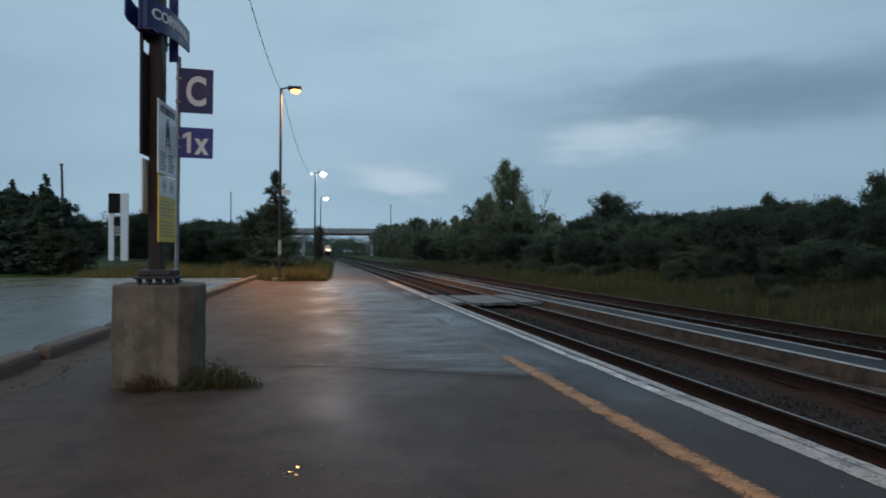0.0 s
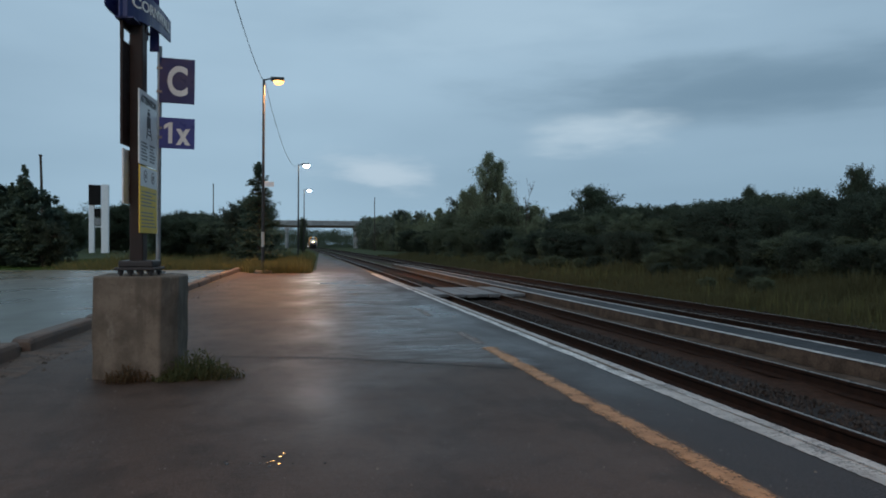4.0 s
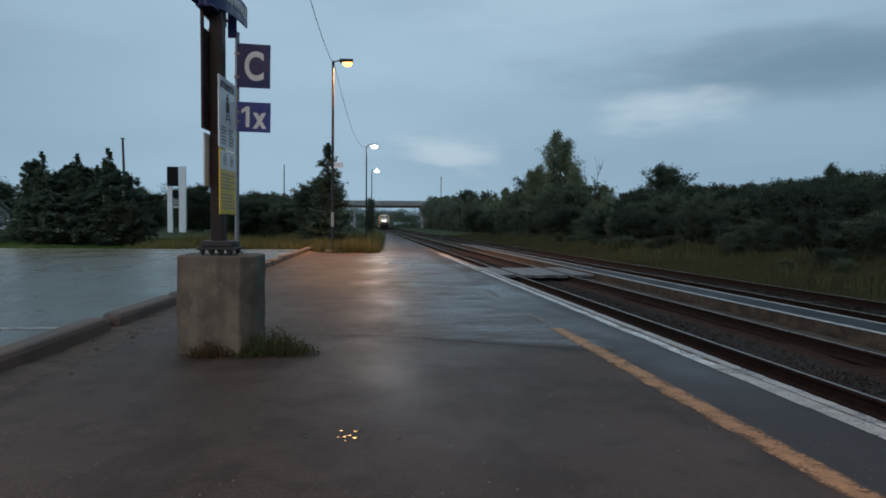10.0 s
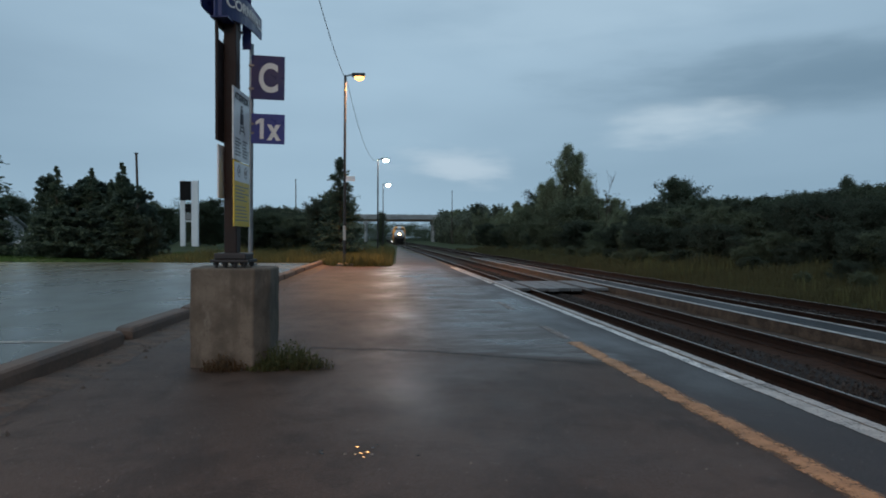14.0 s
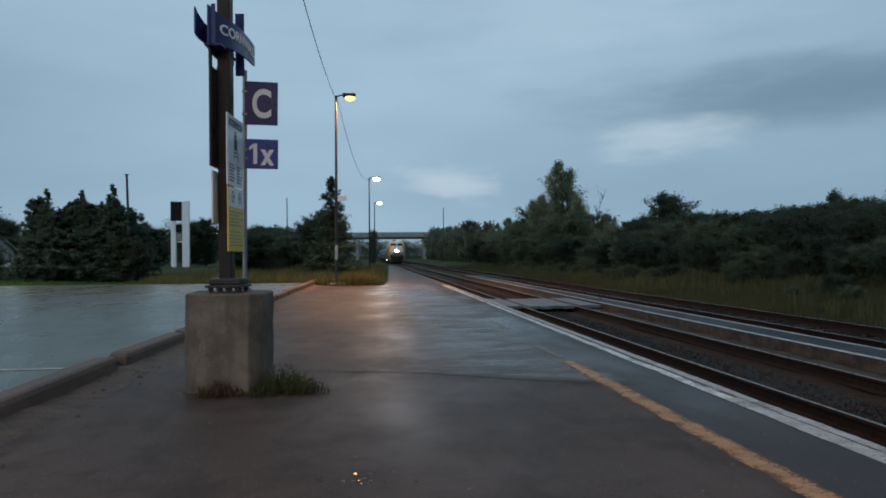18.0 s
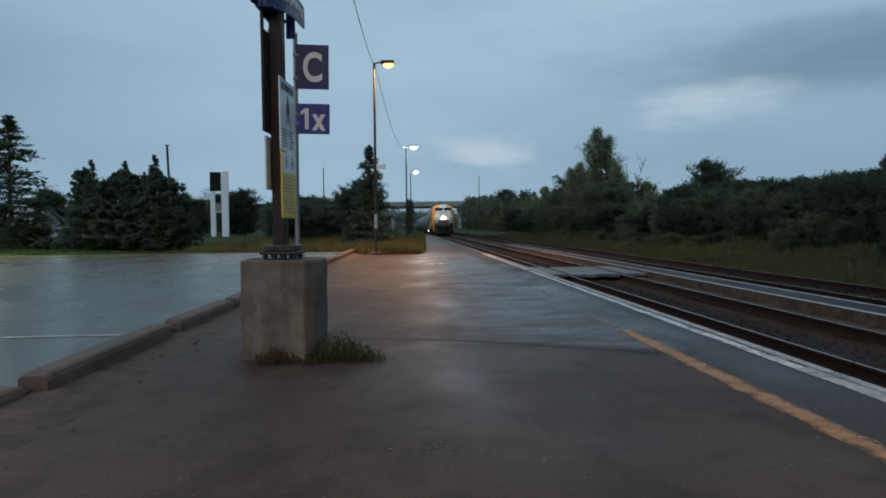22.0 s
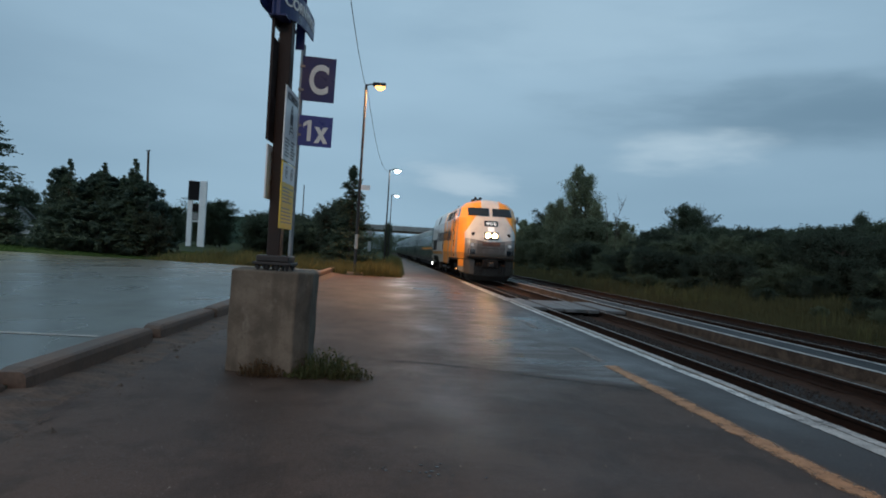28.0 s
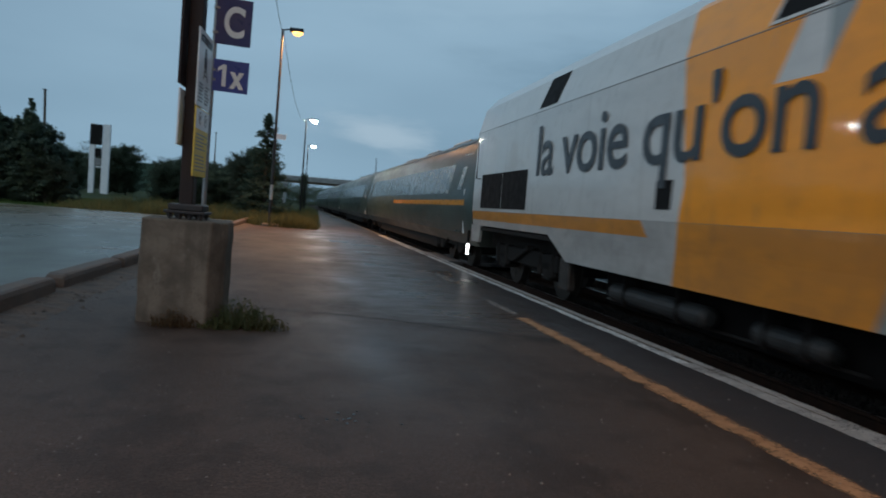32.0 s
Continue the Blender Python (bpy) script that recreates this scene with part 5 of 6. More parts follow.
        tube(bm, [(x0, front_s(x0, 3.38) - 0.03, 3.38), (sgn * 0.55, front_s(sgn * 0.55, 3.55) - 0.03, 3.50)], 0.012, 5)
        part("wiper", bm, BLACK, L)
        hl = bmesh.new()
        s = front_s(sgn * 0.2, 2.36)
        cyl(hl, (sgn * 0.165, s - 0.05, 2.36), (sgn * 0.165, s + 0.03, 2.36), 0.105, n=20)
        part("headlight", hl, HEADLIGHT, L, "bright warm headlight")
        # added glowing disc behind the lens, which stands in for the headlight's bloom
        bm = bmesh.new()
        cyl(bm, (sgn * 0.165, s - 0.042, 2.36), (sgn * 0.165, s + 0.03, 2.36), 0.15, n=24)
        part("glare_bowl", bm, HEADLIGHT_GLARE, L, "glowing amber bowl added as glare around the headlight")
        ring = [[(sgn * 0.165 + r * math.cos(k * math.tau / 24), s - d, 2.36 + r * math.sin(k * math.tau / 24)) for k in range(24)] for r, d in ((0.160, -0.02), (0.160, 0.13), (0.148, 0.13), (0.148, 0.03))]
        part("bezel", fix_normals(mesh_from(*loft(ring, False), DARK_STEEL)), None, L)
        bm = bmesh.new()
        s = front_s(sgn * 0.92, 2.42)
        cyl(bm, (sgn * 0.90, s - 0.03, 2.42), (sgn * 0.90, s + 0.12, 2.42), 0.095, n=18)
        part("horn_port", bm, BLACK, L)
        bm = bmesh.new()
        s = front_s(sgn * 0.95, 1.88)
        cyl(bm, (sgn * 0.95, s - 0.03, 1.88), (sgn * 0.95, s + 0.12, 1.88), 0.115, n=18)
        d = part("ditch_light", bm, GALV, L, "round ditch light")
        bm = bmesh.new()
        cyl(bm, (sgn * 0.95, s - 0.04, 1.88), (sgn * 0.95, s - 0.02, 1.88), 0.085, n=18)
        part("lens", bm, SIGN_WHITE, d)
        part("step_recess", nose_panel(min(sgn * 0.80, sgn * 1.14), max(sgn * 0.80, sgn * 1.14), 1.40, 1.66, 0.01, 3, 2), None, L)
    part("headlight_housing", nose_panel(-0.36, 0.36, 2.18, 2.54, 0.010, 8, 4, 0.05), None, L)
    part("red_panel", fix_normals(nose_panel(-0.44, 0.44, 1.84, 2.06, 0.006, 8, 2)), None, L, "faded red plate under the headlights").data.materials[0] = RED_PLATE
    nb = part("number_board", nose_panel(-0.35, 0.35, 2.86, 3.14, 0.02, 6, 3), None, L, "black number board with lit figures")
    k = front_s(0, 3.0)
    tilt = math.degrees(math.atan2(0.40, 0.80))
    letters("905", 0.24, pose(-0.26, front_s(0, 2.90) - 0.035, 2.915, 90 - tilt), NUMBER_LIT, nb, width=0.52, bold=0.004)
    part("class_light", nose_panel(-0.15, 0.15, 2.60, 2.80, 0.02, 3, 3), None, L, "lit white marker lamp").data.materials[0] = CLASS_LIT
    part("mirror", boxed(1.47, 1.30, 3.12, 1.60, 1.35, 3.46, 0.015), GALV, L, "silver side mirror")
    part("grab_rail", boxed(-0.7, -0.27, 1.72, 0.7, -0.25, 1.74), STEEL, L)
    # sides
    bm = bmesh.new()
    cyl(bm, (-1.19, 4.25, 0.57), (-1.24, 4.25, 0.57), 0.045, n=12)
    part("step_light", bm, STEP_LIT, L, "small lit amber step light")
    for sgn in (-1, 1):
        for k, (a, b) in enumerate(((8.72, 8.05), (7.85, 6.25), (6.05, 4.25))):
            win = part("engine_window", side_plate(b, a, 3.33, 3.80, LOUVRE, sgn, 0.012, -0.16), None, L, "dark roof-side engine window" if k < 2 else "black slatted engine grille")
            for e in (b - 0.045, a + 0.005):
                part("window_frame", side_plate(e, e + 0.04, 3.30, 3.83, FRAME_PALE, sgn, 0.015, -0.18), None, win)
            part("sill", side_plate(b - 0.045, a + 0.045, 3.292, 3.325, FRAME_PALE, sgn, 0.015), None, win)
            for q in range(9 if k == 2 else 0):           # slats of the foremost grille
                f = 0.06 + q / 9.8
                part("slat", side_plate(b + 0.03 - 0.16 * f, a - 0.03 - 0.16 * f, 3.33 + 0.47 * f, 3.33 + 0.47 * f + 0.017, SLAT, sgn, 0.022), None, win)
        part("rear_window", side_plate(14.22, 15.05, 3.33, 3.82, LOUVRE, sgn, 0.012, -0.22), None, L)
        part("cab_window", side_plate(1.95, 2.85, 3.33, 3.78, GLASS_DARK, sgn, 0.014, -0.10), None, L, "dark cab side window")
        part("cab_vent", side_plate(3.35, 3.95, 3.34, 3.70, LIVERY, sgn, 0.010), None, L)
        dr = part("cab_door", side_plate(2.98, 3.80, 1.20, 3.25, LIVERY, sgn, 0.006), None, L, "yellow cab door between brown-orange jambs")
        # flat strips in darker orange: the door recess's shade is in the paint
        for yy in (2.90, 3.78):
            part("door_jamb", side_plate(yy - 0.045, yy + 0.045, 1.30, 3.25, JAMB, sgn, 0.012), None, dr, "shaded brown-orange door jamb")
        part("door_sill", side_plate(2.95, 3.74, 1.30, 1.325, LOUVRE, sgn, 0.014), None, dr)
        bm = bmesh.new()
        tube(bm, [(sgn * 1.51, 3.70, 2.62), (sgn * 1.58, 3.70, 2.66), (sgn * 1.58, 3.70, 3.22), (sgn * 1.53, 3.70, 3.30)], 0.018, 6)
        part("handrail", bm, DARK_STEEL, dr)
        bm = bmesh.new()
        tube(bm, [(sgn * 1.51, 2.90, 1.45), (sgn * 1.57, 2.90, 1.50), (sgn * 1.57, 2.90, 2.95), (sgn * 1.51, 2.90, 3.00)], 0.016, 6)
        part("handrail", bm, RAIL_YELLOW, dr)
        for zz in (1.24, 1.80, 1.99, 2.43, 3.06):
            part("step", side_plate(3.36, 3.64, zz, zz + 0.15, BLACK, sgn, 0.014), None, dr)
        part("quarter_window", side_plate(1.70, 1.92, 3.36, 3.70, QUARTER, sgn, 0.014, 0.0), None, L, "grey quarter pane ahead of the cab window")
        for q in range(3):
            part("text_bar", side_plate(1.72, 2.06, 2.92 + 0.10 * q, 2.97 + 0.10 * q, JAMB, sgn, 0.004), None, L)
        for k in (0, 1):
            lv = part("louvre_box", side_plate(15.35 + 1.62 * k, 16.90 + 1.62 * k, 1.55, 2.28, LOUVRE, sgn, 0.014), None, L, "black square louvre")
        part("filler_box", side_plate(10.2, 10.55, 1.62, 1.95, LOUVRE, sgn, 0.010), None, L)
        part("waist_seam", side_plate(1.4, LOCO_LEN - 0.2, 3.262, 3.272, INK_GREY, sgn, 0.004), None, L)
        part("lower_seam", side_plate(1.4, LOCO_LEN - 0.2, 1.48, 1.484, INK_GREY, sgn, 0.002), None, L)
        for yy in np.arange(2.2, 18.5, 1.62):
            part("panel_seam", side_plate(float(yy), float(yy) + 0.006, 1.52, 3.23, INK_GREY, sgn, 0.002), None, L)
        bm = bmesh.new()
        tube(bm, [(sgn * 1.53, 18.7, 2.2), (sgn * 1.62, 18.7, 2.2), (sgn * 1.62, 18.7, 3.1), (sgn * 1.53, 18.7, 3.1)], 0.018, 6)
        part("handrail", bm, BLACK, L)
    # slogan on the platform side (reads towards the nose) and on the other
    m = Matrix(((0, 0, -1, -1.535), (-1, 0, 0, 14.85), (0, 1, 0, 2.15), (0, 0, 0, 1)))
    letters("la voie qu'on aime", 1.22, m, LETTER_DARK, L, "slogan_letter", 0.006, 9.9, 0.010, 0.96, True)
    # roof
    hr = part("air_horn_cluster", boxed(-0.62, 4.05, 4.18, -0.05, 4.55, 4.30), BLACK, L)
    for i, (xx, ln) in enumerate(((-0.54, 0.45), (-0.40, 0.6), (-0.26, 0.4), (-0.12, 0.5))):
        bm = bmesh.new()
        cyl(bm, (xx, 4.5, 4.36 + 0.07 * (i % 2)), (xx, 4.5 - ln, 4.40 + 0.12 * (i % 2)), 0.035, 0.085, 12)
        cyl(bm, (xx, 4.48, 4.28), (xx, 4.48, 4.40), 0.03, n=8)
        part("horn", bm, BLACK, hr)
    part("exhaust", boxed(-0.4, 6.5, 4.18, 0.4, 8.2, 4.34, 0.05), BLACK, L)
    for yy in (11.5, 13.3, 15.1):
        bm = bmesh.new()
        cyl(bm, (0, yy, 4.18), (0, yy, 4.31), 0.66, n=24)
        part("radiator_fan", bm, DARK_STEEL, L)
    part("gangway", boxed(-0.6, LOCO_LEN, 0.9, 0.6, LOCO_LEN + 0.28, 3.1, 0.05), BLACK, L)
    return L


COACH_PROF = [(1.20, 0.62), (1.40, 0.90), (1.49, 1.45), (1.49, 1.80), (1.24, 2.95), (1.10, 3.22), (0.75, 3.48), (0.0, 3.58)]
COACH_LEN = 25.4


def coach_w(z):
    for (w0, z0), (w1, z1) in zip(COACH_PROF, COACH_PROF[1:]):
        if z <= z1:
            return w0 + (w1 - w0) * (z - z0) / (z1 - z0)
    return 0


def coach_plate(y0, y1, z0, z1, mat, sgn, out=0.01):
    verts = [(sgn * (coach_w(z) + o), y, z) for o in (out, -0.05) for y, z in ((y0, z0), (y1, z0), (y1, z1), (y0, z1))]
    return fix_normals(mesh_from(verts, [(0, 1, 2, 3), (7, 6, 5, 4), (0, 4, 5, 1), (1, 5, 6, 2), (2, 6, 7, 3), (3, 7, 4, 0)], mat))


COACH_YEL = plain("coach_yellow_band", (0.62, 0.25, 0.02), 0.35)
COACH_WIN = plain("coach_window_glass", (0.018, 0.031, 0.029), 0.20, vary=0.1, bump=0.0, spec=0.36)
COACH_DARKBAND = plain("dark_window_band", (0.022, 0.037, 0.035), 0.22, 0.0, 0.15, bump=0.01, spec=0.36)


def build_coach(first):
    C = thing("passenger_coach", pose(TRACK_X, 40, RAIL_Z), "grey-green passenger coach with dark window band and yellow stripe" if first else "grey-green passenger coach with dark window band", "train coach", "coaches of the train")
    ring = [(x, z) for x, z in COACH_PROF] + [(-x, z) for x, z in COACH_PROF[-2::-1]]
    rings = [[(x * k, y, 0.62 + (z - 0.62) * kz) for x, z in ring] for y, k, kz in ((0, 0.94, 0.98), (0.35, 1, 1), (8, 1, 1), (17, 1, 1), (COACH_LEN - 0.35, 1, 1), (COACH_LEN, 0.94, 0.98))]
    v, f = loft(rings)
    me = fix_normals(mesh_from(v, f, COACH, smooth=True))
    try:
        me.set_sharp_from_angle(angle=radians(20))
    except AttributeError:
        pass
    part("body", me, None, C)
    for sgn in (-1, 1):
        part("window_band", coach_plate(2.6, COACH_LEN - 2.6, 1.92, 2.72, COACH_DARKBAND, sgn, 0.006), None, C)
        for k in range(11):
            y0 = 3.0 + k * 1.78
            part("window", coach_plate(y0, y0 + 1.45, 1.98, 2.66, COACH_WIN, sgn, 0.008), None, C)
        part("stripe", coach_plate(0.5 if first else 3, 13.5 if first else 9, 1.60, 1.74, COACH_YEL, sgn, 0.008), None, C, "yellow stripe") if first else None
        for y0 in (0.85, COACH_LEN - 1.75):
            d = part("door", coach_plate(y0, y0 + 0.9, 0.92, 2.95, COACH_DARKBAND, sgn, 0.005), None, C)
            part("window", coach_plate(y0 + 0.22, y0 + 0.68, 2.0, 2.6, COACH_WIN, sgn, 0.012), None, d)
        bm = bmesh.new()
        tube(bm, [(sgn * 1.12, 1.0, 3.26), (sgn * 1.12, COACH_LEN - 1, 3.26)], 0.02, 5)
        part("rain_strip", bm, GALV, C)
        part("grab_rail", coach_plate(0.62, 0.66, 0.9, 2.0, SIGN_WHITE, sgn, 0.04), None, C)
    if first:
        part("step_lamp", boxed(-1.47, -0.06, 0.42, -1.41, 0.0, 0.68, 0.01), CLASS_LIT_BRIGHT, C, "small bright white step lamp")
        part("lamp_bracket", boxed(-1.45, -0.03, 0.66, -1.40, 0.05, 1.0), BLACK, C)
    for y0 in (4.5, 9.5, 15.0):
        part("roof_unit", boxed(-0.5, y0, 3.52, 0.5, y0 + 2.4, 3.66, 0.04), GALV, C)
    part("underframe", boxed(-1.15, 5.2, 0.28, 1.15, COACH_LEN - 5.2, 0.64, 0.05), BLACK, C)
    part("gangway", boxed(-0.55, COACH_LEN, 0.8, 0.55, COACH_LEN + 0.35, 3.0, 0.05), BLACK, C)
    for yc in (3.2, COACH_LEN - 3.2):
        bogie(C, yc, 2.4, 0.44)
    return C


LOCO = build_loco()
COACHES = []
for k in range(5):
    COACHES.append(build_coach(k == 0))

# ---------------------------------------------------------------- trees and grass


def quads(points, size, mats, rng, flat=0.0, long=1.6):
    """Many small leaf blades at points."""
    verts, faces = [], []
    for p in points:
        s = size * rng.uniform(0.6, 1.35)
        q = Euler((rng.uniform(-1.2, 1.2) * (1 - flat), rng.uniform(-1.2, 1.2) * (1 - flat), rng.uniform(0, 6.28))).to_matrix()
        k = len(verts)
        for a, b in ((-0.55, -long * 0.35), (0.55, -long * 0.25), (0.05, long * 0.6)):
            v = q @ Vector((a * s, b * s, 0))
            verts.append((p[0] + v.x, p[1] + v.y, p[2] + v.z))
        faces.append((k, k + 1, k + 2))
    return mesh_from(verts, faces, mats)


def near(rng, r):
    """A scatter without far strays."""
    return max(-2.0, min(2.0, rng.gauss(0, 1))) * r


def crown_width(form, u):
    """How far the boughs reach at a share of the tree's height."""
    if form == "spire":                                   # poplars, alders: widest low down, a wispy leader
        return 1.25 * max(1.0 - u, 0.004) ** 0.80 * min(1.0, 0.45 + 2.5 * u)
    if form == "round":
        return max(0.12, math.sin(math.pi * min(0.16 + 0.80 * u, 1.0)) ** 0.7)
    return max(0.25, (1.03 - u) ** 0.45) * min(1.0, 0.75 + u)   # bush: wide from the ground up


def leaf_tree(name, h, w, seed, mat, label, leaf=0.17, boughs=70, twigs=7, per=20, low=0.08, form="round", leaders=1):
    """A broadleaf tree or bush: a bent trunk, boughs that fork into twigs, and leaves along every twig."""
    rng = random.Random(seed)
    T = thing(name, pose(0, 0, 0), label, "tree" if h > 3.4 else "bush")
    bm = bmesh.new()
    stems = []
    for k in range(leaders):
        a, off = rng.uniform(0, math.tau), (0.0 if k == 0 else w * rng.uniform(0.25, 0.55))
        top = h * (1.0 if k == 0 else rng.uniform(0.72, 0.93))
        pts = []
        for i in range(7):
            f = i / 6
            pts.append(Vector((math.cos(a) * off * f + rng.gauss(0, 0.010) * h * f, math.sin(a) * off * f + rng.gauss(0, 0.010) * h * f, top * f - 0.15 * (i == 0))))
        tube(bm, pts, [(0.014 * h + 0.02) * (1.02 - f / 6) for f in range(7)], 7)
        stems.append((pts, top))
    leaves = []
    for _ in range(boughs):
        pts, top = rng.choice(stems)
        u = low + (0.985 - low) * rng.random() ** (0.85 if form != "bush" else 0.7)
        i = min(int(u * 6), 5)
        a = pts[i].lerp(pts[i + 1], u * 6 - i)
        ang = rng.uniform(0, math.tau)
        reach = w * crown_width(form, u * top / h) * rng.uniform(0.45, 1.12)
        rise = {"spire": rng.uniform(0.6, 1.7), "round": rng.uniform(0.0, 0.75), "bush": rng.uniform(0.15, 0.9)}[form]
        d = Vector((math.cos(ang), math.sin(ang), rise))
        b = a + d * reach
        if form == "spire":                               # boughs near the leader stay short and steep
            b = a + Vector((d.x * reach * 0.8, d.y * reach * 0.8, min(d.z * reach, max(1.04 * top - a.z, 0.1) * rng.uniform(0.5, 1.0))))
        elif b.z > h * 1.02:
            b.z = h * rng.uniform(0.93, 1.02)
        mid = a.lerp(b, 0.55) + Vector((0, 0, -0.06 * reach))
        tube(bm, [a, mid, b], [0.004 * h + 0.006, 0.003 * h + 0.004, 0.004], 4)
        for _ in range(twigs):
            f = rng.uniform(0.25, 1.0)
            p = (a.lerp(mid, f / 0.55) if f < 0.55 else mid.lerp(b, (f - 0.55) / 0.45))
            ln = (0.14 * reach + 0.045 * h) * rng.uniform(0.5, 1.6)
            g = (d * 0.7 + Vector((rng.gauss(0, 0.7), rng.gauss(0, 0.7), rng.gauss(0.15, 0.5)))).normalized() * ln
            sp = leaf * 1.25
            for q in range(per):
                t = (q + rng.random()) / per
                leaves.append((p.x + g.x * t + near(rng, sp), p.y + g.y * t + near(rng, sp), max(p.z + g.z * t + near(rng, sp), 0.05)))
    part("trunk", bm, BARK, T)
    part("crown", quads(leaves, leaf, mat, rng), None, T)
    return T


def spruce(name, h, w, seed, label, per=16, gap=0.33):
    rng = random.Random(seed)
    T = thing(name, pose(0, 0, 0), label, "conifer")
    bm = bmesh.new()
    tube(bm, [(0, 0, -0.15), (0, 0, h * 0.5), (0, 0, h)], [0.02 * h, 0.012 * h, 0.01], 8)
    pts = []
    z = 0.04 * h
    while z < h * 0.985:
        k = 1 - z / h
        n = 5 + int(5 * k)
        for i in range(n):
            a = rng.uniform(0, math.tau)
            ln = w * (k ** 0.85 + 0.03) * rng.uniform(0.55, 1.12)
            tip = Vector((math.cos(a) * ln, math.sin(a) * ln, z + ln * rng.uniform(-0.25, 0.12)))
            tube(bm, [(0, 0, z), tip], [0.012 + 0.012 * k, 0.004], 4)
            for _ in range(int(per * (0.3 + ln / w))):
                u = rng.random() ** 0.6
                sp = 0.05 + 0.16 * ln * (1 - abs(u - 0.55))
                p = tip * u + Vector((0, 0, z * (1 - u)))
                pts.append((p.x + rng.gauss(0, sp), p.y + rng.gauss(0, sp), p.z + rng.gauss(-0.04, 0.06)))
        z += gap * (0.6 + 0.8 * k)
    part("trunk", bm, BARK, T)
    part("crown", quads(pts, 0.10 + 0.006 * h, NEEDLE, rng, 0.45, 2.4), None, T)
    return T


def pine(name, h, w, seed, label, boughs=120, leaders=3):
    """A shaggy pine: upswept boughs that end in upright needle shoots."""
    rng = random.Random(seed)
    T = thing(name, pose(0, 0, 0), label, "conifer")
    bm = bmesh.new()
    pts, stems = [], []
    for k in range(leaders):
        a, off, top = rng.uniform(0, math.tau), (0 if k == 0 else w * rng.uniform(0.3, 0.6)), h * (1.0 if k == 0 else rng.uniform(0.72, 0.92))
        foot, head = Vector((math.cos(a) * off * 0.3, math.sin(a) * off * 0.3, -0.15)), Vector((math.cos(a) * off, math.sin(a) * off, top))
        tube(bm, [foot, foot.lerp(head, 0.5), head], [0.018 * h, 0.011 * h, 0.012], 7)
        stems.append((foot, head, top))
        for q in range(60):
            t = q / 60
            pts.append((head.x + near(rng, 0.05 + 0.10 * t), head.y + near(rng, 0.05 + 0.10 * t), head.z + 0.10 - 0.9 * t + near(rng, 0.05)))
    for _ in range(boughs):
        foot, head, top = rng.choice(stems)
        u = 0.03 + 0.93 * rng.random() ** 0.9
        a = foot.lerp(head, u)
        ang, reach = rng.uniform(0, math.tau), w * ((1.04 - u * top / h) ** 0.62) * rng.uniform(0.5, 1.1)
        tip = a + Vector((math.cos(ang) * reach, math.sin(ang) * reach, reach * rng.uniform(0.05, 0.55)))
        mid = a.lerp(tip, 0.6) - Vector((0, 0, 0.10 * reach))
        tube(bm, [a, mid, tip], [0.022, 0.014, 0.006], 4)
        for _ in range(9):
            f = rng.uniform(0.2, 1.0)
            p = a.lerp(mid, f / 0.6) if f < 0.6 else mid.lerp(tip, (f - 0.6) / 0.4)
            g = Vector((math.cos(ang) * 0.35 + rng.gauss(0, 0.35), math.sin(ang) * 0.35 + rng.gauss(0, 0.35), rng.uniform(0.2, 0.9))) * (0.20 + 0.10 * reach)
            for q in range(24):
                t = rng.random()
                pts.append((p.x + g.x * t + near(rng, 0.07), p.y + g.y * t + near(rng, 0.07), max(p.z + g.z * t + near(rng, 0.07), 0.03)))
    part("trunk", bm, BARK, T)
    part("crown", quads(pts, 0.105, NEEDLE_DARK, rng, 0.25, 2.2), None, T)
    return T


def plant(src, x, y, scale, turn=0, sz=None, label=""):
    t = copy_thing(src, pose(x, y, ground_z(x, y) - 0.03, 0, 0, turn))
    t.scale = (scale, scale, sz or scale)
    if label:
        t["label"] = label
    return t


POPLAR = leaf_tree("poplar_tree", 11.5, 3.3, 11, LEAF_PALE, "tall ragged poplar rising above the treeline", 0.10, 170, 11, 13, 0.04, "spire", 2)
POPLAR.matrix_basis = pose(21.0, 79.5, -0.1)
OAK = leaf_tree("broadleaf_tree", 6.6, 2.6, 12, LEAF_DARK, "dark round-crowned broadleaf tree at the wood's edge", 0.095, 150, 11, 20, 0.06, "round", 2)
OAK.matrix_basis = pose(24.75, 58.5, -0.35)
OAK.scale = (0.84, 0.84, 0.97)
OAK_FAR = leaf_tree("broadleaf_tree", 6.6, 2.9, 17, LEAF_HAZY, "distant broadleaf tree with haze painted into its leaves", 0.28, 46, 6, 14, 0.05, "round", 2)
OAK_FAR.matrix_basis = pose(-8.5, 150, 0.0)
ELM = leaf_tree("broadleaf_tree", 6.4, 2.8, 18, LEAF_WOOD, "dark ragged broadleaf tree in the wood", 0.095, 160, 11, 19, 0.04, "bush", 4)
ELM.matrix_basis = pose(-5.5, 90, -0.1)
ALDER = leaf_tree("alder_tree", 5.2, 1.7, 13, LEAF_PALE, "slim upright alder sapling in the treeline", 0.080, 110, 10, 16, 0.03, "spire", 3)
ALDER.matrix_basis = pose(20.5, 96, -0.1)
BIRCH = leaf_tree("birch_tree", 5.4, 1.5, 19, LEAF_PALE, "thin ragged young birch in the treeline", 0.080, 80, 9, 13, 0.05, "spire", 4)
BIRCH.matrix_basis = pose(21.6, 104, -0.1)
BUSH = leaf_tree("bush", 3.1, 1.9, 14, LEAF_WOOD, "dense dark green bush beyond the tracks", 0.062, 120, 11, 18, 0.02, "bush", 4)
BUSH.matrix_basis = pose(21, 33, 0.0)
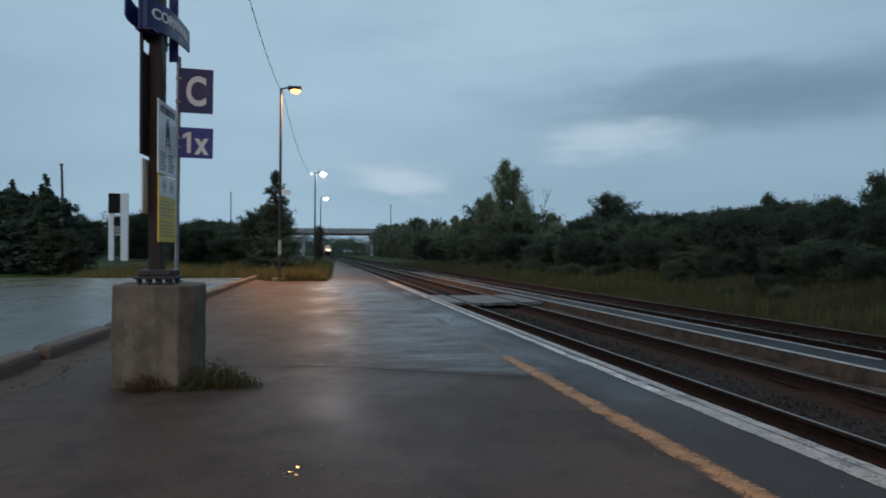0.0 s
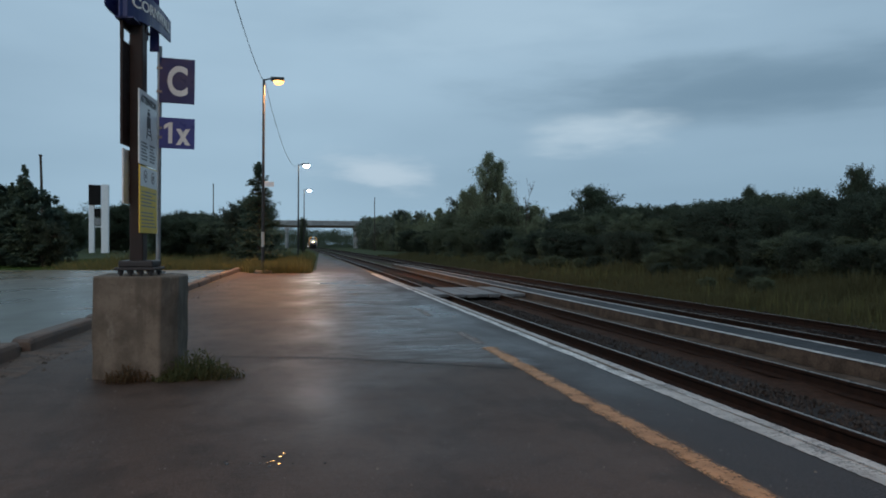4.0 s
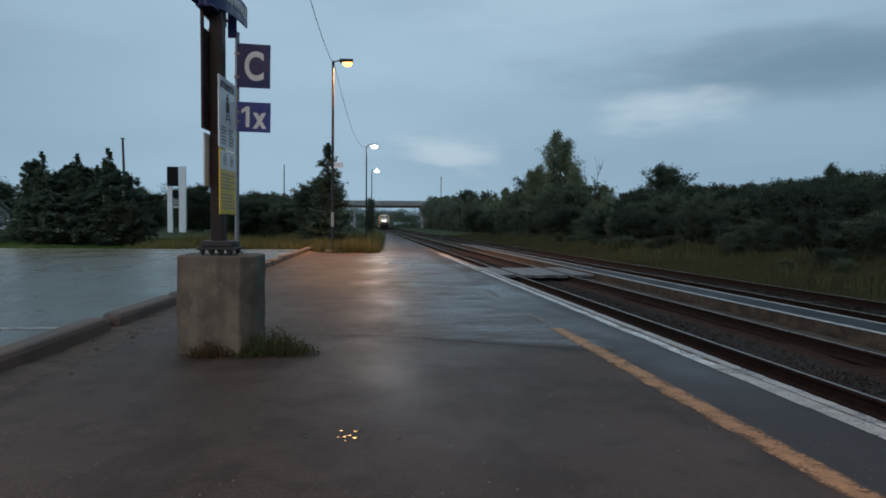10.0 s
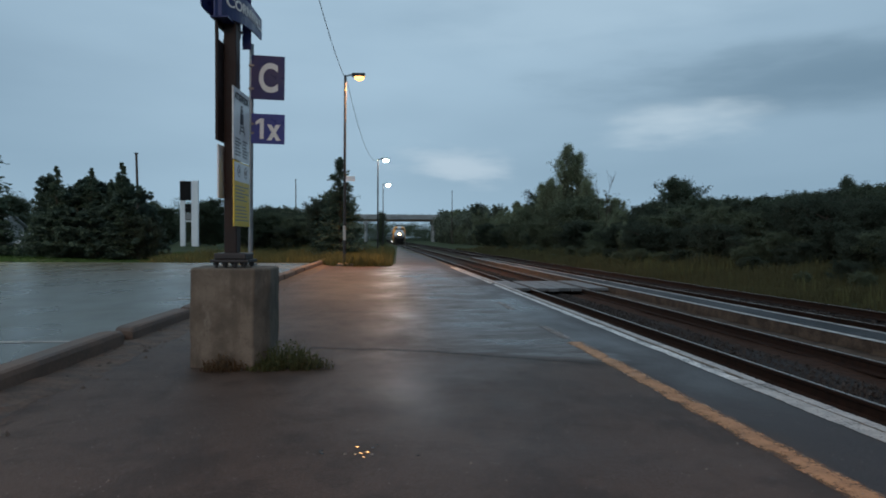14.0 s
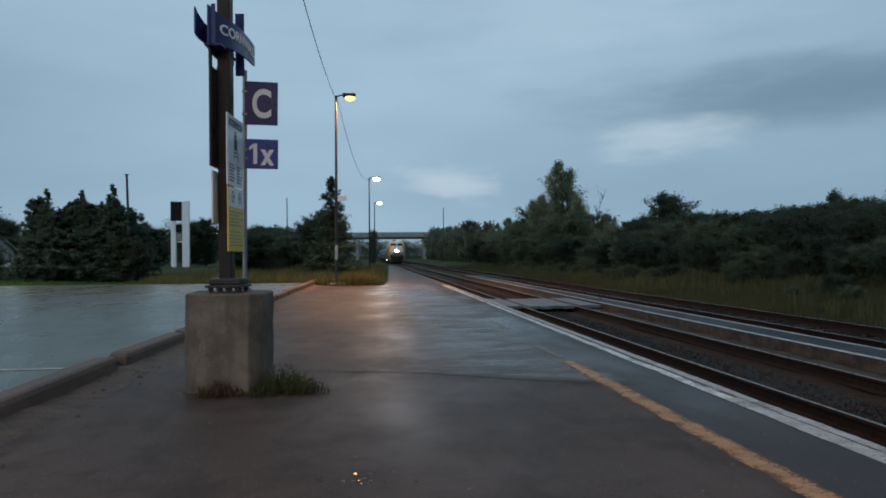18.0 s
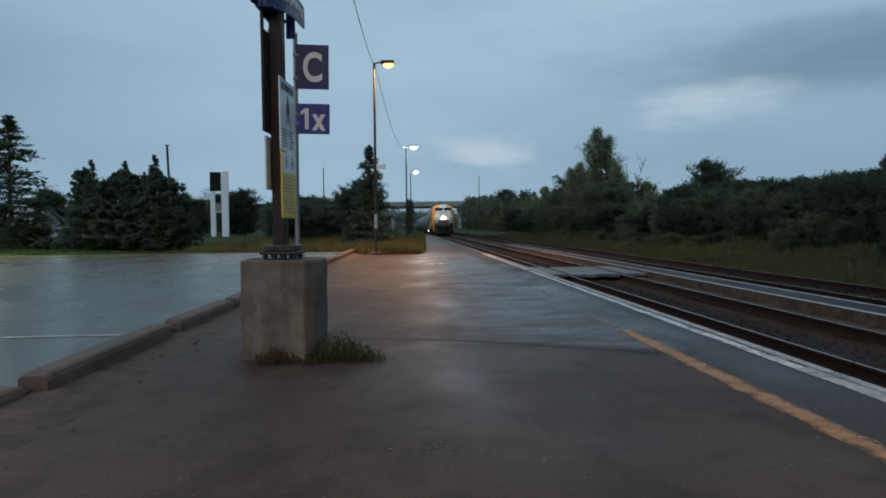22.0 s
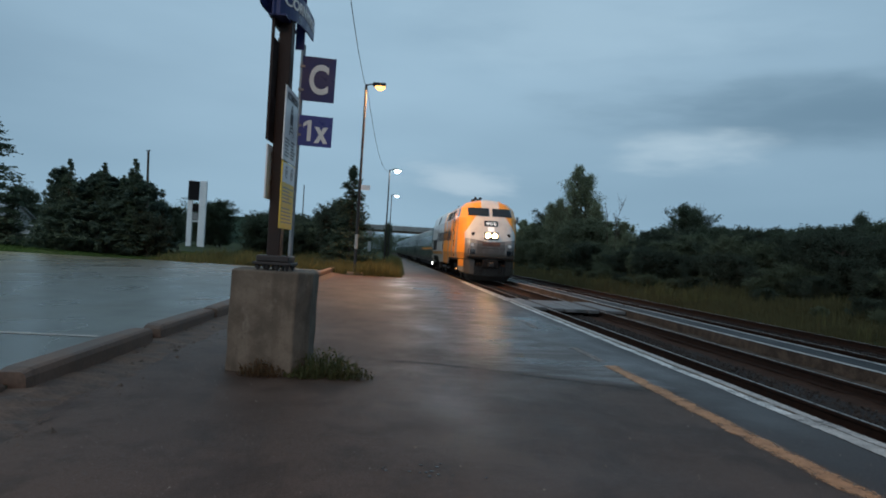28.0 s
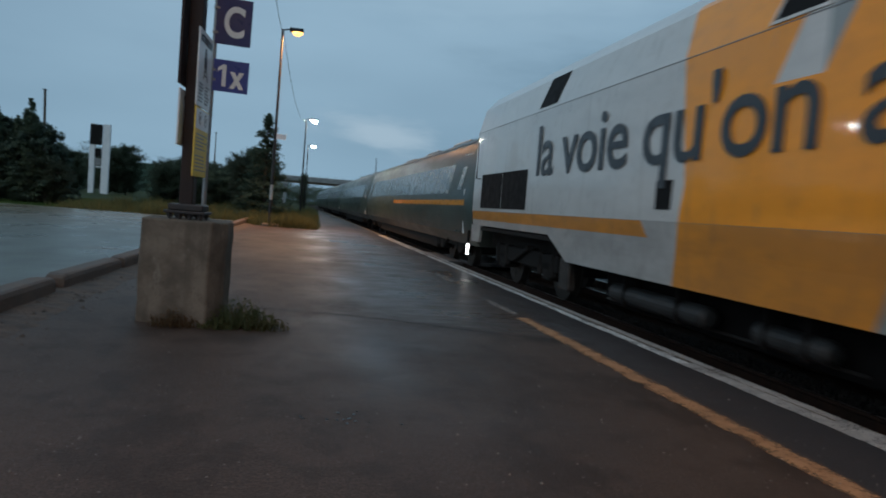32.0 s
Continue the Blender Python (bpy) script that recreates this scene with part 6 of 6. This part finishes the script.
SHRUB = leaf_tree("shrub", 3.2, 1.7, 15, LEAF, "olive-green shrub at the edge of the wood", 0.062, 110, 11, 17, 0.02, "bush", 5)
SHRUB.matrix_basis = pose(19.5, 40, -0.05)
SPRUCE = spruce("spruce_tree", 6.6, 2.0, 21, "small dark spruce behind the platform lamp", 36, 0.33)
SPRUCE.matrix_basis = pose(-2.30, 46, -0.1)
FIR = spruce("fir_tree", 9.2, 4.1, 22, "tall dark fir beyond the car park", 40, 0.30)
FIR.matrix_basis = pose(-26.3, 50, -0.05)
PINE = pine("pine_tree", 6.0, 2.5, 23, "shaggy dark pine beyond the car park")
PINE.matrix_basis = pose(-18.6, 48.6, -0.05)
PINE.scale = (1.0, 1.0, 0.87)

# treeline along the far track: slope across, elevation of its top
LINE_S = [0.078, 0.092, 0.116, 0.131, 0.172, 0.196, 0.212, 0.230, 0.250, 0.300, 0.330, 0.350, 0.390, 0.480, 0.540, 0.583, 0.606, 0.645, 0.717, 0.780, 0.855, 0.930, 1.2]
LINE_E = [0.022, 0.031, 0.034, 0.036, 0.037, 0.042, 0.041, 0.054, 0.062, 0.064, 0.060, 0.055, 0.050, 0.056, 0.058, 0.060, 0.066, 0.070, 0.076, 0.079, 0.084, 0.095, 0.115]
HEIGHT = {OAK: 6.6, OAK_FAR: 6.6, ELM: 6.4, ALDER: 5.2, BIRCH: 5.4, BUSH: 3.1, SHRUB: 3.2, FIR: 9.2, PINE: 6.0, POPLAR: 11.6, SPRUCE: 6.3}
rng = random.Random(77)
s = 0.086
while s < 1.15:
    for row, (depth, lo, hi) in enumerate(((18.9, 0.34, 0.62), (21.2, 0.66, 0.92), (24.2, 0.90, 1.04))):
        X = depth + rng.uniform(-0.9, 0.9)
        y = X / (s * rng.uniform(0.98, 1.02))
        top = 1.37 + float(np.interp(X / y, LINE_S, LINE_E)) * y
        h = (1.07 if s < 0.3 else 0.97) * top * rng.uniform(lo, hi) - ground_z(X, y)
        if y > 130:
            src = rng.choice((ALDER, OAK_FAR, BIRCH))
        elif row == 0:
            src = rng.choice((SHRUB, BUSH, SHRUB, BIRCH) if s < 0.36 else (SHRUB, BUSH, BUSH, BUSH))
        elif row == 1:
            src = rng.choice((ALDER, BIRCH, SHRUB, ALDER) if s < 0.36 else (ELM, SHRUB, BUSH, ELM))
        else:
            src = rng.choice((ALDER, BIRCH, ELM, ALDER) if s < 0.36 else (ELM, ELM, OAK))
        k = h / HEIGHT[src]
        wide = {SHRUB: 1.25, BUSH: 1.25, ALDER: 0.9, BIRCH: 0.95, ELM: 1.15, OAK: 1.1, OAK_FAR: 1.1}[src] * rng.uniform(0.85, 1.15)
        plant(src, X, y, max(k * wide, 0.30 + y / 200) if src in (BUSH, SHRUB, ELM) else k * wide, rng.uniform(0, 360), k)
    s *= 1.040 if s < 0.36 else 1.036
# single trees that stand out of the line
plant(POPLAR, 19.6, 81, 0.62, 130, 0.70)
plant(POPLAR, 22.4, 76, 0.60, 230, 0.66)
plant(ELM, 20.6, 146, 0.85, 70, 1.28)
plant(BIRCH, 19.8, 142, 1.0, 10, 1.28)
plant(ALDER, 20.2, 103, 0.85, 10, 1.24)
plant(ALDER, 21.4, 110, 0.9, 200, 1.16)
plant(OAK, 20.8, 21.2, 0.48, 15, 0.63)
plant(OAK, 34.7, 40, 0.42, 65, 0.90)
plant(SHRUB, 20.3, 23.6, 0.75, 15, 0.55)
plant(OAK, 27.8, 41, 0.30, 15, 0.72)

for i in range(46):                                       # low scrub that creeps out over the verge
    y = 15 + 75 * rng.random() ** 1.3
    X = rng.uniform(13.6, 18.4)
    src = rng.choice((SHRUB, SHRUB, BUSH))
    k = rng.uniform(0.5, 1.05) * (0.7 + (X - 13.6) / 6) / HEIGHT[src]
    plant(src, X, y, k * rng.uniform(1.0, 1.4), rng.uniform(0, 360), k)

# left: pines behind the lawn, trees by the car park, hedge to the bridge
for px, y, h, src, w in ((-20.6, 48.0, 5.2, PINE, 0.85), (-16.1, 48.0, 5.3, PINE, 0.85), (-14.9, 49.0, 3.6, PINE, 0.72), (-21.4, 49.2, 4.3, PINE, 0.62), (-17.4, 48.6, 4.9, PINE, 0.9),
                         (-15.95, 47.4, 6.25, FIR, 0.38), (-19.9, 47.4, 5.85, FIR, 0.36), (-17.9, 47.6, 5.85, FIR, 0.36), (-18.9, 48.0, 4.9, FIR, 0.34), (-16.8, 47.9, 5.2, FIR, 0.32), (-19.3, 47.3, 3.2, PINE, 0.9), (-17.3, 47.1, 3.3, PINE, 1.0), (-15.0, 47.6, 2.6, BUSH, 0.9),
                         (-24.9, 51, 3.9, FIR, 0.38), (-28.3, 51.0, 3.4, PINE, 0.8), (-25.0, 49.6, 2.0, BUSH, 0.8), (-30.5, 50, 2.6, BUSH, 0.9), (-27.0, 112, 6.4, OAK, 1.1), (-24.4, 112, 6.8, OAK, 1.25),
                         (-36, 118, 6.5, OAK, 1.3), (-33, 116, 5.5, OAK, 1.3), (-50, 104, 6.5, OAK, 1.2), (-58, 92, 7, OAK, 1.2), (-56, 78, 6, OAK, 1.0)):
    plant(src, px, y, w, rng.uniform(0, 360), h / HEIGHT[src], "dark evergreen beyond the car park" if y < 60 and src is not BUSH else "")
for i in range(26):
    y = rng.uniform(60, 78)
    s = rng.uniform(-0.163, -0.058)
    src = rng.choice((BUSH, ELM, OAK, SHRUB))
    h = (1.37 + rng.uniform(0.024, 0.042) * y)
    plant(src, s * y, y, 1.15 * max(h / HEIGHT[src], 0.7), rng.uniform(0, 360), h / HEIGHT[src])
for i in range(26):
    y = rng.uniform(95, 240)
    s = rng.uniform(-0.165, -0.030)
    if s > -0.046:                                        # the bridge pier stays clear
        s -= 0.03
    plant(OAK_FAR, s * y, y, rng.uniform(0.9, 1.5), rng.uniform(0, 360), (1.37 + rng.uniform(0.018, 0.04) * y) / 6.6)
plant(OAK, -4.7, 84, 0.85, 0, 1.0)
plant(OAK, 0.6, 112, 0.32, 100, 0.8)
plant(ELM, -3.4, 50.5, 0.62, 30, 0.62)
plant(SPRUCE, -3.0, 47.5, 0.75, 90, 0.6)


def grass(x0, x1, y0, y1, n, hmin, hmax, mat, seed, keep=None, bias=1.5, rise=0.0):
    rng = random.Random(seed)
    verts, faces = [], []
    for _ in range(n):
        x, y = rng.uniform(x0, x1), y0 + (y1 - y0) * rng.random() ** bias
        if keep and not keep(x, y):
            continue
        z = ground_z(x, y) - 0.02
        dense = (0.6 + 0.8 * max(noise.noise((x * 0.5, y * 0.5, seed)), -0.4)) * (1 + rise * (x - x0) / (x1 - x0))
        for _ in range(3):
            h, a, l = rng.uniform(hmin, hmax) * dense, rng.uniform(0, 6.28), rng.uniform(0.05, 0.45)
            w = rng.uniform(0.006, 0.014) * (1 + y / 45)
            dx, dy = math.cos(a), math.sin(a)
            bx, by = x + rng.gauss(0, 0.06), y + rng.gauss(0, 0.06)
            k = len(verts)
            verts += [(bx - dy * w, by + dx * w, z), (bx + dy * w, by - dx * w, z), (bx + dx * l * h * 0.4 + dy * w * 0.7, by + dy * l * h * 0.4 - dx * w * 0.7, z + h * 0.6),
                      (bx + dx * l * h * 0.4 - dy * w * 0.7, by + dy * l * h * 0.4 + dx * w * 0.7, z + h * 0.6), (bx + dx * l * h, by + dy * l * h, z + h)]
            faces += [(k, k + 1, k + 2, k + 3), (k + 3, k + 2, k + 4)]
    return mesh_from(verts, faces, mat)


def on_island(x, y):
    right = 0.75 + (y - 36) * 0.028
    return x < right - 0.1 and y > 34.9 + 0.25 * noise.noise((x, 0, 3)) and y > min(37.2, 35.0 + max(-1.6 - x, 0) * 1.6) + max(-3.4 - x, 0) * 0.11


tagged(new("tall_grass", grass(-12, 2.2, 34.6, 75, 14000, 0.45, 1.15, GRASS_LAMPLIT, 31, on_island, 2.0)), "tall dry yellow-green grass at the platform's end", "grass", kind="stuff")
tagged(new("lawn_grass", grass(-34, -6, 38, 66, 34000, 0.10, 0.26, GRASS_GREEN, 32, lambda x, y: y > 37.9 + max(-9 - x, 0) * 0.11, 2.0)), "short green lawn beyond the car park", "grass", kind="stuff")
tagged(new("verge_grass", grass(10.7, 20.5, 6, 100, 46000, 0.16, 0.50, VERGE, 33, None, 1.7, 1.3)), "rough olive weeds beyond the far track", "grass", kind="stuff")
tagged(new("verge_stalks", grass(11.5, 19.5, 9, 70, 2600, 0.55, 1.15, GRASS, 35, lambda x, y: noise.noise((x * 0.4, y * 0.25, 2)) > 0.05, 1.4)), "pale dry stalks standing above the verge weeds", "grass", kind="stuff")
tagged(new("fringe_grass", grass(2.9, 3.5, 60, 115, 500, 0.1, 0.3, GRASS, 34)), "weeds along the far platform edge", "grass", kind="stuff")


WEED = leafy("block_weeds", (0.050, 0.060, 0.026), (0.140, 0.140, 0.065))


WEED_DRY = leafy("dry_block_weeds", (0.085, 0.052, 0.030), (0.150, 0.105, 0.060))


def tuft(name, x, y, n, h, spread, seed, label):
    rng = random.Random(seed)
    verts, faces = [], []
    for _ in range(n):
        a, r = rng.uniform(0, 6.28), spread * rng.random() ** 0.7
        bx, by, hh, l, d, w = math.cos(a) * r, math.sin(a) * r * 0.6, h * rng.uniform(0.35, 1.1) * (1 - 0.5 * r / spread), rng.uniform(0.3, 1.0), rng.uniform(0, 6.28), rng.uniform(0.003, 0.008)
        dx, dy, k = math.cos(d), math.sin(d), len(verts)
        verts += [(bx - dy * w, by + dx * w, 0), (bx + dy * w, by - dx * w, 0), (bx + dx * l * hh * 0.5 + dy * w, by + dy * l * hh * 0.5 - dx * w, hh * 0.7),
                  (bx + dx * l * hh * 0.5 - dy * w, by + dy * l * hh * 0.5 + dx * w, hh * 0.7), (bx + dx * l * hh, by + dy * l * hh, hh)]
        faces += [(k, k + 1, k + 2, k + 3), (k + 3, k + 2, k + 4)]
    for _ in range(n * 2):                               # broad weed leaves between the blades
        a, r = rng.uniform(0, 6.28), spread * rng.random() ** 0.6
        cx, cy, cz, s = math.cos(a) * r, math.sin(a) * r * 0.6, h * rng.random() * (1 - 0.7 * r / spread), rng.uniform(0.008, 0.022)
        q, k = Euler((rng.uniform(-1, 1), rng.uniform(-1, 1), rng.uniform(0, 6.28))).to_matrix(), len(verts)
        for va, vb in ((-0.6, 0), (0, -1.0), (0.6, 0), (0, 1.1)):
            v = q @ Vector((va * s, vb * s, 0))
            verts.append((cx + v.x, cy + v.y, max(cz + v.z, 0.003)))
        faces.append((k, k + 1, k + 2, k + 3))
    ob = new(name, mesh_from(verts, faces, {1: WEED, 2: WEED, 3: WEED_DRY}.get(seed, VERGE)))
    ob.matrix_basis = pose(x, y, 0)
    tagged(ob, label, "weed", kind="stuff")


tuft("weed_tuft", -0.90, 8.00, 260, 0.34, 0.36, 1, "green weeds growing at the foot of the concrete block")
tuft("weed_tuft", -0.66, 7.92, 90, 0.20, 0.26, 5, "low weeds creeping out from the concrete block")
tuft("weed_tuft", -1.10, 7.88, 90, 0.16, 0.20, 2, "green weeds growing at the foot of the concrete block")
tuft("weed_tuft", -1.52, 7.90, 120, 0.20, 0.24, 3, "dry reddish weeds at the foot of the concrete block")
tuft("weed_tuft", -2.62, 14.5, 100, 0.15, 0.3, 4, "small weeds along the kerb")

# ---------------------------------------------------------------- bridge, embankment, far things
bridge = thing("road_bridge", pose(0, 285, 0), "pale concrete road bridge across the railway", "bridge")
part("deck", boxed(-14, -5, 8.6, 27, 5, 9.5, 0.1), BRIDGE_CON, bridge)
# near girder in a darker concrete than its twin: painted shade under the deck
part("girder", boxed(-14, -4.2, 7.9, 27, -3.4, 8.6), CONCRETE, bridge)
part("girder", boxed(-14, 3.4, 7.9, 27, 4.2, 8.6), BRIDGE_CON, bridge)
part("parapet", boxed(-14, -5.2, 9.5, 27, -4.9, 10.5, 0.05), BRIDGE_CON, bridge)
part("parapet", boxed(-14, 4.9, 9.5, 27, 5.2, 10.5, 0.05), BRIDGE_CON, bridge)
for xx in (-4.6, 21.8):
    part("pier_cap", boxed(xx - 0.9, -5, 7.0, xx + 0.9, 5, 7.9, 0.1), BRIDGE_CON, bridge)
    for yy in (-3.8, 0, 3.8):
        bm = bmesh.new()
        cyl(bm, (xx, yy, -0.4), (xx, yy, 7.0), 0.6, n=14)
        part("pier", bm, BRIDGE_CON, bridge)
for i in range(14):
    part("railing_post", boxed(-13 + i * 3, -5.1, 10.5, -12.9 + i * 3, -5.0, 11.1), GALV, bridge)
for sgn, x0, x1 in ((-1, -9, -420), (1, 23, 420)):
    verts = []
    for x in (x0, x0 + sgn * 14, x1):
        top = 10.4 if abs(x - x0) > 1 else 0.2
        verts += [(x, 258, -0.5), (x, 279, top), (x, 291, top), (x, 312, -0.5)]
    faces = [(4 * i + k, 4 * i + 4 + k, 4 * i + 5 + k, 4 * i + 1 + k) for i in range(2) for k in range(3)]
    tagged(new("embankment", fix_normals(mesh_from(verts, faces, BANK_GRASS))), "grassy road embankment leading up to the bridge", "embankment", kind="structure")


def far_woods(name, x0, x1, y0, y1, h, n, seed, label):
    rng = random.Random(seed)
    pts = []
    for _ in range(n):
        x, y = rng.uniform(x0, x1), rng.uniform(y0, y1)
        top = h * (0.75 + 0.45 * noise.noise((x * 0.06, y * 0.06, seed))) * min(1.0, 0.45 + y / 130)
        c = rng.random() ** 0.7 * top
        for _ in range(60):
            pts.append((x + near(rng, 0.9), y + near(rng, 0.9), max(c + near(rng, 0.7), 0)))
    tagged(new(name, quads(pts, 0.24, LEAF_DARK, rng)), label, "woods", kind="stuff")


far_woods("woods", 27, 55, 30, 240, 4.0, 3000, 3, "dark woods behind the treeline")
far_woods("woods", -30, 40, 315, 420, 9.5, 1500, 4, "distant woods beyond the bridge")
far_woods("woods", -140, -40, 120, 200, 8.5, 1200, 5, "distant woods behind the car park")


def pylon():
    P = thing("price_pylon", pose(-26.35, 105, 0), "white roadside sign pylon with dark panels", "sign pylon")
    for x0, x1 in ((-1.30, -0.62), (0.25, 1.20)):
        part("leg", boxed(x0, -0.25, -0.2, x1, 0.25, 9.4, 0.04), PYLON_WHITE, P)
    part("sign_panel", boxed(-1.30, -0.34, 6.6, 0.24, -0.26, 9.3, 0.03), LOUVRE, P, "dark sign panel")
    part("sign_panel", boxed(-0.60, -0.30, 5.0, 0.24, -0.24, 6.1, 0.03), LOUVRE, P)
    part("sign_panel", boxed(-0.60, -0.30, 3.9, 0.24, -0.24, 4.8, 0.03), INK_GREY, P)
    part("crossbar", boxed(-0.6, -0.1, 3.6, 0.3, 0.1, 3.8), PYLON_WHITE, P)


def mast(x, y, h, r, label, lean=0.0):
    p = thing("utility_pole", pose(x, y, 0), label, "utility pole", "utility poles")
    bm = bmesh.new()
    cyl(bm, (lean * h, 0, -0.3), (0, 0, h), r, r * 0.7, 10)
    part("pole", bm, BARK, p)
    part("cap", boxed(-r, -r, h - 0.05, r, r, h + 0.04), DARK_STEEL, p)


pylon()
mast(-24.3, 76, 9.9, 0.16, "plain dark wooden utility pole", 0.03)
mast(-13.4, 121, 11.0, 0.11, "thin distant utility pole")
mast(17.5, 170, 12.5, 0.12, "thin distant utility pole in the wood")


def sapling(x, y, h, seed):
    """A bare dead sapling with a few upright twigs."""
    rng = random.Random(seed)
    p = thing("bare_sapling", pose(x, y, -0.1), "thin bare dead sapling in the treeline", "tree", "bare saplings")
    bm = bmesh.new()
    pts = [(rng.gauss(0, 0.05) * i, rng.gauss(0, 0.05) * i, h * i / 6) for i in range(7)]
    tube(bm, pts, [0.045 - 0.006 * i for i in range(7)], 6)
    part("trunk", bm, BARK, p)
    for _ in range(12):
        i = rng.randint(3, 5)
        a, b = Vector(pts[i]), rng.uniform(0, math.tau)
        bm = bmesh.new()
        ln = rng.uniform(0.4, 1.1)
        tube(bm, [a, a + Vector((math.cos(b) * ln * 0.35, math.sin(b) * ln * 0.35, ln))], [0.014, 0.006], 4)
        part("twig", bm, BARK, p)


for k, (sx, sy, sh) in enumerate(((21.5, 66, 7.9), (20.7, 64, 7.2), (21.2, 68, 6.8))):
    sapling(sx, sy, sh, k)


def parked_van(x, y, turn):
    v = thing("parked_car", pose(x, y, 0, 0, 0, turn), "silver car parked behind the trees", "car")
    prof = [(-2.2, 0.35), (2.2, 0.35), (2.25, 0.9), (1.3, 1.08), (0.7, 1.74), (-1.9, 1.78), (-2.2, 1.1), (-2.25, 0.7)]
    rings = [[(w * (0.8 if z > 1.2 else 1), yy, z) for yy, z in prof] for w in (-0.88, 0.88)]
    vv, ff = loft(rings)
    part("body", fix_normals(mesh_from(vv, ff, CAR_WHITE)), None, v)
    part("window", boxed(-0.86, -1.5, 1.18, 0.86, 0.6, 1.55), GLASS_DARK, v)
    for sx in (-0.85, 0.85):
        for yy in (-1.4, 1.4):
            bm = bmesh.new()
            cyl(bm, (sx - 0.1, yy, 0.33), (sx + 0.1, yy, 0.33), 0.33, n=16)
            part("wheel", bm, BLACK, v)


parked_van(-35.4, 78, 40)
def low_building():
    """A long low pale building with a shallow gable, half hidden behind the fir."""
    H = thing("pale_building", pose(-47.2, 86, -0.5), "long low pale building behind the trees", "building")
    part("wall", boxed(-6.0, -3, -0.2, 6.0, 3, 3.1, 0.02), WALL_PALE, H)
    v = [(x, y, z) for x in (-6.3, 6.3) for y, z in ((-3.4, 3.05), (0, 4.5), (3.4, 3.05), (3.4, 2.95), (0, 4.35), (-3.4, 2.95))]
    f = [(i, (i + 1) % 6, 6 + (i + 1) % 6, 6 + i) for i in range(6)] + [tuple(range(6))[::-1], tuple(range(6, 12))]
    part("roof", fix_normals(mesh_from(v, f, PALE_ROOF)), None, H, "pale weathered sheet roof")
    for x in (-5.9, 5.9):
        g = [(x + dx, y, z) for dx in (-0.1, 0.1) for y, z in ((-3.0, 3.0), (3.0, 3.0), (0, 4.3))]
        part("gable", fix_normals(mesh_from(g, [(0, 1, 2), (5, 4, 3), (0, 3, 4, 1), (1, 4, 5, 2), (2, 5, 3, 0)], WALL_PALE)), None, H)
    for x in (-3.6, 1.4):
        d = part("door", boxed(x, -3.04, 0, x + 1.0, -2.96, 2.1, 0.01), INK_GREY, H)
        part("handle", boxed(x + 0.82, -3.09, 1.0, x + 0.9, -3.04, 1.06), GALV, d)
    for x in (-5.3, -1.4, 3.4):
        w = part("window", boxed(x, -3.03, 1.0, x + 1.3, -2.96, 2.1, 0.01), GLASS_DARK, H)
        part("sill", boxed(x - 0.08, -3.10, 0.93, x + 1.38, -2.97, 1.0), SIGN_WHITE, w)


low_building()
mast(-40.2, 70, 8.2, 0.15, "plain dark wooden utility pole", 0.0)

# ---------------------------------------------------------------- what moves


def motions():
    """The train rolls in along the near track; its wheels turn."""
    starts = [(LOCO, 0.0)] + [(c, LOCO_LEN + 0.35 + k * (COACH_LEN + 0.4)) for k, c in enumerate(COACHES)]
    for ob, s in starts:
        walk(ob, [(t, pose(TRACK_X, n + s, RAIL_Z)) for t, n in NOSE])
    ts, ns = [t for t, _ in NOSE], [n for _, n in NOSE]
    for w, y, r in WHEELS:
        rows = []
        for f in range(0, 961, 2):
            t = f / 30
            rows.append((t, pose(0, y, r, math.degrees((311.0 - float(np.interp(t, ts, ns))) / r) % 360)))
        walk(w, rows)


motions()
